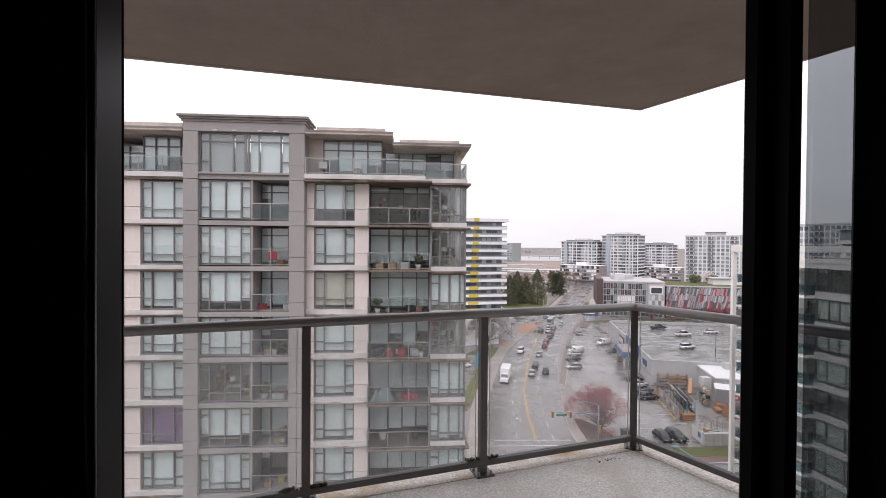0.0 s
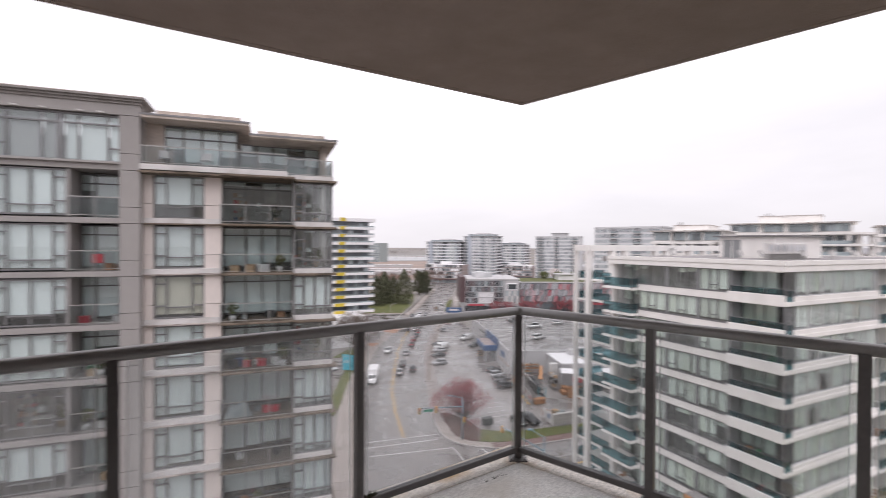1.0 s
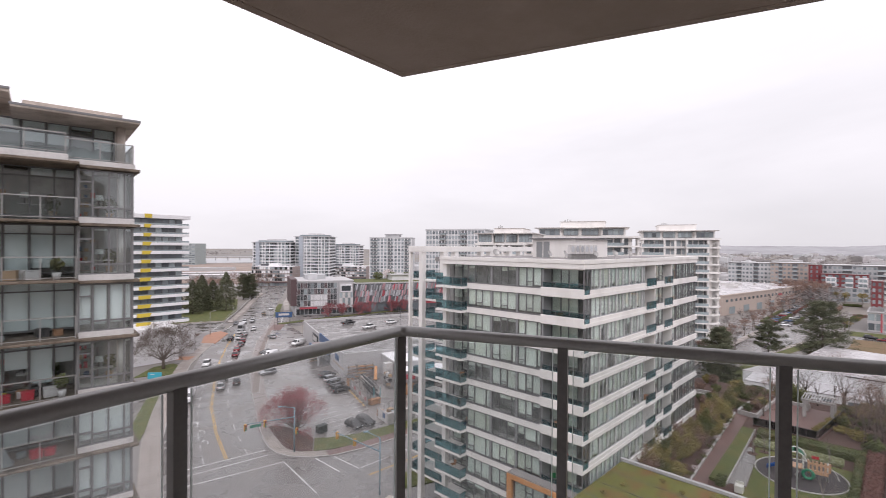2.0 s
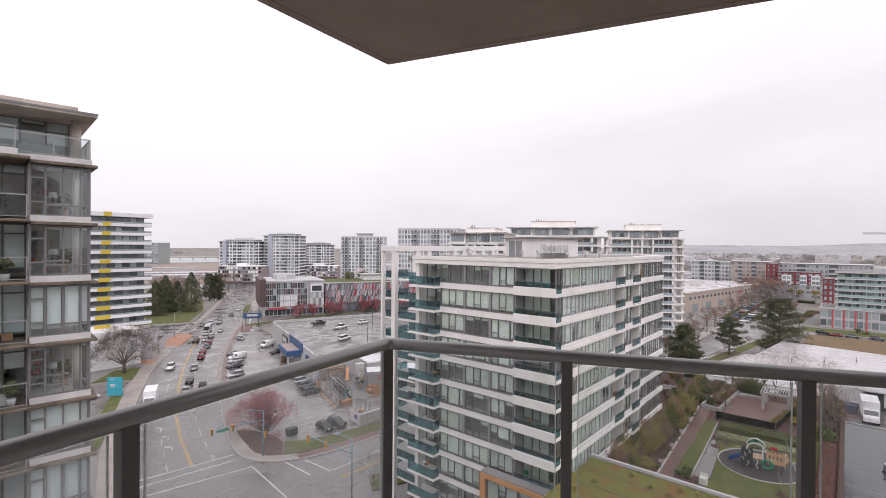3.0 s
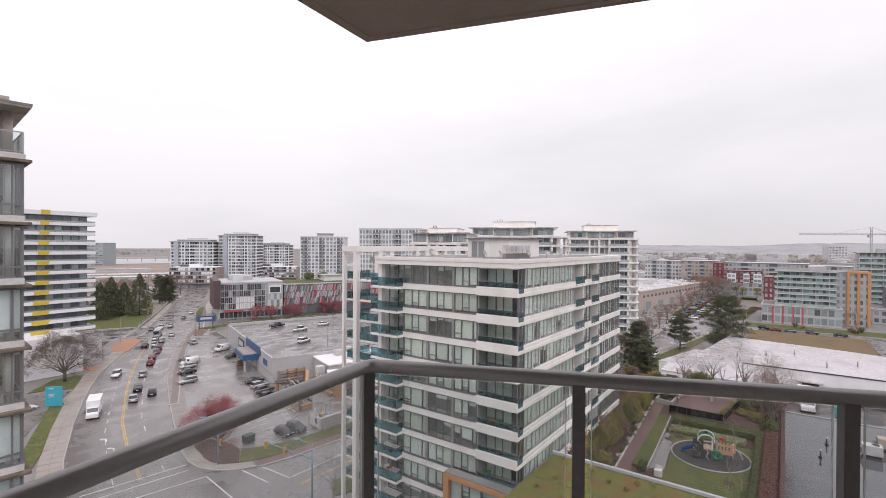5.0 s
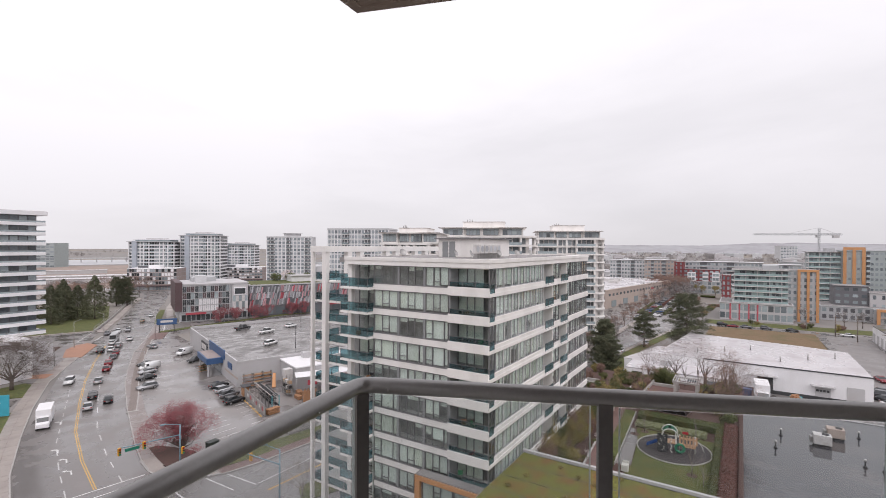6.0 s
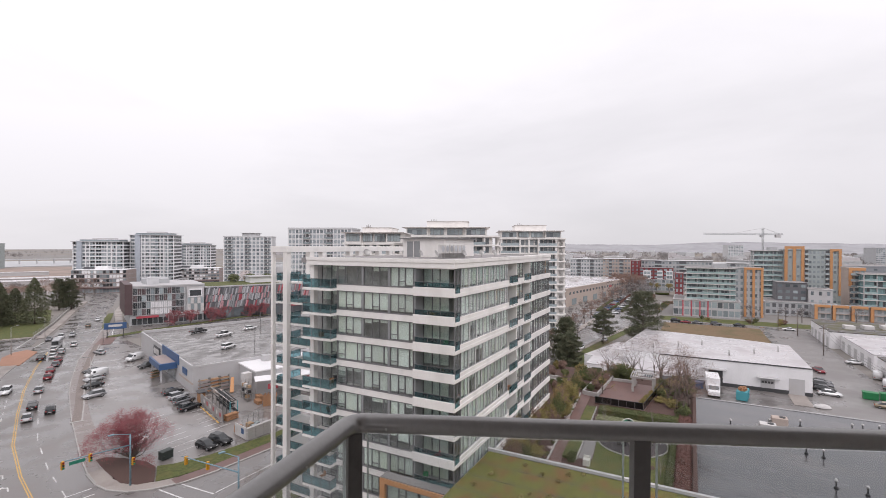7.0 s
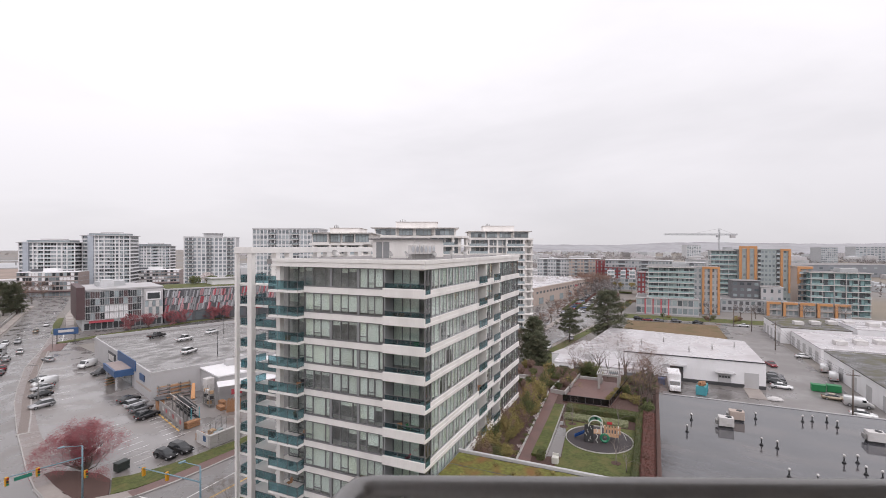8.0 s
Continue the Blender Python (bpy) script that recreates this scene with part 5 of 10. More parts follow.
    sheet(name, ribbon(pts, w0, w1), z - 0.02, M["gravel"], label, category, thick=0.14)
    verts, faces_ = [], []
    for a, b in zip(pts, pts[1:]):
        d = Vector((b[0] - a[0], b[1] - a[1]))
        n = max(1, round(d.length / step))
        for i in range(n):
            for k in range(rows):
                u0, u1 = i / n + joint / d.length, (i + 1) / n
                o0, o1 = w0 + (w1 - w0) * k / rows + joint * 0.5, w0 + (w1 - w0) * (k + 1) / rows - joint * 0.5
                q = d.normalized()
                c = [(a[0] + d.x * u + q.y * o, a[1] + d.y * u - q.x * o) for u, o in ((u0, o0), (u1, o0), (u1, o1), (u0, o1))]
                v = len(verts)
                verts += [(x, y, z - 0.03) for x, y in c] + [(x, y, z) for x, y in c]
                faces_ += [(v + 4, v + 5, v + 6, v + 7)] + [(v + j, v + (j + 1) % 4, v + 4 + (j + 1) % 4, v + 4 + j) for j in range(4)]
    me = bpy.data.meshes.new(name + "_slabs")
    me.from_pydata(verts, [], faces_)
    me.materials.append(material)
    tagged(new(name + "_slabs", me), label, category, kind="stuff")


LEFT = [(6.0, 60), (7.0, 85), (8.2, 100), (11.2, 118), (15.2, 132.5), (20.2, 153.5), (28.3, 183), (38.8, 213), (46.5, 226), (62.4, 270), (78.6, 316), (96.6, 364), (104, 388), (103, 420), (80, 470)]
RIGHT = [(22.9, 85.5), (23.1, 91.2), (24.2, 99), (28.4, 121.5), (33.1, 143), (36.8, 156.3), (44.6, 181.4), (55.7, 208.2), (70, 246.4), (86.5, 298.6), (99, 330), (110.5, 363), (121, 392), (122, 430), (96, 486)]


def ground():
    bm = bmesh.new()
    bmesh.ops.create_grid(bm, x_segments=8, y_segments=8, size=4800)
    g = setting("ground", bm, M["land"], "flat pale built-up land reaching the horizon", "ground")
    g.location = (0, 0, -0.06)
    # main road and cross streets are one wet surface
    sheet("road", LEFT + RIGHT[::-1] + [(22.9, 60)], 0.0, M["asphalt"], "wet asphalt main road curving away", "road")
    sheet("road_side", [(-60, 46), (300, 82), (300, 92), (60, 77.8), (47, 76.8), (32, 76.1), (27, 78.1), (24.3, 80.9), (22.9, 85.5), (7, 85.5), (-60, 78)], -0.004, M["asphalt"], "wet asphalt side street", "road")
    sheet("road_near", [(4, -40), (24, -40), (25, 60), (4, 60)], -0.008, M["asphalt"], "wet asphalt street below the tower", "road")
    sheet("road_far_cross", [(-200, 196), (38.8, 213), (53.5, 259), (-200, 236)], -0.008, M["asphalt"], "wet asphalt cross street", "road")
    sheet("road_far_cross_right", [(55.7, 206), (260, 236), (260, 250), (66, 236)], -0.008, M["asphalt"], "wet asphalt cross street beyond the store", "road")
    # car park
    lot = [(24.5, 99), (28.8, 122), (33.6, 143), (45.2, 181), (57, 208), (66, 214), (64, 183), (54, 122), (62, 121), (90, 125), (90, 84), (34, 82.3), (30.5, 84), (27.4, 92)]
    sheet("car_park", lot, 0.03, M["asphalt_lot"], "wet asphalt car park with faded bay lines", "car park")
    walk_pts = [(22.95, 86.5), (23.15, 91.2), (24.25, 99), (28.45, 121.5), (33.15, 143), (36.85, 156.3), (44.65, 181.4), (55.75, 208.2), (70, 246)]
    slabs("pavement", walk_pts, 0.2, 3.2, 0.13, 2.2, M["paver"], "wet brown-grey pavement slabs beside the main road", "pavement", 2)
    sheet("kerb", ribbon(walk_pts, 0.0, 0.2), 0.14, M["kerb"], "pale concrete kerb", "kerb", thick=0.16)
    strip = [(28.0, 119), (31.2, 130), (35.0, 144.5), (40.0, 161), (47.4, 182.5), (54.6, 203)]
    sheet("planting_strip", ribbon(strip, 0.0, 1.5), 0.16, M["gravel"], "stony planting strip along the car park", "planting strip", thick=0.18)
    sheet("kerb_strip", ribbon(strip, 1.5, 1.75), 0.18, M["kerb"], "pale concrete kerb", "kerb", thick=0.18)
    sheet("kerb_strip_end", [(27.7, 118.6), (29.9, 118.0), (30.0, 118.5), (27.8, 119.1)], 0.18, M["kerb"], "pale concrete kerb end", "kerb", thick=0.18)
    sheet("strip_paving", ribbon([(54.6, 203), (57.6, 209.5), (60.6, 216)], 0.0, 5.0), 0.15, M["brick_paving"], "dark brick corner bed by the junction", "paving", thick=0.18)
    # rounded corner of the junction
    arc = [(22.95, 91), (22.75, 86), (23.3, 82.8), (24.9, 80.0), (27.5, 77.9), (31.5, 76.3), (36, 76.0), (47, 76.8), (60, 77.9), (120, 83.5)]
    sheet("pavement_corner", [(x, y) for x, y in ribbon(arc, -0.25, -2.3)], 0.135, M["sidewalk"], "wet concrete pavement at the junction", "pavement", thick=0.15)
    sheet("kerb_corner", ribbon(arc, 0.0, -0.25), 0.14, M["kerb"], "pale concrete kerb", "kerb", thick=0.16)
    brick = [(30.5, 78.75), (36, 78.4), (47, 79.2), (60, 80.3), (120, 85.9)]
    sheet("pavement_brick", ribbon(brick, -0.05, 2.0), 0.145, M["brick_paving"], "dull red brick paving strip", "pavement", thick=0.02)
    sheet("lawn_strip", [(28.8, 80.0), (31.5, 79.0), (36, 78.5), (47, 79.3), (60, 80.4), (100, 84.1), (100, 87.5), (60, 84.2), (50.5, 82.5), (38, 82.6), (33.0, 83.9), (30.95, 85.2), (29.8, 82.3)],
          0.15, M["grass"], "green grass verge beside the car park", "grass", thick=0.2)
    sheet("bed_mulch", [(25.5, 95.4), (25.2, 90), (25.3, 83.5), (26.7, 81.0), (28.6, 80.1), (29.6, 82.3), (30.7, 85), (30.5, 88.4), (28.7, 92.5), (26.9, 95.4)], 0.16, M["mulch"], "dark reddish bark mulch bed at the junction", "planting bed", thick=0.2)
    sheet("lawn_near", [(34.6, 60.4), (44, 58.5), (70, 61), (70, 68), (52, 65.8), (36.4, 64.2)], 0.14, M["grass"], "grass verge on the near side of the street", "grass", thick=0.18)
    # left side of the road
    lw = [(4.8, 60), (6.8, 85), (8.0, 100), (11.0, 118), (14.6, 136), (20.4, 159), (27.3, 177), (37.2, 202)]
    slabs("pavement_left", lw, -3.4, -0.2, 0.13, 2.2, M["sidewalk"], "wet concrete pavement slabs on the far side", "pavement", 2)
    sheet("kerb_left", ribbon(lw, -0.2, 0.0), 0.14, M["kerb"], "pale concrete kerb", "kerb", thick=0.16)
    sheet("lawn_left", [(1.5, 100), (4.0, 100), (7.4, 114), (11.4, 135.5), (9.3, 139), (4.6, 116)], 0.12, M["grass"], "green grass strip beside the pavement", "grass", thick=0.14)
    sheet("lawn_tree", [(5.5, 150.5), (9.2, 150.6), (15.0, 147.4), (17.6, 157), (16.0, 162), (10.8, 160.5)], 0.12, M["grass"], "green grass island round a bare tree", "grass", thick=0.14)
    sheet("car_park_left", [(-30, 96), (0, 100), (5, 122), (9, 134), (13.4, 147), (4, 150), (-30, 150)], 0.03, M["asphalt"], "wet asphalt forecourt", "car park")
    sheet("plaza_paving", [(15.8, 162), (19, 160), (26, 177), (36, 202), (41, 216), (33, 216), (25, 196), (14, 172)], 0.125, M["lane"], "pale wet plaza paving", "paving", thick=0.14)
    sheet("plaza_bed", [(15.5, 167.6), (20.2, 163.9), (22.6, 168.2), (15.9, 171.9)], 0.15, M["terracotta"], "orange-brown plaza paving", "paving", thick=0.15)
    sheet("plaza_bed_far", [(27.5, 189.5), (31.8, 186.5), (39.6, 205.0), (38.0, 211), (34.5, 209.6), (30.5, 203)], 0.15, M["terracotta"], "orange-brown plaza paving at the junction", "paving", thick=0.15)
    sheet("bank", [(17, 174), (24, 194), (30, 210), (20, 212), (10, 190)], 0.16, M["mulch"], "bare brown earth bank below the tower", "ground", thick=0.2)
    sheet("lawn_far", [(10, 243), (30, 243), (46, 240.5), (52, 255), (55, 264), (60, 285), (70, 330), (40, 345), (10, 290)], 0.1, M["grass"], "green grass under conifers", "grass", thick=0.14)
    slabs("pavement_far", [(47.5, 233), (60.5, 267), (77, 314), (95, 362)], -3.0, -0.3, 0.13, 3.0, M["sidewalk"], "pale concrete pavement beside the conifers", "pavement")
    slabs("pavement_cross", [(6, 238), (30, 240), (46, 237)], -2.6, -0.3, 0.12, 3.0, M["sidewalk"], "pale concrete pavement of the cross street", "pavement")
    slabs("pavement_far_right", [(73, 247), (88.5, 298.6), (101, 330), (112.5, 363)], 1.6, 4.6, 0.13, 3.0, M["sidewalk"], "pale concrete pavement beside the office building", "pavement")
    sheet("median_grass", [(67.6, 240.5), (69.2, 240), (79.8, 269), (86.6, 289), (84.8, 290), (77.6, 272)], 0.15, M["grass"], "narrow green grass median", "grass", thick=0.2)
    sheet("verge_store", ribbon([(62, 219.5), (80, 224), (120, 229), (160, 227)], 1.0, 4.5), 0.12, M["grass"], "green grass strip behind the store", "grass", thick=0.15)
    fence_bank()
    # markings
    Y = [(15.9, 85.4), (16.55, 98), (18.35, 114), (22.4, 134), (27.0, 154), (33.4, 177), (41.5, 202)]
    for i, (o0, o1) in enumerate(((-0.22, -0.08), (0.08, 0.22))):
        sheet("line_yellow", ribbon(Y, o0, o1), 0.006, M["paint_yellow"], "yellow centre line on the road", "road marking", thick=0.005)
    lane = [(12.5, 85.5), (13.4, 97), (14.9, 110), (19.3, 131), (23.4, 150)]
    for (xa, ya), (xb, yb) in zip(lane, lane[1:]):
        n = round(math.hypot(xb - xa, yb - ya) / 5.5)
        for i in range(n):
            u, v = i / n, (i + 0.5) / n
            sheet("line_dash", ribbon([(xa + (xb - xa) * u, ya + (yb - ya) * u), (xa + (xb - xa) * v, ya + (yb - ya) * v)], -0.06, 0.06), 0.006, M["paint_white"], "faded white lane dash", "road marking", thick=0.005)
    for o in (3.3,):
        for i in range(12):
            t0, t1 = i / 12, i / 12 + 0.035
            def along(t):
                s = t * (len(Y) - 1)
                j = min(int(s), len(Y) - 2)
                return (Y[j][0] + (Y[j + 1][0] - Y[j][0]) * (s - j), Y[j][1] + (Y[j + 1][1] - Y[j][1]) * (s - j))
            sheet("line_dash", ribbon([along(t0), along(t1)], o - 0.07, o + 0.07), 0.006, M["paint_white"], "white lane dash", "road marking", thick=0.005)
    for a, b in (((8.4, 84.9), (22.2, 85.3)), ((7.9, 82.5), (22.0, 83.1)), ((9.0, 79.2), (23.4, 79.0)), ((23.4, 79.1), (24.3, 66.5)), ((28.2, 77.2), (29.6, 70.6)),
                 ((31.0, 76.2), (32.6, 69.8)), ((33, 69.9), (60, 74.4)), ((60, 74.4), (120, 80))):
        sheet("line_white", ribbon([a, b], -0.11, 0.11), 0.007, M["paint_white"], "white crossing and stop line", "road marking", thick=0.006)
    for a, b in (((69.4, 243.1), (56.3, 209.9)), ((70.6, 236), (60.8, 206.5)), ((48, 229), (66, 241)), ((40.5, 205), (53, 203)), ((42.5, 209.5), (56, 207.2)), ((36, 217), (44, 236)), ((40.5, 214.5), (49.5, 233))):
        sheet("line_white", ribbon([a, b], -0.14, 0.14), 0.012, M["paint_white"], "white crossing and stop line at the far junction", "road marking", thick=0.006)
    for o in (-3.3, 3.2):
        for i in range(9):
            a, b = Vector((58.5, 240)).lerp(Vector((104, 372)), i / 9), Vector((58.5, 240)).lerp(Vector((104, 372)), i / 9 + 0.03)
            sheet("line_dash", ribbon([a, b], o + 2.4, o + 2.6), 0.012, M["paint_white"], "white lane dash", "road marking", thick=0.006)
    for k in (0.0, 0.2):
        sheet("line_yellow", ribbon([(33, 66.9 + k), (60, 70.6 + k), (120, 76.2 + k)], -0.07, 0.07), 0.007, M["paint_yellow"], "yellow centre line on the side street", "road marking", thick=0.006)
    for x, y, a in ((14.6, 95, 6), (14.6, 106, 10), (14.9, 100.5, 8), (17.3, 122, 12)):
        turn_arrow(x, y, a)
    # bay lines in the car park
    for i in range(9):
        y = 88.2 + i * 2.6
        for x0, x1 in ((35.2 + i * 0.22, 39.6 + i * 0.22), (42.0 + i * 0.45, 46.8 + i * 0.42)):
            if i < 2 and x0 > 40:
                continue
            sheet("bay_line", ribbon([(x0, y), (x1, y + 0.5)], -0.06, 0.06), 0.036, M["paint_white"], "faded white parking bay line", "road marking", thick=0.005)
    for i in range(9):
        a = (36.0 + i * 2.25, 131.5 + i * 6.2)
        sheet("bay_line", ribbon([a, (a[0] + 4.8, a[1] - 0.6)], -0.06, 0.06), 0.036, M["paint_white"], "faded white parking bay line", "road marking", thick=0.005)


def fence_bank():
    """Low wall and mesh fence between the far pavement and the conifers."""
    f = thing("roadside_fence", pose(0, 0, 0), "grey mesh fence on a low concrete wall beside the pavement", "fence")
    pts = [(44.4, 236), (57.5, 270), (73.5, 316), (91, 363)]
    for a, b in zip(pts, pts[1:]):
        wall = ribbon([a, b], -0.2, 0.2)
        part("wall", prism(bmesh.new(), wall, 0, 0.8), M["kerb"], f)
        d = Vector((b[0] - a[0], b[1] - a[1], 0))
        n = round(d.length / 4)
        for i in range(n):
            p = Vector((*a, 0)) + d * i / n
            part("post", tube(bmesh.new(), (p.x, p.y, 0.8), (p.x, p.y, 2.2), 0.05, n=6), M["steel"], f)
        for z in (1.2, 1.7, 2.15):
            part("rail", tube(bmesh.new(), (*a, z), (*b, z), 0.035, n=4), M["steel"], f)


def turn_arrow(x, y, a):
    pts = [(-0.09, -1.4), (0.09, -1.4), (0.09, 0.2), (-0.5, 0.6), (-0.35, 0.85), (-1.1, 0.75), (-0.75, 0.15), (-0.6, 0.4), (-0.09, 0.0)]
    ob = setting("line_arrow", prism(bmesh.new(), pts, 0.002, 0.007), M["paint_white"], "white turn arrow on the road", "road marking")
    ob.matrix_world = pose(x, y, 0, 0, 0, -a)


ground()

# ---- other buildings ----
def facade_block(name, m, w, d, z0, n, sh, wall, win, label, bays=6, far=False, faces="f", band=None, balcony=None, parapet=0.9, rnd=None, fill=0.72, tall=0.62, accents=(), penthouse=False, recess=(), piers="", eave=0.0):
    """A building with floors, windows as parts, floor bands and balconies. Local x along the front, y into the building. faces: f front, l and r sides."""
    rnd = rnd or random.Random(hash_name(name + label))
    b = thing(name, m, label, "apartment building" if n > 3 else "building")
    h = n * sh
    solid("wall", M[wall], b, 0, w, 0, d, z0, z0 + h)
    rows = []
    for f in faces:
        span = w if f == "f" else d
        k = bays if f == "f" else max(2, round(bays * d / w))
        for i in range(n):
            z = z0 + i * sh
            for j in range(k):
                a0 = span * (j + (1 - fill) / 2) / k
                a1 = span * (j + (1 + fill) / 2) / k
                kind = win if rnd.random() < 0.75 else ("far_glass" if win == "far_glass_pale" else "far_glass_pale")
                q0, q1 = z + sh * (1 - tall) * 0.6, z + sh * (1 - tall) * 0.6 + sh * tall
                dims = (a0, a1, -0.05, 0.2) if f == "f" else (-0.05, 0.2, a0, a1) if f == "l" else (w - 0.2, w + 0.05, a0, a1)
                if far:
                    rows.append((*dims, q0, q1))
                else:
                    piece("window", M[kind], b, *dims, q0, q1)
            if band:
                piece("floor_band", M[band], b, -0.25, w + 0.25, -0.25, d + 0.25, z - 0.02, z + sh * 0.2)
            if balcony and i:
                for c0, c1 in balcony:
                    piece("balcony", M["slab_white"], b, w * c0, w * c1, -1.5, 0.0, z - 0.05, z + 0.3)
                    piece("balcony_guard", M["far_glass_pale"], b, w * c0, w * c1, -1.52, -1.44, z + 0.22, z + 1.1)
    if far:
        many_boxes("window_glass", rows, M["far_panes"], b)
    if recess:
        # charcoal boxes on the flat wall paint the shade of balcony recesses
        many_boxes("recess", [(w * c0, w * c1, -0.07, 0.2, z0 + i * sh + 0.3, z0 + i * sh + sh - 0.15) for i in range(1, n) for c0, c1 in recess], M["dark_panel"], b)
        many_boxes("guard_glass", [(w * c0, w * c1, -1.0, -0.92, z0 + i * sh, z0 + i * sh + 1.15) for i in range(1, n) for c0, c1 in recess], M["far_glass_pale"], b)
        many_boxes("slab_edge", [(w * c0, w * c1, -1.05, 0.1, z0 + i * sh - 0.1, z0 + i * sh + 0.22) for i in range(1, n) for c0, c1 in recess], M["slab_white"], b)
    if piers:
        many_boxes("pier", [(w * j / bays - w * 0.09 / bays, w * j / bays + w * 0.09 / bays, -0.32, 0.1, z0, z0 + h) for j in range(bays + 1)], M[piers], b)
    if eave:
        solid("eave", M["pale_tower"], b, -eave, w + eave, -eave, d, z0 + h + parapet + 0.03, z0 + h + parapet + 0.28, bevel=0.05)
    for mat_name, c0, c1, y0 in accents:
        piece("cladding_panel", M[mat_name], b, w * c0, w * c1, -y0, 0.3, z0, z0 + h + 0.3)
    solid("parapet", M[band or wall], b, -0.3, w + 0.3, -0.3, d + 0.3, z0 + h, z0 + h + parapet, bevel=0.05)
    solid("roof", M["roof_grey"], b, 0.3, w - 0.3, 0.3, d - 0.3, z0 + h + parapet, z0 + h + parapet + 0.02)
    if penthouse:
        solid("penthouse", M[wall], b, w * 0.34, w * 0.68, d * 0.3, d * 0.75, z0 + h + parapet, z0 + h + parapet + 2.4)
        solid("penthouse_roof", M[band or wall], b, w * 0.31, w * 0.71, d * 0.25, d * 0.8, z0 + h + parapet + 2.4, z0 + h + parapet + 2.65)
    return b


def many_boxes(name, rows, material, parent):
    """Boxes too small to pick apart, joined as one part."""
    verts, faces_ = [], []
    for x0, x1, y0, y1, z0, z1 in rows:
        k = len(verts)
        verts += [(x, y, z) for z in (z0, z1) for y in (y0, y1) for x in (x0, x1)]
        faces_ += [(k, k + 2, k + 3, k + 1), (k + 4, k + 5, k + 7, k + 6), (k, k + 1, k + 5, k + 4), (k + 2, k + 6, k + 7, k + 3), (k, k + 4, k + 6, k + 2), (k + 1, k + 3, k + 7, k + 5)]
    me = bpy.data.meshes.new(name)
    me.from_pydata(verts, [], faces_)
    me.materials.append(material)
    ob = new(name, me)
    ob.parent = parent
    return tagged(ob, kind="stuff")


def hash_name(s):
    v = 7
    for c in s:
        v = (v * 31 + ord(c)) % 1000003
    return v


def at_bearing(yaw, fwd, right):
    """World place from the line of sight of that heading (degrees from +y, to the right)."""
    a = radians(yaw)
    return (-0.3 + fwd * math.sin(a) + right * math.cos(a), 1.5 + fwd * math.cos(a) - right * math.sin(a))


def spread(yaw, px0, px1, fwd):
    """Front-left place, width and heading of a building seen square-on between two offsets (in tangents x 1000) at a distance."""
    x0, y0 = at_bearing(yaw, fwd, px0 / 1000 * fwd)
    x1, y1 = at_bearing(yaw, fwd, px1 / 1000 * fwd)
    return x0, y0, math.hypot(x1 - x0, y1 - y0), math.degrees(math.atan2(y1 - y0, x1 - x0))


def city():
    A, B = 39.7, 55.8   # two reference headings
    def put(name, yaw, p0, p1, fwd, z_top, sh, wall, win, label, z0=0.0, d=24, turn=0.0, **kw):
        x, y, w, hd = spread(yaw, p0, p1, fwd)
        if kw.get("penthouse"):
            z_top -= 2.4
        n = max(1, round((z_top - z0) / sh))
        kw["far"] = fwd > 140
        return facade_block(name, pose(x, y, 0, 0, 0, hd + turn), w, d, z0, n, (z_top - z0) / n, wall, win, label, **kw)

    yellow_building()
    # pale towers beyond the junction
    curved_tower(A, -488, -405, 430, 41.5, "pale grey curved apartment tower above a brick podium", ((0.12, 0.22),), (0.44, 0.60), 1)
    curved_podium(A, -492, -400, 398, 17.2, "curved brown brick apartments with white window surrounds")
    curved_tower(A, -393, -318, 440, 47.3, "tall pale grey apartment tower with rounded bays", ((0.15, 0.27),), (0.62, 0.70), 2)
    curved_tower(A, -311, -252, 520, 39.0, "pale grey apartment tower with flat roof", ((0.05, 0.16),), (0.55, 0.64), 3)
    curved_podium(A, -322, -236, 465, 15.0, "low curved brown and white podium apartments")
    put("apartment_tower", A, -228, -138, 380, 44.5, 2.85, "pale_tower", "far_glass", "grey apartment tower with stacked balconies", bays=12, faces="fl", piers="white_wall", recess=((0.05, 0.18), (0.44, 0.53), (0.84, 0.95)), d=22, fill=0.66, penthouse=True)
    put("office_block", A, -700, -622, 800, 37.0, 3.6, "teal_grey", "far_glass", "low glazed grey-green office block far off", bays=10, faces="f", d=34, fill=0.85, band="teal_grey")
    grey_building()
    panel_building()
    # towers behind the white-banded block
    put("apartment_tower", B, -407, -268, 255, 45.0, 2.85, "pale_tower", "far_glass", "grey apartment tower behind the white roof frame", bays=18, faces="f", piers="white_wall", recess=((0.25, 0.35), (0.6, 0.7)), d=20, fill=0.74)
    terrace_tower(B, -282, -160, 120, 39.3, 1.4, 0.0, "white penthouse storeys behind the roof frame")
    terrace_tower(B, -150, 22, 150, 41.8, 2.1, 4.4, "white terraced apartment tower with pale overhanging roofs")
    terrace_tower(B, 52, 178, 176, 41.6, 2.2, 2.2, "white apartment tower with stacked rounded balconies")
    # right-hand district, on the street grid
    def grid(name, x, y, w, d, z_top, n, wall, win, label, z0=0.0, **kw):
        return facade_block(name, RM @ pose(x, y, 0), w, d, z0, n, (z_top - z0) / n, wall, win, label, **kw)
    district(grid)
    mall()
    put("grey_warehouse", B, 700, 980, 560, 14.0, 6.5, "slate_wall", "dark_panel", "long low grey warehouse", bays=12, d=60, fill=0.3, tall=0.3)
    put("grey_warehouse", B, 560, 780, 700, 15.5, 7.5, "mid_tower", "dark_panel", "long low grey warehouse with vents", bays=12, d=60, fill=0.3, tall=0.3)
    put("office_block", B, 806, 842, 1000, 35, 4.0, "mid_tower", "far_glass", "grey office block far off", bays=8, d=30)
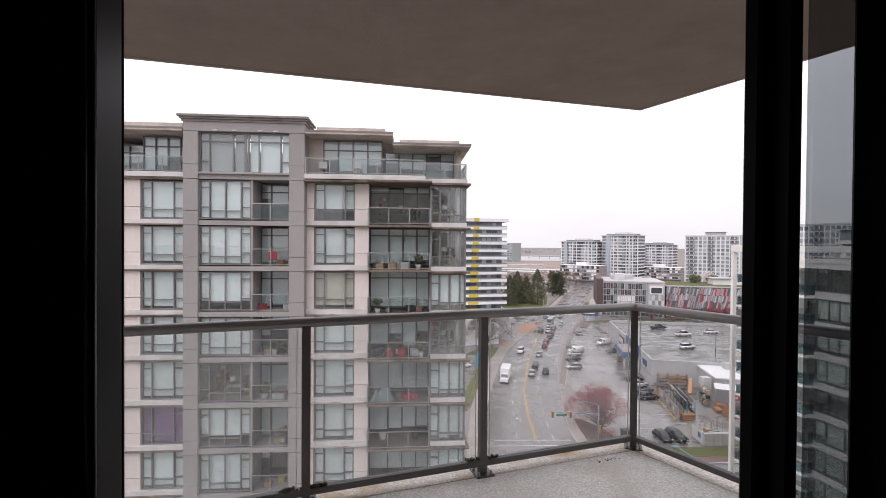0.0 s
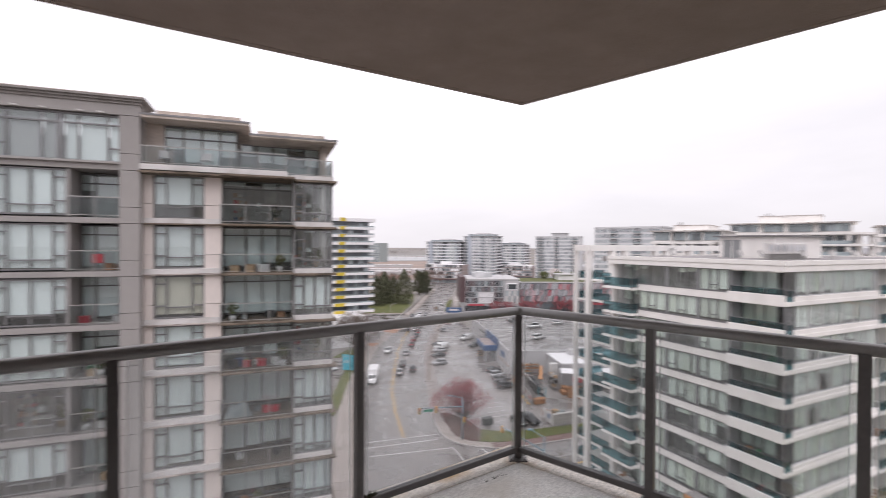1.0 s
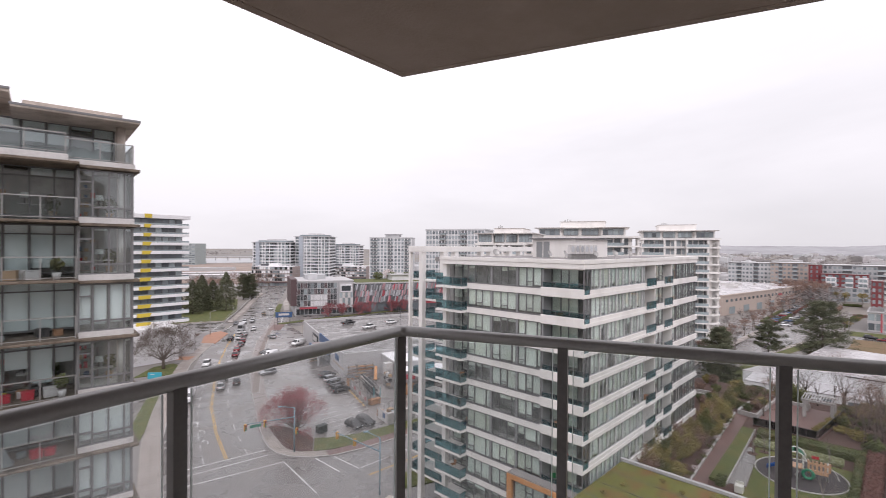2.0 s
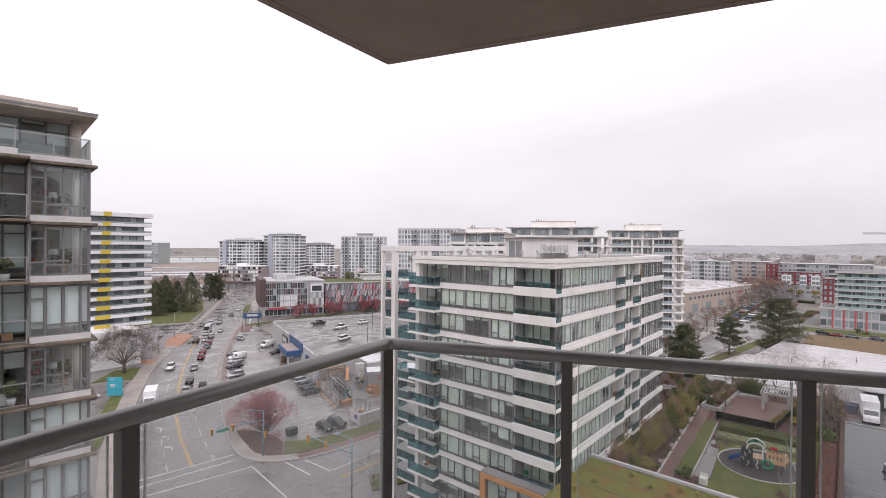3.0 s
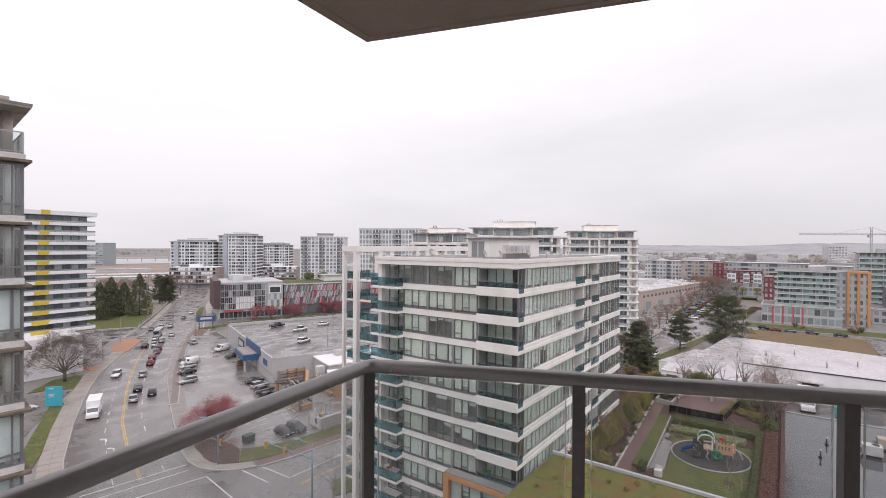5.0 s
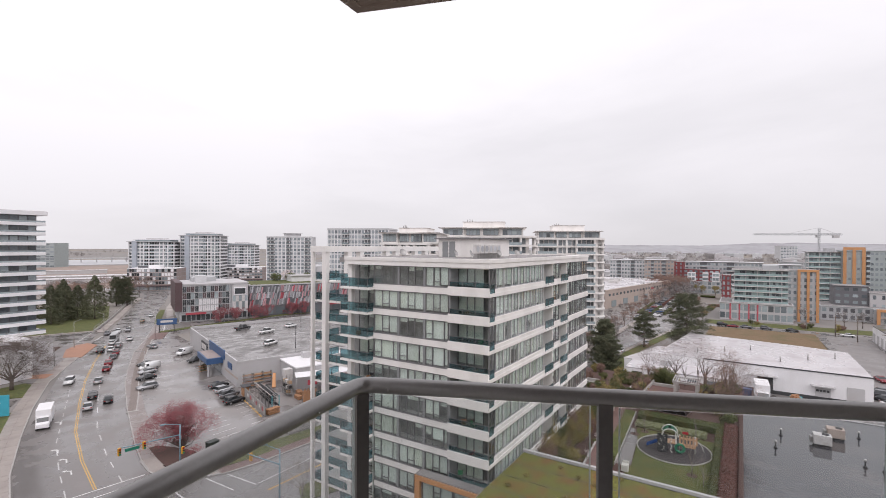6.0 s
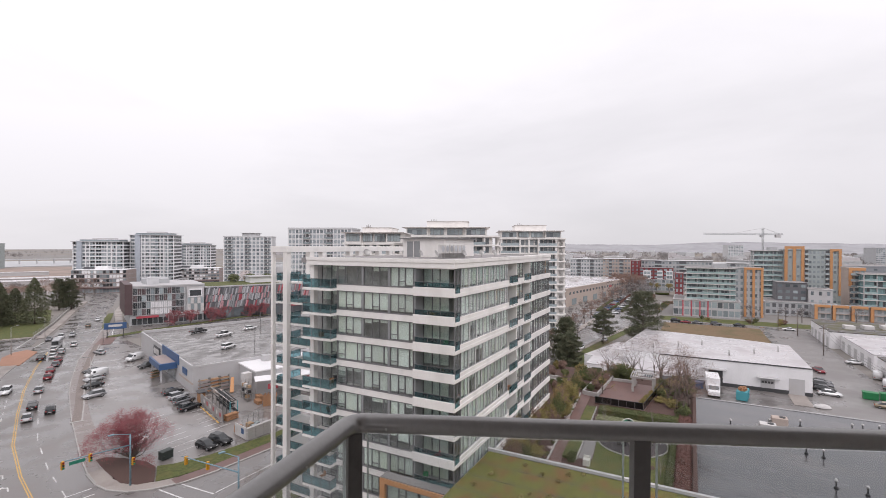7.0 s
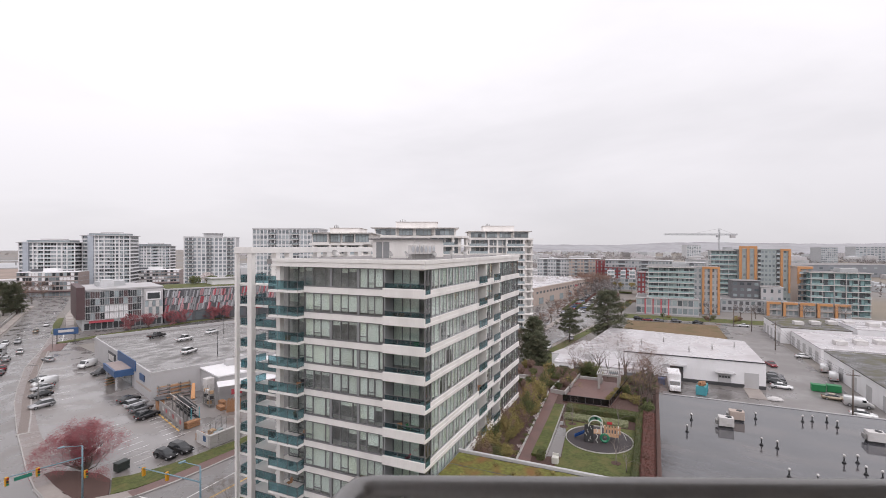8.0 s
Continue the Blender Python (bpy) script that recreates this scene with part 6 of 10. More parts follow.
    put("office_block", B, 880, 960, 1150, 37, 4.0, "mid_tower", "far_glass_pale", "grey office block far off", bays=10, d=30)
    put("office_block", B, 520, 550, 1400, 41, 4.0, "pale_tower", "far_glass", "pale apartment tower far off", bays=6, d=30)
    low_rise(B)


def front_curve(w, bow, d, n=18):
    """Plan of a building whose front bows towards -y."""
    return [(w * i / n, -bow * math.sin(math.pi * i / n)) for i in range(n + 1)] + [(w, d), (0, d)]


def pane_strip(pts, out, z0, z1, rows):
    """Wall panes along an open line of points, as oriented boxes pushed out by out."""
    for a, b in zip(pts, pts[1:]):
        t = Vector((b[0] - a[0], b[1] - a[1]))
        k = max(1, round(t.length / 2.1))
        t.normalize()
        nrm = Vector((t.y, -t.x))
        length = math.hypot(b[0] - a[0], b[1] - a[1])
        for j in range(k):
            u0, u1 = length * j / k + 0.14, length * (j + 1) / k - 0.14
            rows.append([(a[0] + t.x * u + nrm.x * o, a[1] + t.y * u + nrm.y * o, z) for z in (z0, z1) for u, o in ((u0, out), (u1, out), (u1, out - 0.15), (u0, out - 0.15))])


def pane_part(name, rows, material, parent):
    verts, faces_ = [], []
    for r in rows:
        k = len(verts)
        verts += r
        faces_ += [(k, k + 1, k + 5, k + 4), (k + 1, k + 2, k + 6, k + 5), (k + 2, k + 3, k + 7, k + 6), (k + 3, k, k + 4, k + 7), (k + 4, k + 5, k + 6, k + 7)]
    me = bpy.data.meshes.new(name)
    me.from_pydata(verts, [], faces_)
    me.materials.append(material)
    ob = new(name, me)
    ob.parent = parent
    return tagged(ob, kind="stuff")


def curved_tower(yaw, p0, p1, fwd, z_top, label, shafts, gap, seed):
    """Tower with a bowed front: white floor slabs, glazed storeys, blue-grey shafts, a column of balconies and thin overhanging roofs."""
    rnd = random.Random(seed)
    x, y, w, hd = spread(yaw, p0, p1, fwd)
    b = thing("apartment_tower", pose(x, y, 0, 0, 0, hd), label, "apartment building")
    d, sh = 20.0, 2.95
    top = z_top - 3.2
    n = int(top / sh)
    bow = w * 0.13
    part("core", prism(bmesh.new(), front_curve(w, bow, d), 0, top), M["pale_tower"], b)
    core = front_curve(w, bow, d)[:19]
    panes, dark, guards = [], [], []
    for i in range(n):
        z = top - sh * (i + 1)
        outer = [(px * 1.0 + (0.6 if px > w / 2 else -0.6) * abs(px - w / 2) / w, py - 0.75) for px, py in core] + [(w + 0.5, d), (-0.5, d)]
        part("floor_slab", prism(bmesh.new(), outer, z - 0.16, z + 0.42), M["white_wall"], b)
        line, rest = core, []
        pane_strip(line, 0.06, z + 0.95, z + sh - 0.3, rest)
        pane_strip([(w, d), (w, 0)][::-1], 0.06, z + 0.95, z + sh - 0.3, rest)
        for r in rest:
            u = r[0][0] / w
            (dark if gap[0] < u < gap[1] or u > 0.9 or rnd.random() < 0.2 else panes).append(r)
        pane_strip([(px, py - 0.72) for px, py in core[int(gap[0] * 18):int(gap[1] * 18) + 2]], 0.02, z + 0.42, z + 1.15, guards)
        pane_strip([(px, py - 0.72) for px, py in core[15:19]], 0.02, z + 0.42, z + 1.15, guards)
    pane_part("window_glass", panes, M["far_panes"], b)
    pane_part("dark_glass", dark, M["glass_dark"], b)
    pane_part("guard_glass", guards, M["far_glass_pale"], b)
    for c0, c1 in shafts:
        solid("shaft", M["blue_grey"], b, w * c0, w * c1, -bow * 0.75 - 1.2, 3, 0, z_top - 2.4)
    cols = [(w * c - 0.3, w * c + 0.3, -bow * math.sin(math.pi * c) - 0.8, 0, 0, top) for c in (0.0, 0.3, 0.38, 0.5, 0.72, 0.8, 0.88, 1.0)]
    many_boxes("pier", cols, M["white_wall"], b)
    roof = [(px + (1.6 if px > w / 2 else -1.6), py - 1.6) for px, py in core[::3]]
    part("roof", prism(bmesh.new(), roof + [(w + 1.6, d), (-1.6, d)], top, top + 0.4), M["grey_wall"], b)
    solid("penthouse", M["far_glass_pale"], b, w * 0.12, w * 0.9, 1.0, d - 3, top + 0.4, top + 1.9)
    solid("penthouse_roof", M["white_wall"], b, w * 0.08, w * 0.94, 0.2, d - 2, top + 1.9, top + 2.2, bevel=0.05)
    solid("plant_room", M["grey_wall"], b, w * 0.34, w * 0.72, 3, d - 5, top + 2.2, z_top, bevel=0.05)
    return b


def curved_podium(yaw, p0, p1, fwd, z_top, label):
    """Five-storey brick building with a bowed front, white-framed bays and a glazed ground floor under a canopy."""
    rnd = random.Random(hash_name(label))
    x, y, w, hd = spread(yaw, p0, p1, fwd)
    b = thing("podium_building", pose(x, y, 0, 0, 0, hd), label, "apartment building")
    d, n, bow = 18.0, 4, w * 0.10
    z0 = 4.2
    sh = (z_top - z0) / n
    part("wall", prism(bmesh.new(), front_curve(w, bow, d), 0, z_top), M["podium_brown"], b)
    core = front_curve(w, bow, d)[:19]
    panes, dark, frames_ = [], [], []
    for i in range(n):
        z = z0 + i * sh
        rest = []
        pane_strip(core, 0.05, z + 0.7, z + sh - 0.35, rest)
        for r in rest:
            (frames_ if rnd.random() < 0.38 else dark if rnd.random() < 0.5 else panes).append(r)
        outer = [(px, py - 0.35) for px, py in core] + [(w, d), (0, d)]
        part("floor_slab", prism(bmesh.new(), outer, z + sh - 0.18, z + sh + 0.12), M["white_wall" if i == n - 1 else "mid_tower"], b)
    rest = []
    pane_strip(core, 0.05, 0.4, 3.2, rest)
    panes += rest
    pane_part("window_glass", panes, M["far_panes"], b)
    pane_part("dark_glass", dark, M["glass_dark"], b)
    pane_part("white_panel", frames_, M["white_wall"], b)
    part("canopy", prism(bmesh.new(), [(px, py - 1.6) for px, py in core] + [(w, 2), (0, 2)], 3.3, 4.0), M["maroon"], b)
    solid("roof_house", M["white_wall"], b, w * 0.35, w * 0.6, 6, 12, z_top, z_top + 2.4, bevel=0.05)
    solid("roof_house", M["dark_panel"], b, w * 0.12, w * 0.3, 8, 12, z_top, z_top + 1.8, bevel=0.05)
    return b


def terrace_tower(yaw, p0, p1, fwd, z_eave, top_h, wider, label):
    """White tower: glazed top storey between projecting bays under thin eaves, a roof box, and banded storeys with rounded balcony slabs below."""
    rnd = random.Random(hash_name(label))
    x, y, w, hd = spread(yaw, p0, p1, fwd)
    b = thing("apartment_tower", pose(x, y, 0, 0, 0, hd), label, "apartment building")
    d, sh = 18.0, 2.8
    solid("wall", M["r_white"], b, 0, w, 0.8, d, z_eave - sh, z_eave - 0.2)
    bays = ((0.02, 0.26, -0.6), (0.30, 0.47, 0.5), (0.51, 0.70, 0.5), (0.75, 0.98, -0.6))
    for c0, c1, f in bays:
        if f < 0:
            solid("bay", M["r_white"], b, w * c0 - 0.3, w * c1 + 0.3, f, 1.0, z_eave - sh, z_eave - 0.2)
        win = solid("window", M["win_frame"], b, w * c0, w * c1, f - 0.06, f + 0.5, z_eave - 2.35, z_eave - 0.35)
        k = 4
        for i in range(k):
            a0, a1 = w * (c0 + (c1 - c0) * i / k) + 0.06, w * (c0 + (c1 - c0) * (i + 1) / k) - 0.06
            piece("pane", M["far_glass" if rnd.random() < 0.15 else "far_glass_pale"], win, a0, a1, f - 0.1, f, z_eave - 2.28, z_eave - 0.85)
            piece("pane", M["far_glass_pale"], win, a0, a1, f - 0.1, f, z_eave - 0.78, z_eave - 0.42)
    # eaves in steps, and the roof box
    for c0, c1, f, z in ((0.25, 0.74, -0.5, z_eave - 0.24), (-0.02, 0.30, -1.7, z_eave - 0.2), (0.70, 1.02, -1.7, z_eave - 0.2)):
        solid("eave", M["r_white"], b, w * c0 - 0.5, w * c1 + 0.5, f, d + 0.5, z, z + 0.2, bevel=0.03)
        solid("fascia", M["ledge"], b, w * c0 - 0.52, w * c1 + 0.52, f - 0.03, f - 0.003, z + 0.12, z + 0.24)
    solid("roof_box", M["r_white"], b, w * 0.25, w * 0.77, 3, d - 3, z_eave + 0.01, z_eave + top_h - 0.12)
    solid("roof_box_cap", M["ledge"], b, w * 0.25 - 0.2, w * 0.77 + 0.2, 2.8, d - 2.8, z_eave + top_h - 0.12, z_eave + top_h, bevel=0.02)
    for i in range(3):
        part("vent_pipe", tube(bmesh.new(), (w * (0.3 + 0.03 * i), 5, z_eave + top_h), (w * (0.3 + 0.03 * i), 5, z_eave + top_h + 0.7 + 0.2 * (i % 2)), 0.12, n=8), M["steel"], b)
    # storeys below
    n = int((z_eave - sh) / sh)
    W = w + wider
    solid("wall", M["r_white"], b, 0.3, W - 2.6, 1.6, d, 0, z_eave - sh)
    r = 3.2
    outline = [(-0.6, d), (-0.6, -0.9), (W * 0.3, -0.9), (W * 0.3, 0.2), (W * 0.55, 0.2), (W * 0.55, -0.9)] + [(W - r + r * math.sin(radians(a)), -0.9 + r - r * math.cos(radians(a))) for a in range(0, 91, 15)] + [(W, d)]
    rows, dark, guards, cols = [], [], [], []
    for i in range(n):
        z = z_eave - sh * (i + 1)
        slab = prism(bmesh.new(), outline, z - 0.32, z + 0.22 if i == 0 else z + 0.12)
        part("floor_slab", slab, M["r_white"], b)
        k = 12
        for j in range(k):
            a0, a1 = 0.8 + (W - 4.0) * j / k, 0.8 + (W - 4.0) * (j + 0.8) / k
            (dark if rnd.random() < 0.12 else rows).append((a0, a1, 1.5, 1.8, z - sh + 0.35, z - 0.5))
        for j in range(9):
            a0 = 2.6 + (d - 3.5) * j / 9
            rows.append((W - 2.7, W - 2.5, a0, a0 + 1.2, z - sh + 0.35, z - 0.5))
        for c0, c1 in ((0.0, 0.28), (0.57, 0.84)):
            guards.append((W * c0, W * c1, -0.86, -0.80, z - sh + 0.12, z - sh + 1.0))
        guards.append((W - 0.12, W - 0.06, 2.6, d - 1, z - sh + 0.12, z - sh + 1.0))
    for c in (0.0, 0.28, 0.42, 0.56, 0.82):
        cols.append((W * c, W * c + 0.6, 0.3 if c == 0.42 else -0.7, 1.7, 0, z_eave - sh - 0.3))
    for j in range(5):
        cols.append((W - 1.0, W - 0.3, 2.4 + j * 3.4, 2.9 + j * 3.4, 0, z_eave - sh - 0.3))
    many_boxes("window_glass", rows, M["far_panes"], b)
    many_boxes("dark_glass", dark, M["far_glass"], b)
    many_boxes("guard_glass", guards, M["far_glass_pale"], b)
    many_boxes("column", cols, M["r_white"], b)
    return b


def band_block(x0, x1, y, d, z0, z1, n, wall, panes, label, fin="grey_wall", bays=10, slab="slab_white", deep=1.2, skip=()):
    """Apartment block of glazed storeys behind full-width balconies with tinted guards."""
    rnd = random.Random(hash_name(label))
    b = thing("apartment_building", RM @ pose(x0, y, 0), label, "apartment building")
    w, sh = x1 - x0, (z1 - z0) / n
    solid("wall", M[wall], b, 0, w, 0, d, z0, z1)
    glaz, dark, guard, slabs, fins = [], [], [], [], []
    for i in range(n):
        z = z0 + i * sh
        slabs.append((-0.2, w + 0.2, -deep - 0.04, 0.1, z - 0.14, z + 0.20))
        slabs.append((-deep * 0.8, 0.1, -deep, d * 0.6, z - 0.1, z + 0.16))
        for j in range(bays):
            a0, a1 = w * j / bays, w * (j + 1) / bays
            cut = a0 + (a1 - a0) * rnd.choice((0.3, 0.45, 0.6))
            for p0, p1 in ((a0 + 0.06, cut - 0.04), (cut + 0.04, a1 - 0.06)):
                (dark if rnd.random() < 0.38 else glaz).append((p0, p1, -0.08, 0.2, z + 0.3, z + sh - 0.35))
            if j not in skip:
                guard.append((a0 + 0.05, a1 - 0.05, -deep + 0.02, -deep + 0.08, z + 0.2, z + 1.12))
        for j in range(6):
            glaz.append((-0.08, 0.2, d * 0.6 * j / 6 + 0.2, d * 0.6 * (j + 1) / 6 - 0.2, z + 0.3, z + sh - 0.35))
    for j in range(0, bays + 1, 2):
        fins.append((w * j / bays - 0.14, w * j / bays + 0.14, -deep * 0.92, 0.1, z0, z1))
    many_boxes("window_glass", glaz, M[panes], b)
    many_boxes("dark_glass", dark, M["far_glass"], b)
    many_boxes("guard_glass", guard, M["teal_guard"], b)
    many_boxes("slab_edge", slabs, M[slab], b)
    many_boxes("partition", fins, M[fin], b)
    solid("roof", M["roof_grey"], b, -1.2, w + 0.8, -deep - 0.5, d + 0.3, z1, z1 + 0.35, bevel=0.04)
    solid("fascia", M[slab], b, -1.22, w + 0.82, -deep - 0.53, -deep - 0.503, z1 + 0.05, z1 + 0.3)
    solid("roof_house", M["mid_tower"], b, w * 0.55, w * 0.85, 4, d - 4, z1 + 0.35, z1 + 2.4)
    return b


def portal(b, x0, x1, y, z0, z1, posts, t=1.1):
    """Orange frame of tall posts under one beam, set against a facade."""
    for c in posts:
        piece("orange_post", M["orange"], b, x0 + (x1 - x0 - t) * c, x0 + (x1 - x0 - t) * c + t, y - 0.7, y + 0.4, z0, z1 - t)
    piece("orange_beam", M["orange"], b, x0, x1, y - 0.7, y + 0.4, z1 - t, z1)


def district(grid):
    grid("shop_podium", 11, 236, 30, 24, 8.2, 2, "grey_wall", "far_glass_pale", "grey shop podium with red door frames", bays=12, fill=0.85, tall=0.7, parapet=0.4, accents=(("red_panel", 0.14, 0.16, 0.15), ("red_panel", 0.27, 0.29, 0.15), ("red_panel", 0.4, 0.42, 0.15), ("red_panel", 0.52, 0.54, 0.15)))
    band_block(17.1, 39.1, 240, 18, 8.6, 24.7, 6, "teal_grey", "teal_panes", "teal-glazed apartment building with white balcony bands", bays=9)
    link = grid("apartment_building", 39.2, 247, 12.4, 16, 24.8, 8, "mid_tower", "far_glass_pale", "narrow grey apartment building framed in orange panels", bays=6, fill=0.5, tall=0.55, parapet=0.3)
    portal(link, 4.1, 12.4, 0, 0, 25.4, (0.0, 0.5, 1.0))
    band_block(53.5, 68.4, 310, 18, 0, 33.5, 11, "teal_grey", "teal_panes", "teal and grey apartment tower", bays=6)
    t = grid("apartment_building", 68.6, 306, 26.8, 20, 34.2, 12, "teal_grey", "far_glass_pale", "grey-teal apartment tower with orange portal frames", bays=14, fill=0.6, tall=0.5, far=True, recess=((0.37, 0.43), (0.73, 0.79)), parapet=0.5)
    portal(t, 0, 9.6, 0, 8, 36.5, (0.0, 0.5, 1.0), 1.5)
    portal(t, 21.5, 26.8, 0, 8, 34.9, (0.0, 1.0), 1.3)
    grid("townhouse", 60, 270, 13.5, 14, 16.7, 3, "dark_panel", "far_glass_pale", "dark grey townhouse block with flat roof", z0=7, bays=4, fill=0.55, tall=0.45, parapet=0.3)
    grid("townhouse", 73.6, 268, 10.1, 12, 13.8, 2, "grey_wall", "far_glass", "pale grey rendered townhouse block", z0=5, bays=3, fill=0.35, tall=0.45, parapet=0.3)
    grid("parking_podium", 54, 262, 30, 26, 6.8, 2, "mid_tower", "dark_panel", "grey parking podium below the townhouses", bays=11, fill=0.6, tall=0.55, parapet=0.3)
    band_block(95.3, 119.7, 266, 18, 0, 22.4, 7, "turquoise", "turq_panes", "turquoise-glazed apartment building with white balcony slabs", bays=10, skip=(2, 3, 5, 6, 8))
    o = grid("apartment_building", 91.3, 274, 6.7, 14, 24.6, 8, "beige", "far_glass", "orange and beige apartment building with balconies", bays=3, fill=0.6, balcony=((0.1, 1.0),))
    portal(o, 0, 6.7, 0, 16, 25.4, (0.0,), 1.4)
    for i in range(5):
        u = grid("townhouse", 73.9 + i * 7.15, 256, 6.9, 9, 6.6, 2, "mid_tower", "far_glass_pale", "townhouse with an orange portal surround", bays=3, fill=0.66, parapet=0.2)
        portal(u, 0, 6.2, -0.6, 0, 7.3, (0.0,), 1.2)
        solid("porch_roof", M["beige"], u, 1.2, 6.6, -1.0, 0.2, 3.0, 3.2)
    # low blocks beyond the shopping street
    for x0, x1, y, z, n, wall, label in ((-86, -52, 425, 23.5, 7, "pale_tower", "white terraced apartment row with grey roof slabs"), (-52, -26, 405, 24.5, 8, "beige", "beige and white apartment row"),
                                         (-19, 34, 396, 24.0, 7, "mid_tower", "long grey apartment row with dark windows"), (34, 60, 420, 22.0, 7, "mid_tower", "grey apartment row beyond the teal block")):
        grid("apartment_building", x0, y, x1 - x0, 18, z, n, wall, "far_glass", label, far=True, bays=round((x1 - x0) / 2.6), fill=0.62, tall=0.5, recess=((0.2, 0.3), (0.55, 0.65)), eave=0.8, parapet=0.3)
    grid("apartment_building", -26, 384, 6.5, 14, 24.0, 8, "brick_red", "far_glass_pale", "narrow red brick stair tower", bays=2, far=True, fill=0.3, parapet=0.3)
    red = grid("apartment_building", -19, 380, 25, 14, 18.4, 3, "brick_red", "far_glass_pale", "red brick apartments over grey shops", z0=9.5, bays=7, far=True, fill=0.6, tall=0.6, parapet=0.3)
    for u0, u1 in ((0.12, 0.35), (0.54, 0.70), (0.80, 1.0)):
        solid("white_bay", M["white_wall"], red, 25 * u0, 25 * u1, -0.7, 0.1, 9.6, 16.6, bevel=0.03)
        for k in range(2):
            for c in range(2):
                xc = 25 * (u0 + (u1 - u0) * (0.28 + 0.44 * c))
                solid("bay_window", M["far_glass_pale"], red, xc - 1.0, xc + 1.0, -0.78, -0.66, 10.4 + k * 3.2, 12.4 + k * 3.2)
    grid("shop_building", -19.5, 379, 26, 15, 9.4, 3, "mid_tower", "far_glass_pale", "grey shopfronts below red brick apartments", bays=9, far=True, fill=0.7, parapet=0.1)
    grid("apartment_building", 9, 330, 5, 20, 17, 5, "brick_red", "far_glass_pale", "narrow red brick apartment block", bays=2, far=True, fill=0.5, parapet=0.3)


def yellow_building():
    rnd = random.Random(8)
    b = thing("apartment_tower", pose(21.8, 176, 0, 0, 0, 14), "white-banded tower with dark glazing and yellow balcony panels", "apartment building")
    n, sh, top = 12, 2.78, 45.2
    z0 = top - 1.3 - n * sh
    solid("wall", M["dark_panel"], b, -34, -1.6, 1.5, 18, z0, top - 1.2)
    solid("podium", M["white_wall"], b, -40, -6, -8, 14, 0, z0)
    solid("podium", M["grey_wall"], b, -6, 1, -2, 12, 0, z0 - 3)
    for i in range(n):
        z = z0 + i * sh
        solid("balcony_band", M["white_wall"], b, -34, 0, -0.2, 1.6, z - 0.1, z + 0.80, bevel=0.04)
        solid("balcony_band", M["white_wall"], b, -1.6, 0, 1.6, 16, z - 0.1, z + 0.85, bevel=0.04)
        for j in range(16):
            piece("window", M["far_glass" if rnd.random() < 0.7 else "far_glass_pale"], b, -33.5 + j * 2.0, -33.5 + j * 2.0 + 1.7, 1.42, 1.6, z + 0.9, z + sh - 0.2)
        wide = 1.7 + 0.19 * (n - i)
        bm = prism(bmesh.new(), [(-11.3 - wide, z - 0.15), (-11.6, z - 0.15), (-11.1, z + 1.0), (-11.3 - wide, z + 1.0)], 0, 0.32)
        bmesh.ops.transform(bm, matrix=Matrix.Translation((0, -0.1, 0)) @ Matrix.Rotation(radians(90), 4, "X"), verts=bm.verts)
        part("yellow_panel", bm, M["yellow"], b)
        solid("guard_rail", M["win_frame"], b, -34, -0.1, -0.24, -0.19, z + 1.28, z + 1.34)
        piece("balcony_guard", M["far_glass_pale"], b, -33.8, -0.1, -0.18, -0.1, z + 0.85, z + 1.3)
    solid("roof_band", M["white_wall"], b, -34.3, 0.3, -0.5, 18, top - 1.3, top, bevel=0.06)
    solid("roof_box", M["yellow"], b, -13.1, -11.2, -0.8, 0.5, top - 1.2, top + 0.05)


def grey_building():
    """Glazed corner building with maroon cladding."""
    rnd = random.Random(9)
    b = thing("office_building", pose(77.5, 238.5, 0, 0, 0, -14) @ Matrix.Diagonal((0.78, 1, 0.91, 1)), "glazed grey office building with maroon end wall and red shopfront", "office building")
    solid("wall", M["mid_tower"], b, 0, 38, 0, 30, 0, 18.5)
    solid("end_wall", M["maroon"], b, -2.5, 1.2, -1.0, 30, 5.5, 20.3)
    for i in range(4):
        for j in range(12):
            x = 1.6 + j * 2.15
            kind = "white_wall" if (i < 2 and 3 < j < 9 and rnd.random() < 0.9) else ("far_glass_pale" if rnd.random() < 0.15 else "maroon" if rnd.random() < 0.25 else "glass_dark")
            piece("window", M[kind], b, x, x + 1.75, -0.2, 0.2, 5.0 + i * 3.35, 7.9 + i * 3.35)
    for j in range(26):
        piece("fin", M["white_wall" if j % 6 == 0 else "mid_tower"], b, 1.4 + j * 1.075, 1.53 + j * 1.075, -0.3, 0.1, 4.6, 18.9)
    for i in range(5):
        piece("floor_band", M["grey_wall"], b, 1.2, 28.5, -0.4, 0.1, 4.6 + i * 3.35, 4.84 + i * 3.35)
    solid("bay", M["grey_wall"], b, 28.5, 38, -0.8, 2, 3.6, 18.2)
    solid("bay_surround", M["white_wall"], b, 29.4, 36.8, -1.3, 0.0, 12.6, 16.8, bevel=0.05)
    piece("window", M["glass_dark"], b, 30.0, 36.2, -1.36, -1.2, 13.2, 16.2)
    for j in range(5):
        piece("window", M["slab_white" if j in (0, 2, 4) else "far_glass_pale"], b, 29.0 + j * 1.8, 30.5 + j * 1.8, -1.0, -0.7, 5.0, 9.0)
        piece("window", M["slab_white" if j in (1, 3) else "far_glass_pale"], b, 29.0 + j * 1.8, 30.5 + j * 1.8, -1.0, -0.7, 9.3, 12.2)
    for j in range(14):
        piece("shop_window", M["glass_dark"], b, 1.0 + j * 2.6, 3.2 + j * 2.6, -0.15, 0.2, 0.4, 3.4)
    piece("shop_sign", M["red_panel"], b, 3, 14, -1.2, 0.0, 3.5, 4.4)
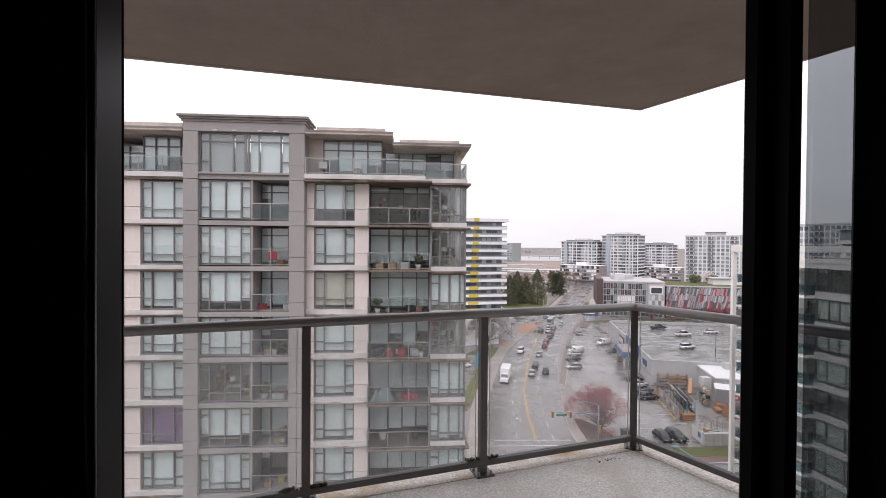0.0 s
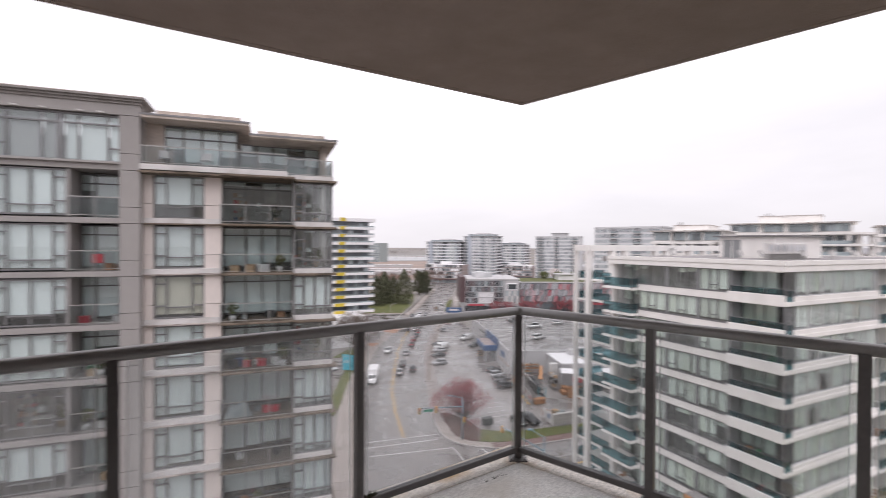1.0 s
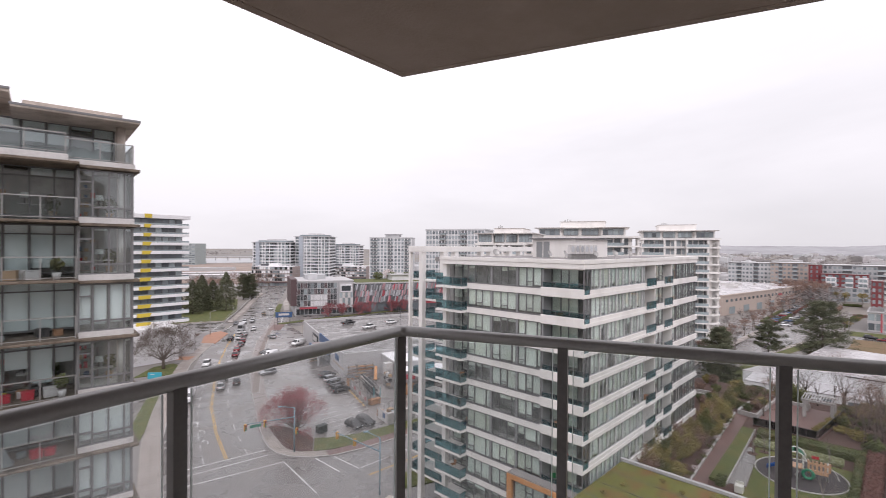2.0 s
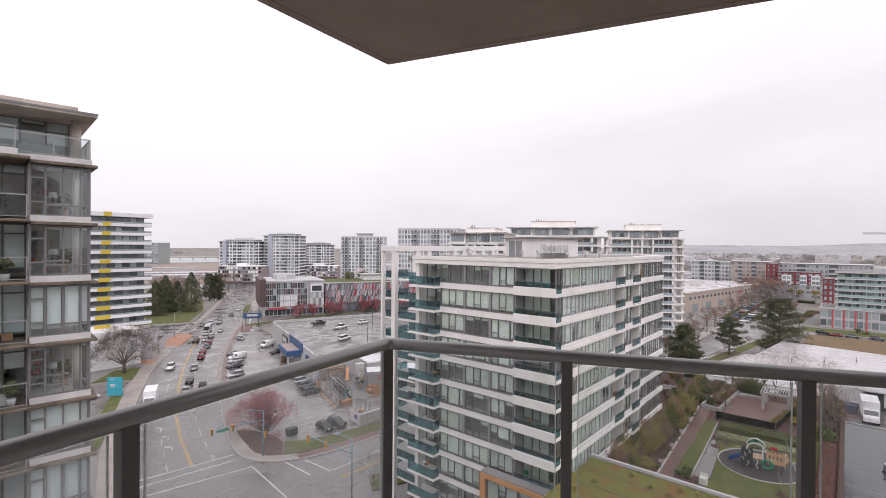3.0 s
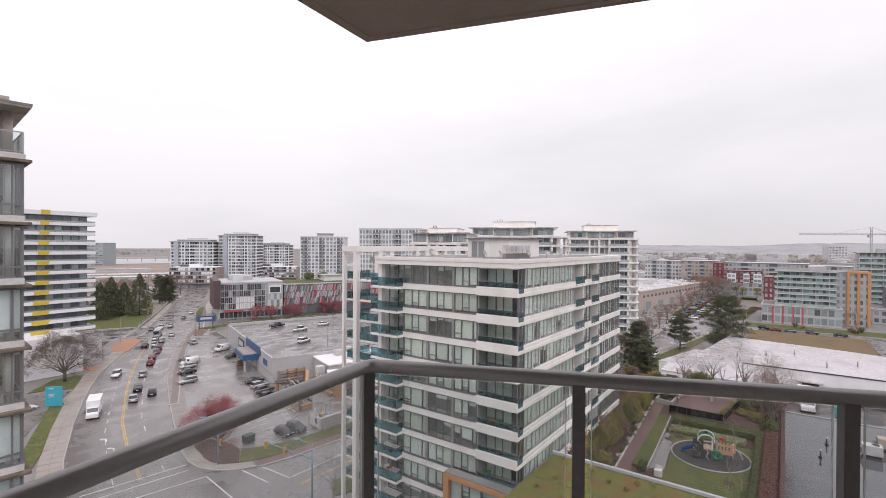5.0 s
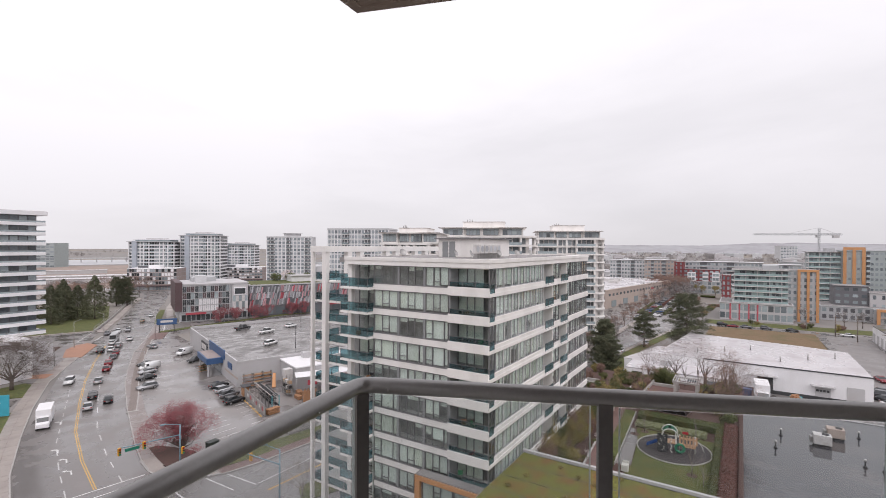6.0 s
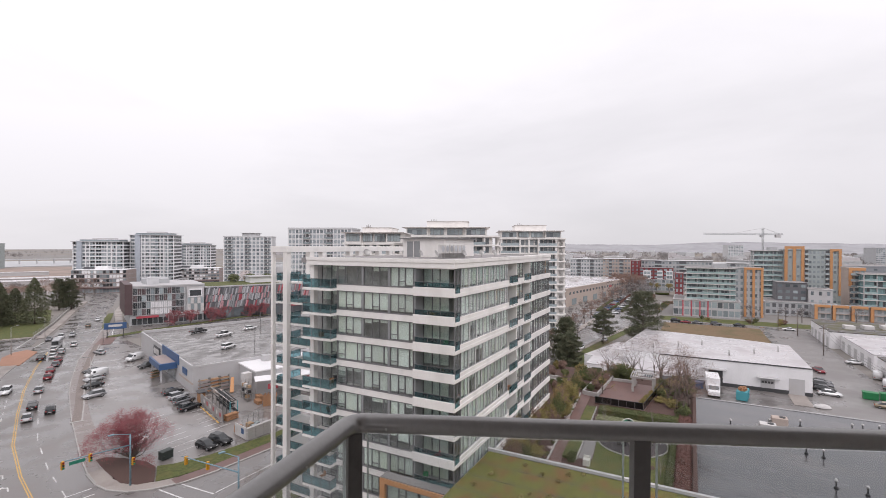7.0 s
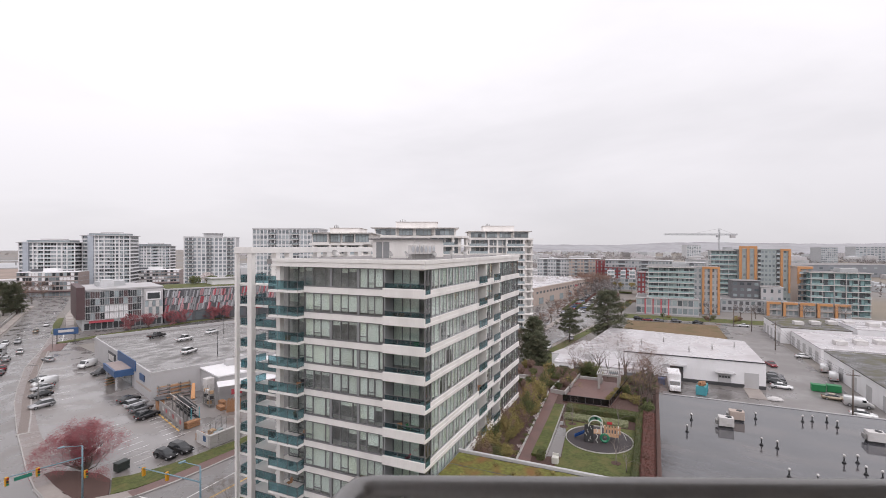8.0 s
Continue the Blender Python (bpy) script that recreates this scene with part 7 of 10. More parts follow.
    solid("parapet", M["grey_wall"], b, -0.4, 38.4, -0.4, 30.4, 18.5, 19.3, bevel=0.05)
    solid("penthouse", M["mid_tower"], b, 8, 22, 14, 24, 19.3, 21.6)
    solid("penthouse", M["pale_tower"], b, 9, 15, 5, 10, 19.3, 23.0)


def panel_building():
    """Low parking building screened by many tilted coloured panels."""
    rnd = random.Random(10)
    b = thing("parking_building", pose(107.0, 231.0, 0, 0, 0, -14), "parking building screened with slanted grey, red and charcoal panels", "parking building")
    solid("wall", M["dark_panel"], b, 0, 62, 0.6, 30, 0, 15.4)
    for i in range(3):
        for j in range(78):
            kind = rnd.choice(("grey_panel", "grey_panel", "mid_panel", "mid_panel", "mid_panel", "dark_panel", "dark_panel", "red_panel", "pink_panel", "pink_panel", "grey_panel"))
            ob = new("panel", slant_mesh(M[kind]))
            ob.parent = b
            ob.location = (0.5 + j * 0.79 + rnd.uniform(-0.1, 0.1), 0.35 + rnd.uniform(-0.15, 0.1), 5.2 + i * 3.3 + rnd.uniform(-0.5, 0.5))
    for j in range(10):
        piece("shop_window", M["far_glass"], b, 1 + j * 6, 5.5 + j * 6, 0.4, 0.8, 0.5, 4.0)
    piece("shop_sign", M["red_panel"], b, 38, 50, 0.1, 0.7, 3.6, 4.8)
    solid("parapet", M["grey_wall"], b, -0.2, 62.2, 0.4, 30, 15.4, 15.9)
    solid("roof_garden", M["grass"], b, 1, 61, 2, 29, 15.9, 16.0)
    solid("pavilion", M["white_wall"], b, 24, 44, 12, 22, 16.0, 19.0)
    solid("pavilion_roof", M["grey_wall"], b, 23, 45, 11, 23, 19.0, 19.4)


SLANT = {}


def slant_mesh(material):
    if material.name not in SLANT:
        bm = prism(bmesh.new(), [(-0.62, 0), (0.02, 0), (0.62, 3.2), (-0.02, 3.2)], 0, 0.12)
        bmesh.ops.transform(bm, matrix=Matrix.Rotation(radians(90), 4, "X"), verts=bm.verts)
        SLANT[material.name] = mesh_from(bm, "panel", material)
    return SLANT[material.name]


def mall():
    b = thing("mall_building", RM @ pose(-48, 238, 0, 0, 0, -80), "long beige shopping building with a flat pale roof", "shop building")
    # local x runs away along the street, y to the street's far side
    solid("wall", M["beige"], b, -112, 8, 0, 55, 0, 10.2)
    solid("parapet", M["beige"], b, -112.3, 8.3, -0.3, 55.3, 10.2, 11.0, bevel=0.06)
    solid("roof", M["roof_pale"], b, -111.6, 7.6, 0.4, 54.6, 11.0, 11.04)
    b.matrix_world = RM @ pose(-27, 350, 0, 0, 0, 80.3)
    for i in range(20):
        piece("window", M["far_glass"], b, -108 + i * 5.6, -105.4 + i * 5.6, -0.1, 0.2, 7.0, 8.4)
    for i in range(6):
        piece("shop_window", M["far_glass_pale"], b, -104 + i * 18, -97 + i * 18, -0.15, 0.2, 0.4, 4.2)
    piece("shop_sign", M["red_panel"], b, -36, -31, -0.3, 0.0, 6.8, 8.0)
    rnd = random.Random(2)
    for i in range(12):
        piece("roof_unit", M["slab_white"], b, -100 + i * 8.6, -97.5 + i * 8.6, 10 + rnd.uniform(0, 20), 12.5 + rnd.uniform(0, 20), 11.0, 12.6)


def low_rise(B):
    """The spread of roofs and bare woods out to the hills."""
    rnd = random.Random(77)
    bm = {k: bmesh.new() for k in ("roof_pale", "pale_tower", "mid_tower", "roof_grey", "grey_wall")}
    keys = list(bm)
    for i in range(420):
        f = 520 + 2300 * rnd.random() ** 1.5
        x, y = at_bearing(rnd.uniform(-12, 104), f, 0)
        if math.degrees(math.atan2(x, y)) < 32:
            continue
        w, d, h = rnd.uniform(14, 60), rnd.uniform(12, 40), rnd.uniform(5, 13) * (1.0 + 0.4 * (f > 900))
        sub = bmesh.new()
        box(sub, -w / 2, w / 2, -d / 2, d / 2, 0, h)
        box(sub, -w / 5, w / 6, -d / 6, d / 4, h, h + 1.8)
        bmesh.ops.transform(sub, matrix=pose(x, y, 0, 0, 0, 10), verts=sub.verts)
        me = bpy.data.meshes.new("tmp")
        sub.to_mesh(me)
        sub.free()
        bm[rnd.choice(keys)].from_mesh(me)
        bpy.data.meshes.remove(me)
    for k in keys:
        ob = new("distant_roofs", mesh_from(bm[k], "distant_roofs", M[k]))
        tagged(ob, "scattered low roofs spreading to the hazy distance", "buildings", kind="stuff")
    # bare woods in drifts
    verts, faces = [], []
    spots = []
    for i in range(7600):
        f = 430 + 2600 * rnd.random() ** 1.25
        yaw = rnd.uniform(-12, 104)
        x, y = at_bearing(yaw, f, 0)
        if noise.noise(Vector((x * 0.005, y * 0.005, 4))) < (0.18 if yaw < 36 else -0.22) or (yaw < 34 and f < 1500):
            continue
        spots.append((x, y, rnd.uniform(3.5, 7), rnd.uniform(8, 13)))
    for i in range(60):
        q = RM @ Vector((rnd.uniform(-40, -8), rnd.uniform(296, 370), 0))
        spots.append((q.x, q.y, rnd.uniform(2.5, 4.5), rnd.uniform(8, 15)))
    for i in range(70):
        spots.append((rnd.uniform(40, 96), rnd.uniform(430, 540), rnd.uniform(2, 3.5), rnd.uniform(2.5, 5)))
    for x, y, r, h in spots:
        for j in range(46):
            v = Vector((rnd.gauss(0, 1), rnd.gauss(0, 1), rnd.gauss(0, 1))).normalized() * rnd.uniform(0.5, 1.0)
            c = Vector((x + v.x * r, y + v.y * r, h * 0.56 + v.z * h * 0.44))
            a = Vector((rnd.gauss(0, 1), rnd.gauss(0, 1), rnd.gauss(0, 1))).normalized()
            b = a.orthogonal().normalized()
            w = r * rnd.uniform(0.07, 0.2)
            k = len(verts)
            verts += [c + a * w, c + b * w * 0.7, c - a * w, c - b * w * 0.7]
            faces.append((k, k + 1, k + 2, k + 3))
    me = bpy.data.meshes.new("far_woods")
    me.from_pydata(verts, [], faces)
    me.materials.append(M["far_wood"])
    tagged(new("far_woods", me), "bare brownish grey woods in the distance", "trees", kind="stuff")
    # hills on the horizon, with the haze in their colour
    bm = bmesh.new()
    n = 150
    rows = []
    for i in range(n + 1):
        yaw = 30 + 90 * i / n
        rise = max(0.0, min(1, (yaw - 50) / 25))
        h = 14 + 66 * rise * (0.75 + 0.5 * noise.noise(Vector((i * 0.06, 0, 0)))) + 5 * noise.noise(Vector((i * 0.5, 1, 0)))
        x0, y0 = at_bearing(yaw, 3300, 0)
        x1, y1 = at_bearing(yaw, 4300, 0)
        rows.append([bm.verts.new((x0, y0, 0)), bm.verts.new(((x0 + x1) / 2, (y0 + y1) / 2, h)), bm.verts.new((x1, y1, h * 0.9))])
    for i in range(n):
        for j in range(2):
            bm.faces.new((rows[i][j], rows[i + 1][j], rows[i + 1][j + 1], rows[i][j + 1])).smooth = True
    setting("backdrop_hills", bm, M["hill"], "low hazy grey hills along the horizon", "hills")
    # river arm and bridge far off
    bm = bmesh.new()
    prism(bm, [at_bearing(-6, 1010, 0), at_bearing(12, 1040, 0), at_bearing(21, 1080, 0), at_bearing(20, 1330, 0), at_bearing(10, 1380, 0), at_bearing(-8, 1330, 0)], -0.05, 0.2)
    setting("water", bm, M["water"], "pale river arm in the distance", "water")
    bm = prism(bmesh.new(), [at_bearing(-8, 540, 0), at_bearing(14, 470, 0), at_bearing(18, 620, 0), at_bearing(21, 900, 0), at_bearing(12, 1000, 0), at_bearing(-8, 980, 0)], -0.05, 0.1)
    setting("field", bm, M["field_brown"], "open brown winter field with bare scrub", "field")
    for x, y, l, w in ((70, 600, 150, 22), (95, 545, 170, 18), (120, 720, 60, 14)):
        sh = thing("long_shed", pose(x, y, 0, 0, 0, -14), "long low shed with a pale flat roof", "shed", "sheds by the field")
        solid("wall", M["grey_wall"], sh, -l / 2, l / 2, -w / 2, w / 2, 0, 4.0)
        solid("roof", M["roof_pale"], sh, -l / 2 - 0.4, l / 2 + 0.4, -w / 2 - 0.4, w / 2 + 0.4, 4.0, 4.4)
    br = thing("road_bridge", pose(*at_bearing(11, 1180, 0), 0, 0, 0, -10), "long low concrete road bridge far off", "bridge")
    solid("deck", M["grey_wall"], br, -110, 110, -6, 6, 7.6, 9)
    for i in range(9):
        solid("pier", M["grey_wall"], br, -100 + i * 25, -98 + i * 25, -4, 4, 0, 7.6)


def crane():
    c = thing("tower_crane", pose(*at_bearing(55.8, 560, 560 * 0.587), 0, 0, 0, 128), "pale tower crane with a long horizontal jib", "crane")
    def lattice(p0, p1, s, name):
        bm = bmesh.new()
        p0, p1 = Vector(p0), Vector(p1)
        d = (p1 - p0).normalized()
        a = d.orthogonal().normalized()
        b2 = d.cross(a)
        n = int((p1 - p0).length / (2 * s))
        cs = [(a + b2) * s * 0.7, (a - b2) * s * 0.7, (-a - b2) * s * 0.7, (b2 - a) * s * 0.7]
        for q in cs:
            tube(bm, p0 + q, p1 + q, 0.2, n=4)
        for i in range(n):
            u, v = p0 + d * (2 * s * i), p0 + d * (2 * s * (i + 1))
            for j in range(4):
                tube(bm, u + cs[j], v + cs[(j + 1) % 4], 0.11, n=4)
        part(name, bm, M["mid_tower"], c)
    lattice((0, 0, 0), (0, 0, 58), 1.1, "mast")
    lattice((-23, 0, 51), (68, 0, 51), 1.0, "jib")
    solid("counterweight", M["grey_wall"], c, -20, -14, -1.2, 1.2, 47, 50.5)
    solid("cab", M["mid_tower"], c, 0.8, 3, -1.4, 1.4, 47.5, 50)
    for x in (-18, 34):
        part("tie", tube(bmesh.new(), (0, 0, 58), (x, 0, 51.5), 0.18, n=4), M["grey_wall"], c)


def arena_roof():
    """Curved white roof of a far hall."""
    bm = bmesh.new()
    x0, y0 = at_bearing(55.8 + 8, 900, 0)
    n = 16
    rows = []
    for i in range(n + 1):
        u = i / n
        z = 14 + 10 * (1 - u) ** 2
        rows.append([bm.verts.new((x, y, z + k)) for x, y, k in ((-38 + 76 * u, -9 - 6 * u, 0), (-38 + 76 * u, 9 + 6 * u, 2.0))])
    for i in range(n):
        bm.faces.new((rows[i][0], rows[i + 1][0], rows[i + 1][1], rows[i][1])).smooth = True
    bmesh.ops.solidify(bm, geom=bm.faces[:], thickness=0.8)
    h = thing("sports_hall", pose(x0, y0, 0, 0, 0, -62), "far hall with a curved white roof", "hall")
    part("roof", bm, M["white_wall"], h)
    solid("wall", M["mid_tower"], h, -34, 34, -8, 8, 0, 13.5)


city()
crane()
arena_roof()

# ---- vehicles ----
CARS = {}


def car_shell(kind):
    """Side outline and size of a car kind: length, width, body points (x, z), cabin points."""
    if kind == "sedan":
        return 4.6, 1.8, [(-2.3, 0.35), (-2.28, 0.78), (-1.5, 0.95), (-0.9, 0.98), (1.0, 0.98), (1.6, 0.92), (2.25, 0.75), (2.3, 0.4), (2.1, 0.28), (-2.1, 0.28)], [(-1.75, 0.95), (-1.05, 1.42), (0.25, 1.44), (1.1, 0.96)]
    if kind == "suv":
        return 4.6, 1.85, [(-2.28, 0.4), (-2.3, 0.95), (-2.1, 1.05), (1.0, 1.08), (1.75, 1.02), (2.25, 0.85), (2.3, 0.45), (2.1, 0.32), (-2.1, 0.32)], [(-2.15, 1.04), (-1.85, 1.62), (0.2, 1.66), (1.15, 1.06)]
    if kind == "pickup":
        return 5.6, 1.95, [(-2.8, 0.5), (-2.8, 1.08), (-0.6, 1.08), (1.3, 1.12), (2.1, 1.08), (2.7, 0.9), (2.75, 0.5), (2.5, 0.38), (-2.6, 0.38)], [(-0.75, 1.08), (-0.6, 1.78), (0.7, 1.8), (1.45, 1.1)]
    if kind == "van":
        return 5.3, 1.98, [(-2.6, 0.4), (-2.62, 2.05), (-2.5, 2.2), (0.9, 2.22), (1.2, 2.15), (1.9, 1.25), (2.5, 1.05), (2.62, 0.5), (2.4, 0.34), (-2.4, 0.34)], None
    return 4.1, 1.75, [(-1.95, 0.4), (-2.02, 0.9), (0.9, 0.98), (1.5, 0.9), (2.0, 0.72), (2.05, 0.42), (1.9, 0.3), (-1.8, 0.3)], [(-1.9, 0.88), (-1.5, 1.45), (0.1, 1.48), (1.0, 0.96)]


def side_prism(pts, w, taper=None, lift=0.0):
    """Solid of a side outline, its upper points drawn in."""
    bm = bmesh.new()
    hi = max(z for x, z in pts)
    lo = min(z for x, z in pts)
    rings = []
    for s in (-1, 1):
        ring = []
        for x, z in pts:
            k = w / 2
            if taper:
                k -= taper * (z - lo) / max(hi - lo, 0.01)
            ring.append(bm.verts.new((x, s * k, z)))
        rings.append(ring)
    bm.faces.new(rings[0][::-1])
    bm.faces.new(rings[1])
    for i in range(len(pts)):
        j = (i + 1) % len(pts)
        bm.faces.new((rings[0][i], rings[0][j], rings[1][j], rings[1][i]))
    return bm


def car(kind, paint, m, label, group="parked cars", category="car", small=False):
    key = (kind, paint, small)
    if key in CARS:
        ob = copy_thing(CARS[key], m)
        return tagged(ob, label, category, group)
    L, W, body, cabin = car_shell(kind)
    c = thing("van" if kind == "van" else "pickup_truck" if kind == "pickup" else "car", m, label, category, group)
    bm = side_prism(body, W, 0.06)
    bmesh.ops.bevel(bm, geom=bm.edges[:], offset=0.05, segments=2, affect="EDGES")
    for f in bm.faces:
        f.smooth = True
    part("body", bm, PAINT[paint], c)
    if cabin:
        lo, hi = cabin[0][1], max(z for x, z in cabin)
        bm = side_prism([(x, z) for x, z in cabin], W - 0.12, 0.20)
        glass_ob = part("glasshouse", bevelled(bm, 0.03), M["car_glass"], c, "dark car glass")
        roof = [(cabin[1][0] + 0.02, hi - 0.05), (cabin[1][0] + 0.1, hi + 0.03), (cabin[2][0] - 0.08, hi + 0.035), (cabin[2][0] + 0.02, hi - 0.04)]
        part("roof", bevelled(side_prism(roof, W - 0.46), 0.02), PAINT[paint], c)
    else:
        for s in (-1, 1):
            solid("glasshouse", M["car_glass"], c, 0.55, 1.25, s * (W / 2 - 0.06) - 0.02, s * (W / 2 - 0.06) + 0.03 * s, 1.3, 1.85, bevel=0.01)
        bm = side_prism([(1.28, 2.02), (1.86, 1.28), (1.93, 1.30), (1.36, 2.05)], W - 0.2)
        part("windscreen", bm, M["car_glass"], c)
    if kind == "pickup":
        solid("bed_floor", M["plastic_dk"], c, -2.65, -0.85, -W / 2 + 0.16, W / 2 - 0.16, 1.05, 1.10)
    r = 0.33 if kind in ("sedan", "hatch") else 0.37
    for x in (-L * 0.3, L * 0.31):
        for s in (-1, 1):
            y = s * (W / 2 - 0.1)
            tyre = part("wheel", tube(bmesh.new(), (x, y - 0.1, r), (x, y + 0.1, r), r, n=16), M["tyre"], c)
            if small:
                continue
            part("rim", tube(bmesh.new(), (x, y + s * 0.09, r), (x, y + s * 0.115, r), r * 0.62, n=12), M["rim"], tyre)
    for s in (-1, 1) if not small else ():
        solid("headlight", M["lamp_white"], c, L / 2 - 0.12, L / 2 - 0.01, s * (W / 2 - 0.3) - 0.16, s * (W / 2 - 0.3) + 0.16, 0.62, 0.76, bevel=0.02)
        solid("tail_light", M["lamp_red"], c, -L / 2 - 0.02, -L / 2 + 0.08, s * (W / 2 - 0.24) - 0.14, s * (W / 2 - 0.24) + 0.14, 0.72, 0.9, bevel=0.02)
    if not small:
        solid("plate", M["slab_white"], c, -L / 2 - 0.03, -L / 2 + 0.02, -0.26, 0.26, 0.5, 0.62)
    CARS[key] = c
    return c


COLOUR_WORD = {"white": "white", "silver": "silver grey", "black": "black", "red": "dark red", "grey": "dark grey", "blue": "dark blue", "gold": "pale gold"}
KIND_WORD = {"sedan": "saloon car", "suv": "sport utility car", "hatch": "small hatchback", "pickup": "pickup truck", "van": "panel van"}


def park(rows, place, z, group, turn0=0.0, frame_m=None, small=False):
    for kind, paint, x, y, a in rows:
        m = pose(x, y, z, 0, 0, a + turn0)
        if frame_m is not None:
            m = frame_m @ m
        car(kind, paint, m, f"{COLOUR_WORD[paint]} {KIND_WORD[kind]} {place}", group, KIND_WORD[kind].split()[-1] if kind in ("pickup", "van") else "car", small)


def box_truck(m, label):
    c = thing("box_truck", m, label, "truck")
    solid("box", M["white_wall"], c, -3.6, 1.7, -1.2, 1.2, 0.9, 3.5, bevel=0.05)
    part("cab", bevelled(side_prism([(1.75, 0.5), (1.75, 2.3), (2.5, 2.3), (3.0, 1.5), (3.7, 1.3), (3.75, 0.5)], 2.1, 0.1), 0.06, 2), M["white_wall"], c)
    part("windscreen", side_prism([(2.52, 2.2), (3.0, 1.52), (3.05, 1.54), (2.58, 2.22)], 1.8), M["car_glass"], c)
    solid("chassis", M["plastic_dk"], c, -3.5, 3.4, -0.5, 0.5, 0.5, 0.9)
    for x in (-2.4, 2.7):
        for s in (-1, 1):
            w = part("wheel", tube(bmesh.new(), (x, s * 0.95 - 0.14, 0.45), (x, s * 0.95 + 0.14, 0.45), 0.45, n=16), M["tyre"], c)
            part("rim", tube(bmesh.new(), (x, s * 0.95 + s * 0.12, 0.45), (x, s * 0.95 + s * 0.16, 0.45), 0.25, n=12), M["rim"], w)
    for s in (-1, 1):
        solid("headlight", M["lamp_white"], c, 3.7, 3.78, s * 0.75 - 0.18, s * 0.75 + 0.18, 0.85, 1.05, bevel=0.02)
    return c


def vehicles():
    park((("suv", "white", 23.7, 154.1, 250), ("sedan", "silver", 29.0, 149.9, 74), ("sedan", "red", 33.4, 162.7, 74), ("suv", "red", 35.5, 170, 72), ("suv", "black", 25.2, 136.1, 76),
          ("sedan", "black", 27.0, 130.2, 76), ("sedan", "silver", 22.8, 128.0, 77), ("sedan", "grey", 38.4, 178, 72), ("sedan", "red", 40.4, 184, 72),
          ("sedan", "white", 40.7, 191.4, 70), ("suv", "silver", 44.2, 197, 70), ("suv", "black", 37.6, 190.5, 70), ("sedan", "white", 50.2, 208, 70), ("sedan", "white", 43.6, 203.5, 70),
          ("sedan", "grey", 47.0, 226, 250), ("suv", "white", 51.0, 228, 250), ("sedan", "silver", 55.0, 230, 250), ("sedan", "white", 74, 268, 250), ("sedan", "gold", 66, 252, 70)),
         "waiting on the wet main road", 0.0, "cars on the main road")
    box_truck(pose(14.9, 122.7, 0, 0, 0, 257), "white box truck driving down the wet road")
    bus = thing("minibus", pose(45.8, 210, 0, 0, 0, 250), "white and dark minibus at the junction", "bus")
    part("body", bevelled(side_prism([(-4, 0.4), (-4, 2.9), (3.8, 2.9), (4, 1.4), (4, 0.4)], 2.3, 0.08), 0.08, 2), PAINT["silver"], bus)
    for s in (-1, 1):
        solid("glasshouse", M["car_glass"], bus, -3.5, 3.3, s * 1.09 - 0.05, s * 1.09 + 0.05, 1.5, 2.4, bevel=0.02)
        for x in (-2.4, 2.5):
            part("wheel", tube(bmesh.new(), (x, s * 1.0 - 0.12, 0.42), (x, s * 1.0 + 0.12, 0.42), 0.42, n=14), M["tyre"], bus)
    solid("windscreen", M["car_glass"], bus, 3.85, 4.02, -0.95, 0.95, 1.4, 2.6, bevel=0.02)
    # car park beside the main road
    park((("suv", "silver", 35.9, 134.4, 186), ("sedan", "black", 38.3, 144.0, 186), ("sedan", "silver", 40.4, 150.6, 187), ("van", "white", 42.0, 154.6, 187), ("sedan", "black", 42.6, 160.2, 188),
          ("sedan", "silver", 51.5, 186, 100)), "parked nose-in on wet asphalt", 0.03, "cars in the car park")
    park((("van", "white", 55.6, 167.6, 205), ("pickup", "black", 54.6, 154.5, 190), ("suv", "black", 46.2, 108.6, 8), ("suv", "grey", 47.3, 114.0, 8), ("suv", "silver", 48.0, 118.4, 8),
          ("sedan", "black", 48.6, 123.0, 8), ("hatch", "black", 39.2, 86.0, 282), ("suv", "black", 41.8, 86.2, 282), ("pickup", "white", 31.5, 96.5, 40), ("sedan", "silver", 33.0, 100.5, 20)),
         "parked in front of the hardware store", 0.03, "cars in the car park")
    park((("pickup", "black", 74.0, 165.9, 12), ("pickup", "white", 76.6, 153.5, 8), ("sedan", "white", 88.5, 158.5, 8), ("suv", "white", 68.4, 134.7, 20)), "parked on the rooftop deck", 6.05, "cars on the roof deck")
    # right-hand yards, on the street grid
    park((("sedan", "white", 49.3, 104.4, -8), ("sedan", "black", 49.0, 108.6, -8), ("suv", "grey", 49.4, 112.4, -8), ("sedan", "grey", 49.8, 116.0, -8), ("sedan", "red", 52, 130, -80), ("sedan", "white", 64, 147, 0),
          ("van", "white", 61.6, 95.0, -12), ("sedan", "gold", 58.2, 98.6, -10), ("sedan", "white", 60.0, 87.4, -14), ("pickup", "blue", 70.5, 170.5, 4), ("van", "white", 64.6, 129.4, 78), ("van", "white", 64.0, 119.6, 78)),
         "parked beside the white warehouses", 0.0, "cars in the yard", frame_m=RM)
    park((("suv", "black", 12.8, 212, 2), ("sedan", "red", 17, 209, 180), ("sedan", "grey", 22.0, 210, 2), ("suv", "grey", 29.5, 210, 2), ("sedan", "black", 38.6, 210.5, 2), ("sedan", "white", 56.5, 208.5, 180)),
         "driving on the boulevard", 0.0, "cars on the boulevard", frame_m=RM, small=True)
    rnd = random.Random(31)
    rows = []
    for i in range(28):
        rows.append((rnd.choice(("sedan", "suv", "hatch")), rnd.choice(("white", "silver", "black", "grey", "white", "red", "blue")), -23 + rnd.choice((0, 6, 12)) + rnd.uniform(-0.5, 0.5), 206 + i * 4.0, 90 + rnd.choice((0, 180)) - 80))
    park(rows, "parked along the shopping street", 0.0, "cars along the shopping street", frame_m=RM, small=True)
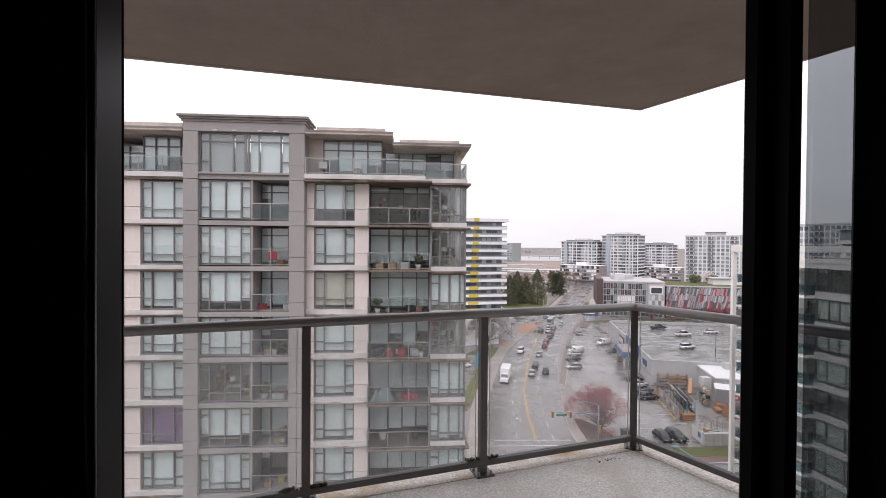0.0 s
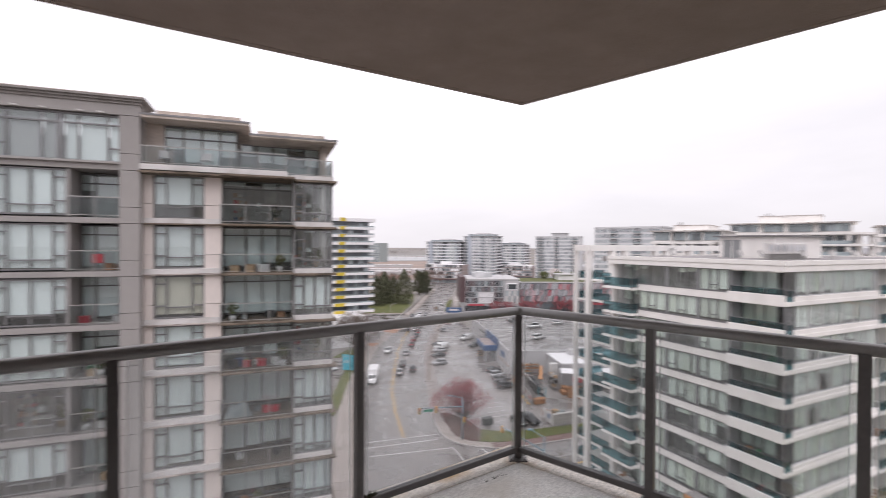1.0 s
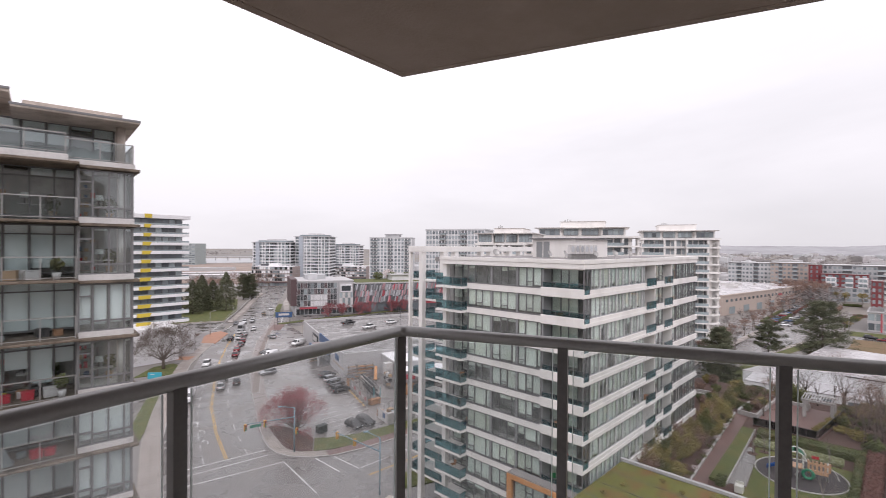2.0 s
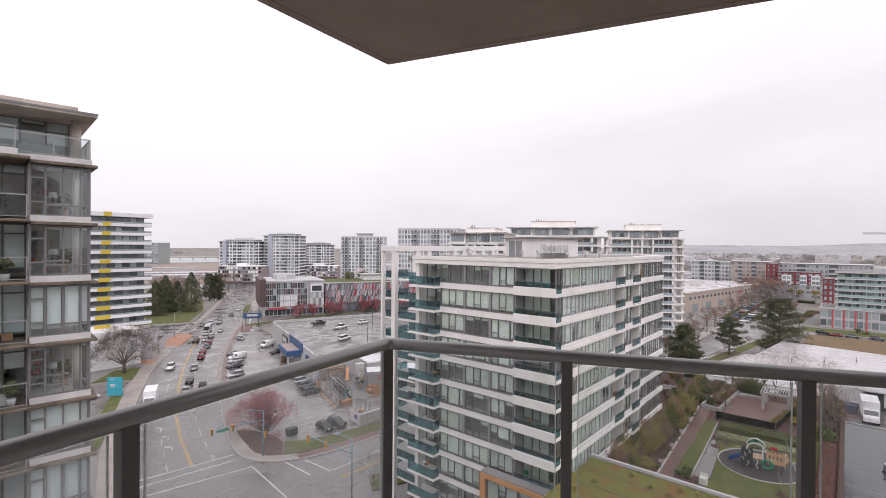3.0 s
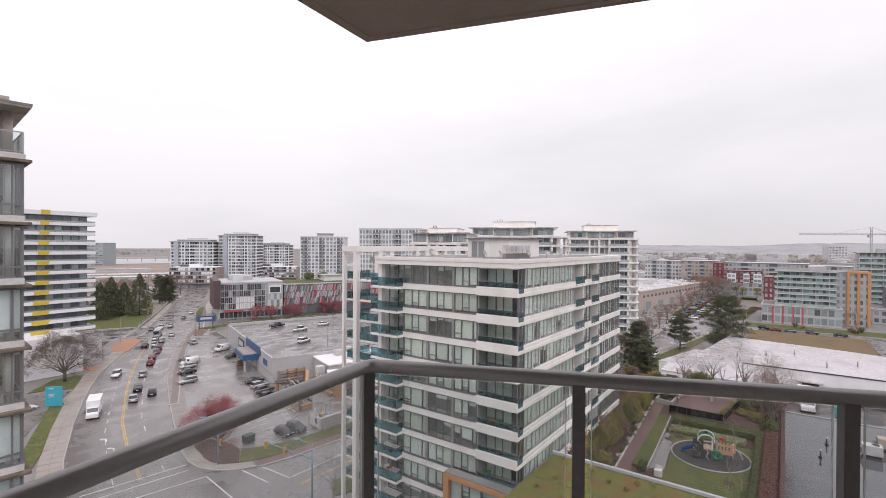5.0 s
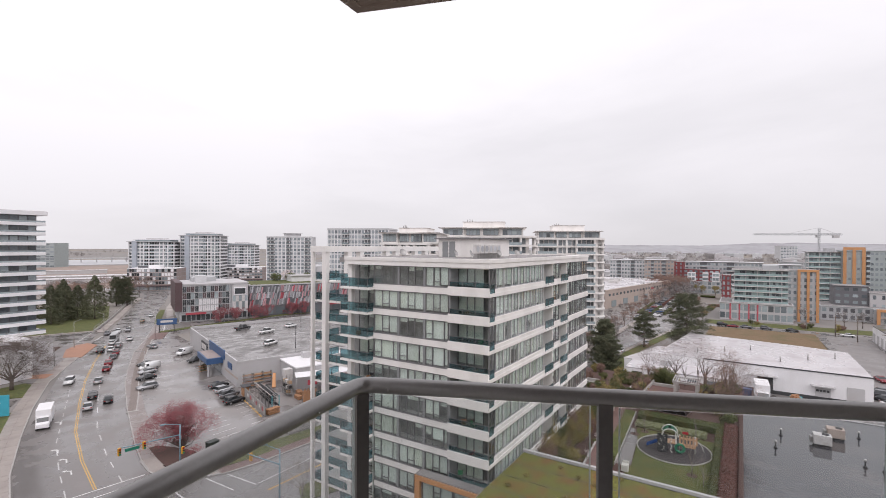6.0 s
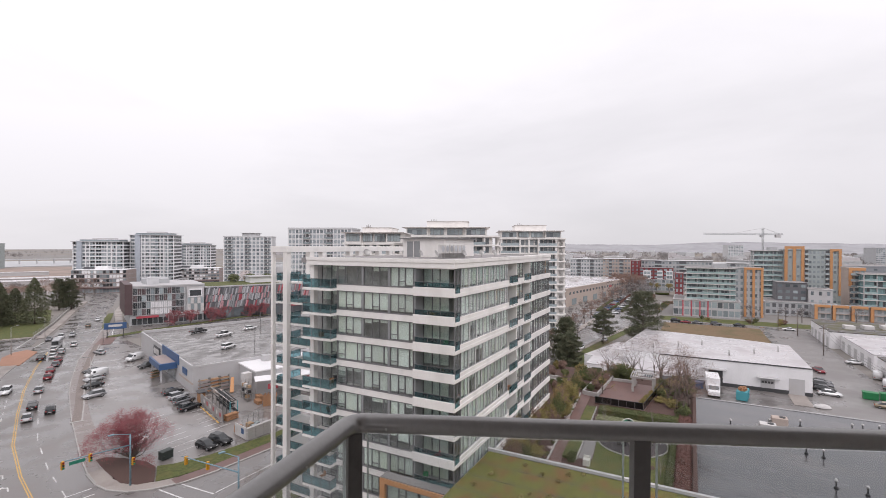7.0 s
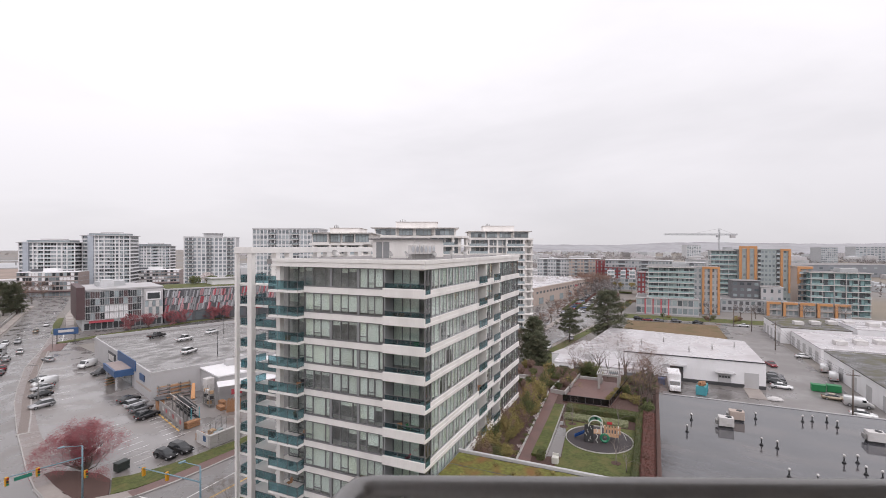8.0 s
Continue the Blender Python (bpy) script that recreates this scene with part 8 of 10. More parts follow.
    park((("suv", "white", -14.5, 128, 90), ("sedan", "black", -14.3, 118, 90), ("sedan", "silver", -9.5, 146, 270), ("suv", "grey", -13.8, 164, 90)), "on the wet side street", 0.0, "cars on the side street", frame_m=RM)
    park((("sedan", "white", 4.2, 135, 20), ("suv", "grey", -4.5, 128, 10)), "parked on the forecourt", 0.03, "cars on the forecourt")
    box_truck(RM @ pose(24.3, 93.0, 0, 0, 0, -88) @ Matrix.Scale(1.2, 4), "white box truck backed up to the warehouse door")


# ---- trees and shrubs ----
def quads_part(name, rows, material, parent):
    """Many small leaf faces from (centre, long axis, short axis) as one part."""
    verts, faces_ = [], []
    for c, a, b in rows:
        k = len(verts)
        verts += [(c - a).to_tuple(), (c + b).to_tuple(), (c + a).to_tuple(), (c - b).to_tuple()]
        faces_.append((k, k + 1, k + 2, k + 3))
    me = bpy.data.meshes.new(name)
    me.from_pydata(verts, [], faces_)
    me.materials.append(material)
    ob = new(name, me)
    ob.parent = parent
    return ob


def branch(bm, p, d, length, r, depth, rnd, tips, spread=0.55, lift=0.12, n=5):
    steps = 3 if depth > 1 else 2
    for s in range(steps):
        q = p + d * (length / steps)
        r2 = r * (1 - 0.3 / steps * (s + 1)) if depth > 0 else r * 0.6
        tube(bm, p, q, r, r2, n=n if depth > 1 else 4, caps=False)
        d = (d + Vector((rnd.gauss(0, 0.12), rnd.gauss(0, 0.12), rnd.gauss(0, 0.08) + lift * 0.3))).normalized()
        p, r = q, r2
        if depth <= 3:
            tips.append(p.copy())
    if depth == 0:
        return
    for i in range(rnd.choice((2, 3, 3)) if depth > 1 else rnd.choice((2, 3, 4))):
        a = d.orthogonal().normalized()
        a.rotate(Matrix.Rotation(rnd.uniform(0, 6.283), 3, d))
        nd = (d + a * rnd.uniform(0.5, 1.0) * spread * 1.6 + Vector((0, 0, lift))).normalized()
        branch(bm, p, nd, length * rnd.uniform(0.62, 0.82), r * 0.66, depth - 1, rnd, tips, spread, lift, n)


def bare_tree(m, h, seed, label, bark="bark", leaf=None, leaves=0, leaf_size=0.12, depth=5, spread=0.55, r=None, stem=0.28, group="trees", limbs=5, fill=0.0, slim=0.55):
    rnd = random.Random(seed)
    t = thing("tree", m, label, "tree", group)
    bm, tips = bmesh.new(), []
    r = r or h * 0.018
    tube(bm, (0, 0, -0.1), (0, 0, h * stem), r * 1.25, r, n=8)
    for i in range(limbs):
        a = 6.283 * i / limbs * 1.62 + rnd.uniform(-0.4, 0.4)
        lean = spread * (0.25 + 1.1 * ((i * 0.618) % 1.0))
        branch(bm, Vector((0, 0, h * stem * rnd.uniform(0.7, 1.0))), Vector((math.cos(a) * lean, math.sin(a) * lean, 0.95 - 0.5 * ((i * 0.618) % 1.0))).normalized(), h * 0.24, r * 0.6, depth - 1, rnd, tips, 0.5, 0.10)
    part("trunk", bm, M[bark], t)
    if leaf and tips:
        rows = []
        for i in range(leaves):
            c = rnd.choice(tips) * (rnd.uniform(0.4, 1.0) if rnd.random() < fill else 1.0) + Vector((rnd.gauss(0, 1), rnd.gauss(0, 1), rnd.gauss(0, 1))) * h * 0.022
            a = Vector((rnd.gauss(0, 1), rnd.gauss(0, 1), rnd.gauss(0, 1))).normalized()
            k = leaf_size * rnd.uniform(0.5, 1.4)
            rows.append((c, a * k, a.orthogonal().normalized() * k * slim))
        quads_part("crown", rows, M[leaf], t)
    return t


def conifer(m, h, seed, label, wide=0.22, group="conifers"):
    """Dense cedar-like tree: drooping sprays from ground to tip, uneven outline."""
    rnd = random.Random(seed)
    t = thing("conifer_tree", m, label, "tree", group)
    part("trunk", tube(bmesh.new(), (0, 0, -0.1), (0, 0, h * 0.93), h * 0.018, 0.03, n=7), M["bark"], t)
    rows = []
    bulge = [rnd.uniform(0.75, 1.2) for i in range(12)]
    for i in range(int(h * 34)):
        u = rnd.random() ** 0.8
        a = rnd.uniform(0, 6.283)
        reach = h * wide * (1 - u ** 2.6) ** 0.8 * bulge[int(a * 1.9) % 12] * rnd.uniform(0.8, 1.15) + 0.3
        d = Vector((math.cos(a), math.sin(a), 0))
        s = Vector((-d.y, d.x, 0))
        for q in range(14):
            w = reach * rnd.uniform(0.35, 1.0)
            c = d * w + s * rnd.gauss(0, 0.09 * reach + 0.12) + Vector((0, 0, h * (0.05 + 0.93 * u) - 0.25 * w + rnd.gauss(0, 0.25)))
            a1 = (d * 0.6 + s * rnd.gauss(0, 0.5) + Vector((0, 0, rnd.gauss(-0.5, 0.5)))).normalized()
            b1 = a1.orthogonal().normalized()
            b1.rotate(Matrix.Rotation(rnd.uniform(0, 6.283), 3, a1))
            z = rnd.uniform(0.14, 0.34)
            rows.append((c, a1 * z, b1 * z * 0.6))
    quads_part("crown", rows, M["conifer"], t)
    return t


def pine(m, h, seed, label, wide=0.3, bare=0.18, pads=46):
    """Open pine: a visible trunk, rising limbs and separate flattened pads of needles."""
    rnd = random.Random(seed)
    t = thing("pine_tree", m, label, "tree", "conifers")
    bm, rows = bmesh.new(), []
    tube(bm, (0, 0, -0.1), (0, 0, h * 0.95), h * 0.02, 0.05, n=8)
    for i in range(pads):
        u = (i + rnd.random()) / pads
        z0 = h * (bare + (0.93 - bare) * u)
        reach = h * wide * (0.55 + 0.75 * math.sin(math.pi * min(0.95, 0.22 + 0.72 * u))) * (1.0 - 0.45 * u) * rnd.uniform(0.5, 1.12)
        a = i * 2.4 + rnd.uniform(-0.5, 0.5)
        d = Vector((math.cos(a), math.sin(a), 0))
        tip = d * reach + Vector((0, 0, z0 + reach * rnd.uniform(0.0, 0.35)))
        tube(bm, (0, 0, z0), tip, 0.08, 0.03, n=4, caps=False)
        for q in range(3):
            mid = Vector((0, 0, z0)).lerp(tip, (0.45, 0.75, 1.0)[q]) + Vector((rnd.gauss(0, 0.3), rnd.gauss(0, 0.3), 0.15))
            size = h * 0.055 * rnd.uniform(0.8, 1.5)
            for k in range(170):
                v = Vector((rnd.gauss(0, 0.46), rnd.gauss(0, 0.46), rnd.gauss(0, 0.30))) * size
                a1 = (v.normalized() + Vector((rnd.gauss(0, 0.5), rnd.gauss(0, 0.5), 0.6))).normalized()
                b1 = a1.orthogonal().normalized()
                b1.rotate(Matrix.Rotation(rnd.uniform(0, 6.283), 3, a1))
                z = rnd.uniform(0.09, 0.23)
                rows.append((mid + v, a1 * z, b1 * z * 0.45))
    part("trunk", bm, M["bark"], t)
    quads_part("crown", rows, M["pine"], t)
    return t


def shrub(m, r, h, seed, leaf, label, n=400, size=0.12, name="shrub", group="shrubs"):
    rnd = random.Random(seed)
    t = thing(name, m, label, "shrub", group)
    bm = bmesh.new()
    for i in range(5):
        a = 6.283 * i / 5
        tube(bm, (0, 0, 0), (math.cos(a) * r * 0.5, math.sin(a) * r * 0.5, h * 0.75), 0.035, 0.015, n=4, caps=False)
    part("stems", bm, M["bark"], t)
    part("foliage", leaf_blob(rnd, n, r, h / 2, size), M[leaf], t)
    return t


def feathery(m, r, h, seed, leaf, label):
    """Loose upright shrub: arching stems, each carrying fine scattered leaves."""
    rnd = random.Random(seed)
    t = thing("shrub", m, label, "shrub", "shrubs")
    bm, rows = bmesh.new(), []
    for i in range(16):
        a, k = rnd.uniform(0, 6.283), rnd.random() ** 0.6
        tip = Vector((math.cos(a) * r * k, math.sin(a) * r * k, h * rnd.uniform(0.6, 1.05) * (1.1 - 0.35 * k)))
        mid = tip * 0.5 + Vector((0, 0, h * 0.12))
        tube(bm, (0, 0, 0), mid, 0.03, 0.02, n=4, caps=False)
        tube(bm, mid, tip, 0.02, 0.008, n=4, caps=False)
        for q in range(170):
            u = rnd.random() ** 0.7
            c = (mid * (2 * u) if u < 0.5 else mid.lerp(tip, 2 * u - 1)) + Vector((rnd.gauss(0, 0.16), rnd.gauss(0, 0.16), rnd.gauss(0, 0.14))) * (0.5 + 0.5 * r)
            c.z = max(c.z, 0.05)
            a1 = Vector((rnd.gauss(0, 1), rnd.gauss(0, 1), rnd.gauss(0.4, 1))).normalized()
            z = rnd.uniform(0.05, 0.11)
            rows.append((c, a1 * z, a1.orthogonal().normalized() * z * 0.5))
    part("stems", bm, M["bark"], t)
    quads_part("foliage", rows, M[leaf], t)
    return t


def hedge(m, l, w, h, seed, leaf, label, name="hedge"):
    """Clipped hedge: a dense dark body under a skin of loose leaves."""
    rnd = random.Random(seed)
    t = thing(name, m, label, "hedge", "garden hedges")
    part("stems", bevelled(box(bmesh.new(), 0.08, l - 0.08, 0.08, w - 0.08, 0, h - 0.1), 0.05), M[leaf], t)
    verts, faces = [], []
    n = int(min(4200, 170 * (l * w + 2 * h * (l + w))))
    for i in range(n):
        f = rnd.random() * (l * w + 2 * h * l + 2 * h * w)
        if f < l * w:
            c = Vector((rnd.uniform(0, l), rnd.uniform(0, w), h + rnd.gauss(-0.03, 0.05)))
        elif f < l * w + 2 * h * l:
            c = Vector((rnd.uniform(0, l), rnd.choice((0, w)) + rnd.gauss(0, 0.04), rnd.uniform(0, h)))
        else:
            c = Vector((rnd.choice((0, l)) + rnd.gauss(0, 0.04), rnd.uniform(0, w), rnd.uniform(0, h)))
        a = Vector((rnd.gauss(0, 1), rnd.gauss(0, 1), rnd.gauss(0, 1))).normalized()
        b = a.orthogonal().normalized()
        s = rnd.uniform(0.05, 0.12)
        k = len(verts)
        verts += [(c + a * s).to_tuple(), (c + b * s * 0.6).to_tuple(), (c - a * s).to_tuple(), (c - b * s * 0.6).to_tuple()]
        faces.append((k, k + 1, k + 2, k + 3))
    me = bpy.data.meshes.new("foliage")
    me.from_pydata(verts, [], faces)
    me.materials.append(M[leaf])
    ob = new("foliage", me)
    ob.parent = t
    return t


def planting():
    bare_tree(pose(29.0, 89.5, 0.15, 0, 0, 20), 10.6, 3, "spreading tree with dark red spring buds in a mulch bed", "bark", "bud_red", 60000, 0.055, 6, 0.98, stem=0.08, limbs=13, fill=0.5)
    bare_tree(pose(13.0, 157.0, 0.1), 13.8, 4, "broad bare tree on a grass island", "bark", "bark", 9000, 0.5, depth=7, spread=0.9, r=0.36, stem=0.2, limbs=11, slim=0.05)
    bare_tree(pose(35.4, 61.6, 0.14), 5.6, 9, "small bare tree on the near verge", "bark_pale", "bark_pale", 1600, 0.22, depth=6, spread=0.75, stem=0.2, limbs=7, slim=0.05)
    rnd = random.Random(41)
    for i, (x, y, h) in enumerate(((19.8, 274.2, 18), (27.8, 276.2, 17), (35.8, 272.2, 17.5), (42.2, 281.1, 17), (48.0, 288.1, 16), (52.9, 278.3, 21), (42.9, 290.3, 19))):
        conifer(pose(x, y, 0), h, 60 + i, "dark green conifer in a row behind the grass", 0.27)
    for i, (x, y, h) in enumerate(((72.4, 326.0, 18), (77.6, 325.4, 17.5), (75.8, 326.8, 16))):
        pine(pose(x, y, 0), h, 90 + i, "olive-green conifer beside the far pavement", 0.27, 0.05, 44)
    for i in range(16):
        bare_tree(pose(44 + i * 4.5 + rnd.uniform(-3, 3), 338 + rnd.uniform(0, 60) + i * 3, 0), rnd.uniform(11, 15), 870 + i, "bare brown tree behind the conifers", "bark", "bud_brown", 1500, 0.5, 5, 0.6, slim=0.05)
    for i in range(12):
        bare_tree(RM @ pose(rnd.uniform(-36, -12), rnd.uniform(336, 372) + 0.3 * i, 0), rnd.uniform(13, 17), 890 + i, "tall bare brown tree before the apartment rows", "bark", "bud_brown", 2600, 0.45, 5, 0.6, slim=0.08)
    for i, (x, y, h) in enumerate(((-8.6, 370, 8.5), (-5.2, 371, 7.5), (3.8, 368, 8.5))):
        bare_tree(RM @ pose(x, y, 0), h, 905 + i, "small street tree with orange-yellow leaves", "bark", "leaf_yellow", 3000, 0.14, 4, 0.6)
    pine(RM @ pose(-14.8, 107, 0), 14.2, 81, "broad dense evergreen beside the wet street", 0.30, 0.03, 80)
    pine(RM @ pose(-12.2, 100, 0), 10.5, 84, "dark evergreen beside the wet street", 0.32, 0.04, 54)
    pine(RM @ pose(-9.2, 141, 0), 13.2, 82, "dark pine with a bare stem beside the wet street", 0.30, 0.22, 34)
    pine(RM @ pose(4.2, 143, 0), 20.6, 83, "tall broad dark pine behind the warehouse", 0.33, 0.10, 74)
    for i, (x, y) in enumerate(((90.5, 225), (97, 224), (106.5, 224), (112.5, 223), (126, 223), (132, 222))):
        bare_tree(pose(x, y, 0), 8.2, 120 + i, "street tree with dull red buds beside the far pavement", "bark", "bud_red", 6000, 0.11, 5, 0.8, stem=0.15, limbs=7, fill=0.4)
    for i, (x, y) in enumerate(((-20, 112), (-19, 130), (-20, 148), (-30, 166), (-29, 182), (-6, 222), (4, 228), (-28, 200), (46, 238), (60, 240), (66, 238), (88, 246), (104, 246))):
        bare_tree(RM @ pose(x, y, 0), rnd.uniform(8, 11), 140 + i, "bare brown street tree", "bark", "far_wood", 500, 0.16, 4, 0.6)
    for i in range(14):
        feathery(RM @ pose(rnd.uniform(22, 92), rnd.uniform(221, 230), 0), rnd.uniform(1.0, 1.8), rnd.uniform(1.2, 2.4), 800 + i, ("leaf_yellow", "leaf_green", "bud_brown")[i % 3], "loose shrub on the boulevard verge")
    for i in range(14):
        bare_tree(RM @ pose(rnd.uniform(-27.5, -24.5) + 0.01 * i, 128 + i * 14.5, 0), rnd.uniform(6.5, 9.5), 830 + i, "bare brown tree in front of the shopping building", "bark", "bud_brown", 2600, 0.08, 5, 0.6)
    for i, (x, y) in enumerate(((130, 248), (138, 246), (146, 242), (158, 240), (166, 236))):
        shrub(pose(x, y, 16.0), 3.2, 4.5, 170 + i, "leaf_green", "rounded evergreen shrub on the roof garden", 700, 0.35)
    shrub(pose(139, 252, 16), 3.4, 6, 180, "blossom", "pale blossoming tree on the roof garden", 700, 0.3)


def garden():
    """Podium garden beside the white-banded block."""
    Z = 9.0
    def bed(name, x0, x1, y0, y1, z, material, label, category, h=0.25):
        ob = setting(name, box(bmesh.new(), x0, x1, y0, y1, z - h, z), M[material], label, category)
        ob.matrix_world = RM
        return ob
    def poly(name, pts, z, material, label, category, h=0.1):
        ob = setting(name, prism(bmesh.new(), pts, z - h, z), M[material], label, category)
        ob.matrix_world = RM
        return ob
    bed("podium_deck", 0.25, 20.4, 7.95, 66, Z - 0.02, "mulch", "planted podium deck beside the apartment block", "deck", 8.9)
    bed("podium_deck_far", -9, 0.245, 34, 66, Z - 0.02, "mulch", "planted podium deck beyond the apartment block", "deck", 8.9)
    poly("path", [(4.6, 8.2), (6.3, 8.2), (5.1, 22.5), (4.55, 33.4), (3.85, 44.9), (3.7, 47), (5.0, 47.2), (5.0, 48.6), (1.9, 48.6), (2.2, 45), (3.3, 28)], Z + 0.03, "brick_paving", "wet reddish garden path", "path", 0.06)
    poly("path_kerb", [(4.35, 8.2), (4.58, 8.2), (3.28, 28), (2.18, 45), (1.9, 48), (1.7, 48), (1.95, 45), (3.05, 28)], Z + 0.18, "kerb", "pale path kerb", "kerb", 0.2)
    poly("lawn", [(5.2, 20.4), (6.9, 20.4), (6.7, 25), (6.2, 34), (5.8, 41), (4.25, 41), (4.6, 34.5)], Z + 0.32, "grass", "raised clipped lawn strip beside the path", "grass", 0.35)
    poly("lawn_wall", [(6.92, 20.4), (7.04, 20.4), (6.84, 25), (6.34, 34), (5.94, 41), (5.82, 41), (6.22, 34), (6.72, 25)], Z + 0.38, "kerb", "low pale wall beside the raised lawn", "kerb", 0.4)
    poly("lawn_play", [(8.8, 21.5), (8.0, 30.2), (7.1, 34.6), (17.2, 34.6), (17.4, 15), (8.0, 15)], Z + 0.05, "grass", "garden lawn round the playground", "grass")
    poly("steps_path", [(7.06, 21), (8.7, 21.5), (7.95, 30.2), (7.0, 34), (6.4, 34)], Z + 0.04, "asphalt", "narrow wet stone side path", "path", 0.06)
    bm = bmesh.new()
    prism(bm, [(12.6 + 4.3 * math.cos(6.28318 * i / 40), 29.3 + 4.6 * math.sin(6.28318 * i / 40)) for i in range(40)], Z, Z + 0.09)
    ob = setting("play_surface", bm, M["rubber"], "dark rubber playground circle", "play surface")
    ob.matrix_world = RM
    bm = bmesh.new()
    ring = [(12.6 + 4.45 * math.cos(6.28318 * i / 40), 29.3 + 4.75 * math.sin(6.28318 * i / 40), Z + 0.09) for i in range(40)]
    for i in range(40):
        tube(bm, ring[i], ring[(i + 1) % 40], 0.09, n=5, caps=False)
    ob = setting("play_kerb", bm, M["kerb"], "pale kerb round the playground", "kerb")
    ob.matrix_world = RM
    playground(RM @ pose(12.2, 28.8, Z + 0.09, 0, 0, 8))
    # hedges
    hedge(RM @ pose(6.6, 38.2, Z), 11.4, 2.2, 1.0, 2, "leaf_green", "clipped green hedge in front of the terrace")
    hedge(RM @ pose(6.8, 35.0, Z), 9.2, 1.9, 0.55, 3, "leaf_pale", "low leafy planting with pale leaves")
    hedge(RM @ pose(17.2, 15, Z), 0.8, 24, 1.0, 4, "leaf_green", "clipped green hedge at the lawn's edge")
    hedge(RM @ pose(18.1, 14, Z), 1.6, 27, 1.1, 5, "hedge_red", "reddish brown hedge along the wet roof")
    hedge(RM @ pose(6.1, 19.5, Z), 0.8, 1.6, 0.8, 6, "leaf_green", "small clipped green hedge on the lawn")
    bed("edge_wall", 19.9, 20.4, 8, 66, Z + 0.55, "mulch", "low dark wall between garden and wet roof", "wall", 0.9)
    # terrace with glass screens and a pavilion
    poly("terrace", [(5.2, 43.2), (12.9, 42.8), (14.9, 58.2), (5.6, 58.2)], Z + 0.3, "brick_paving", "wet red-brown garden terrace", "terrace", 0.4)
    scr = thing("glass_screen", RM, "dark-framed smoked glass screen round the terrace", "screen")
    rail_run(scr, 5.3, 12.8, 42.8, Z + 0.3, 1.2, G_SMOKE, M["dark_trim"], 1.25)
    side = thing("glass_screen", RM @ pose(12.9, 42.8, Z + 0.3, 0, 0, -7.4), "dark-framed smoked glass screen beside the terrace planting", "screen")
    rail_run(side, 0, 15.4, 0, 0, 1.2, G_SMOKE, M["dark_trim"], 1.4, axis="y")
    kerb_run = thing("planter", RM, "pale concrete planter with bare brown shrubs", "planter", "terrace planters")
    for pts in ([(2.2, 47.6), (5.0, 46.9), (5.05, 47.2), (2.25, 47.9)], [(2.2, 47.9), (2.5, 47.9), (2.9, 54), (5.5, 61.5), (5.2, 61.6), (2.6, 54.1)], [(4.75, 47.2), (5.05, 47.2), (5.9, 61.4), (5.6, 61.5)]):
        part("box", prism(bmesh.new(), pts, Z, Z + 0.75), M["kerb"], kerb_run)
    part("soil", prism(bmesh.new(), [(2.5, 47.9), (4.75, 47.3), (5.6, 61), (2.9, 54)], Z, Z + 0.55), M["mulch"], kerb_run)
    for x0, x1, y0, y1 in ((-5.8, -2.6, 52.4, 52.7), (-5.8, -2.6, 54.6, 54.9), (5.9, 10.4, 58.3, 58.7), (13.4, 14.6, 57.0, 57.4)):
        pl = thing("planter", RM, "pale concrete planter edge by the terrace", "planter", "terrace planters")
        solid("box", M["kerb"], pl, x0, x1, y0, y1, Z, Z + 0.8, bevel=0.03)
    pav = thing("pergola", RM @ pose(10.0, 52.6, Z + 0.3), "grey concrete pergola with a glazed slatted top", "pergola")
    for x in (0, 3.4):
        for y in (0, 3.8):
            solid("post", M["kerb"], pav, x, x + 0.42, y, y + 0.42, 0, 2.5, bevel=0.02)
    solid("beam", M["kerb"], pav, -0.2, 4.0, 0.0, 0.35, 2.5, 2.8)
    solid("beam", M["kerb"], pav, -0.2, 4.0, 3.8, 4.2, 2.5, 2.8)
    for i in range(12):
        solid("rafter", M["grey_wall"], pav, -0.15 + i * 0.36, -0.07 + i * 0.36, -0.3, 4.5, 2.8, 2.92)
    for i in range(5):
        feathery(RM @ pose(12.6 + i * 0.42, 46 + i * 2.6, Z + 0.3), 0.7, 0.9, 600 + i, "leaf_yellow", "low yellow-green planting along the terrace screen")
    for i in range(7):
        feathery(RM @ pose(3.5 + (i % 2) * 0.8 + i * 0.12, 48.6 + i * 1.7, Z + 0.5), 0.7, 1.3, 610 + i, "bud_brown" if i % 3 else "leaf_green", "bare brown shrub in the pale planter")
    # loose planting
    rnd = random.Random(55)
    for i in range(46):
        y = 9.2 + i * 0.82
        tall = rnd.uniform(3.4, 5.6) if i % 3 == 0 else rnd.uniform(1.8, 3.2)
        feathery(RM @ pose(rnd.uniform(0.6, 1.9 if tall > 3.3 else 2.9 - 0.035 * i), y, Z), rnd.uniform(1.0, 1.55), tall, 200 + i,
                 ("leaf_yellow", "leaf_yellow", "leaf_green", "bud_brown", "leaf_yellow")[i % 5], ("soft yellow-green shrub", "soft yellow-green shrub", "dark green shrub", "reddish brown budding shrub", "soft yellow-green shrub")[i % 5] + " against the apartment block")
    for i in range(18):
        shrub(RM @ pose(3.85 - 0.052 * i * 2.0 + 0.05, 10 + i * 2.0, Z), 0.45, 0.5, 240 + i, "blossom" if i % 3 == 0 else "leaf_green", "low flowering plant beside the path", 110, 0.07)
    for i in range(22):
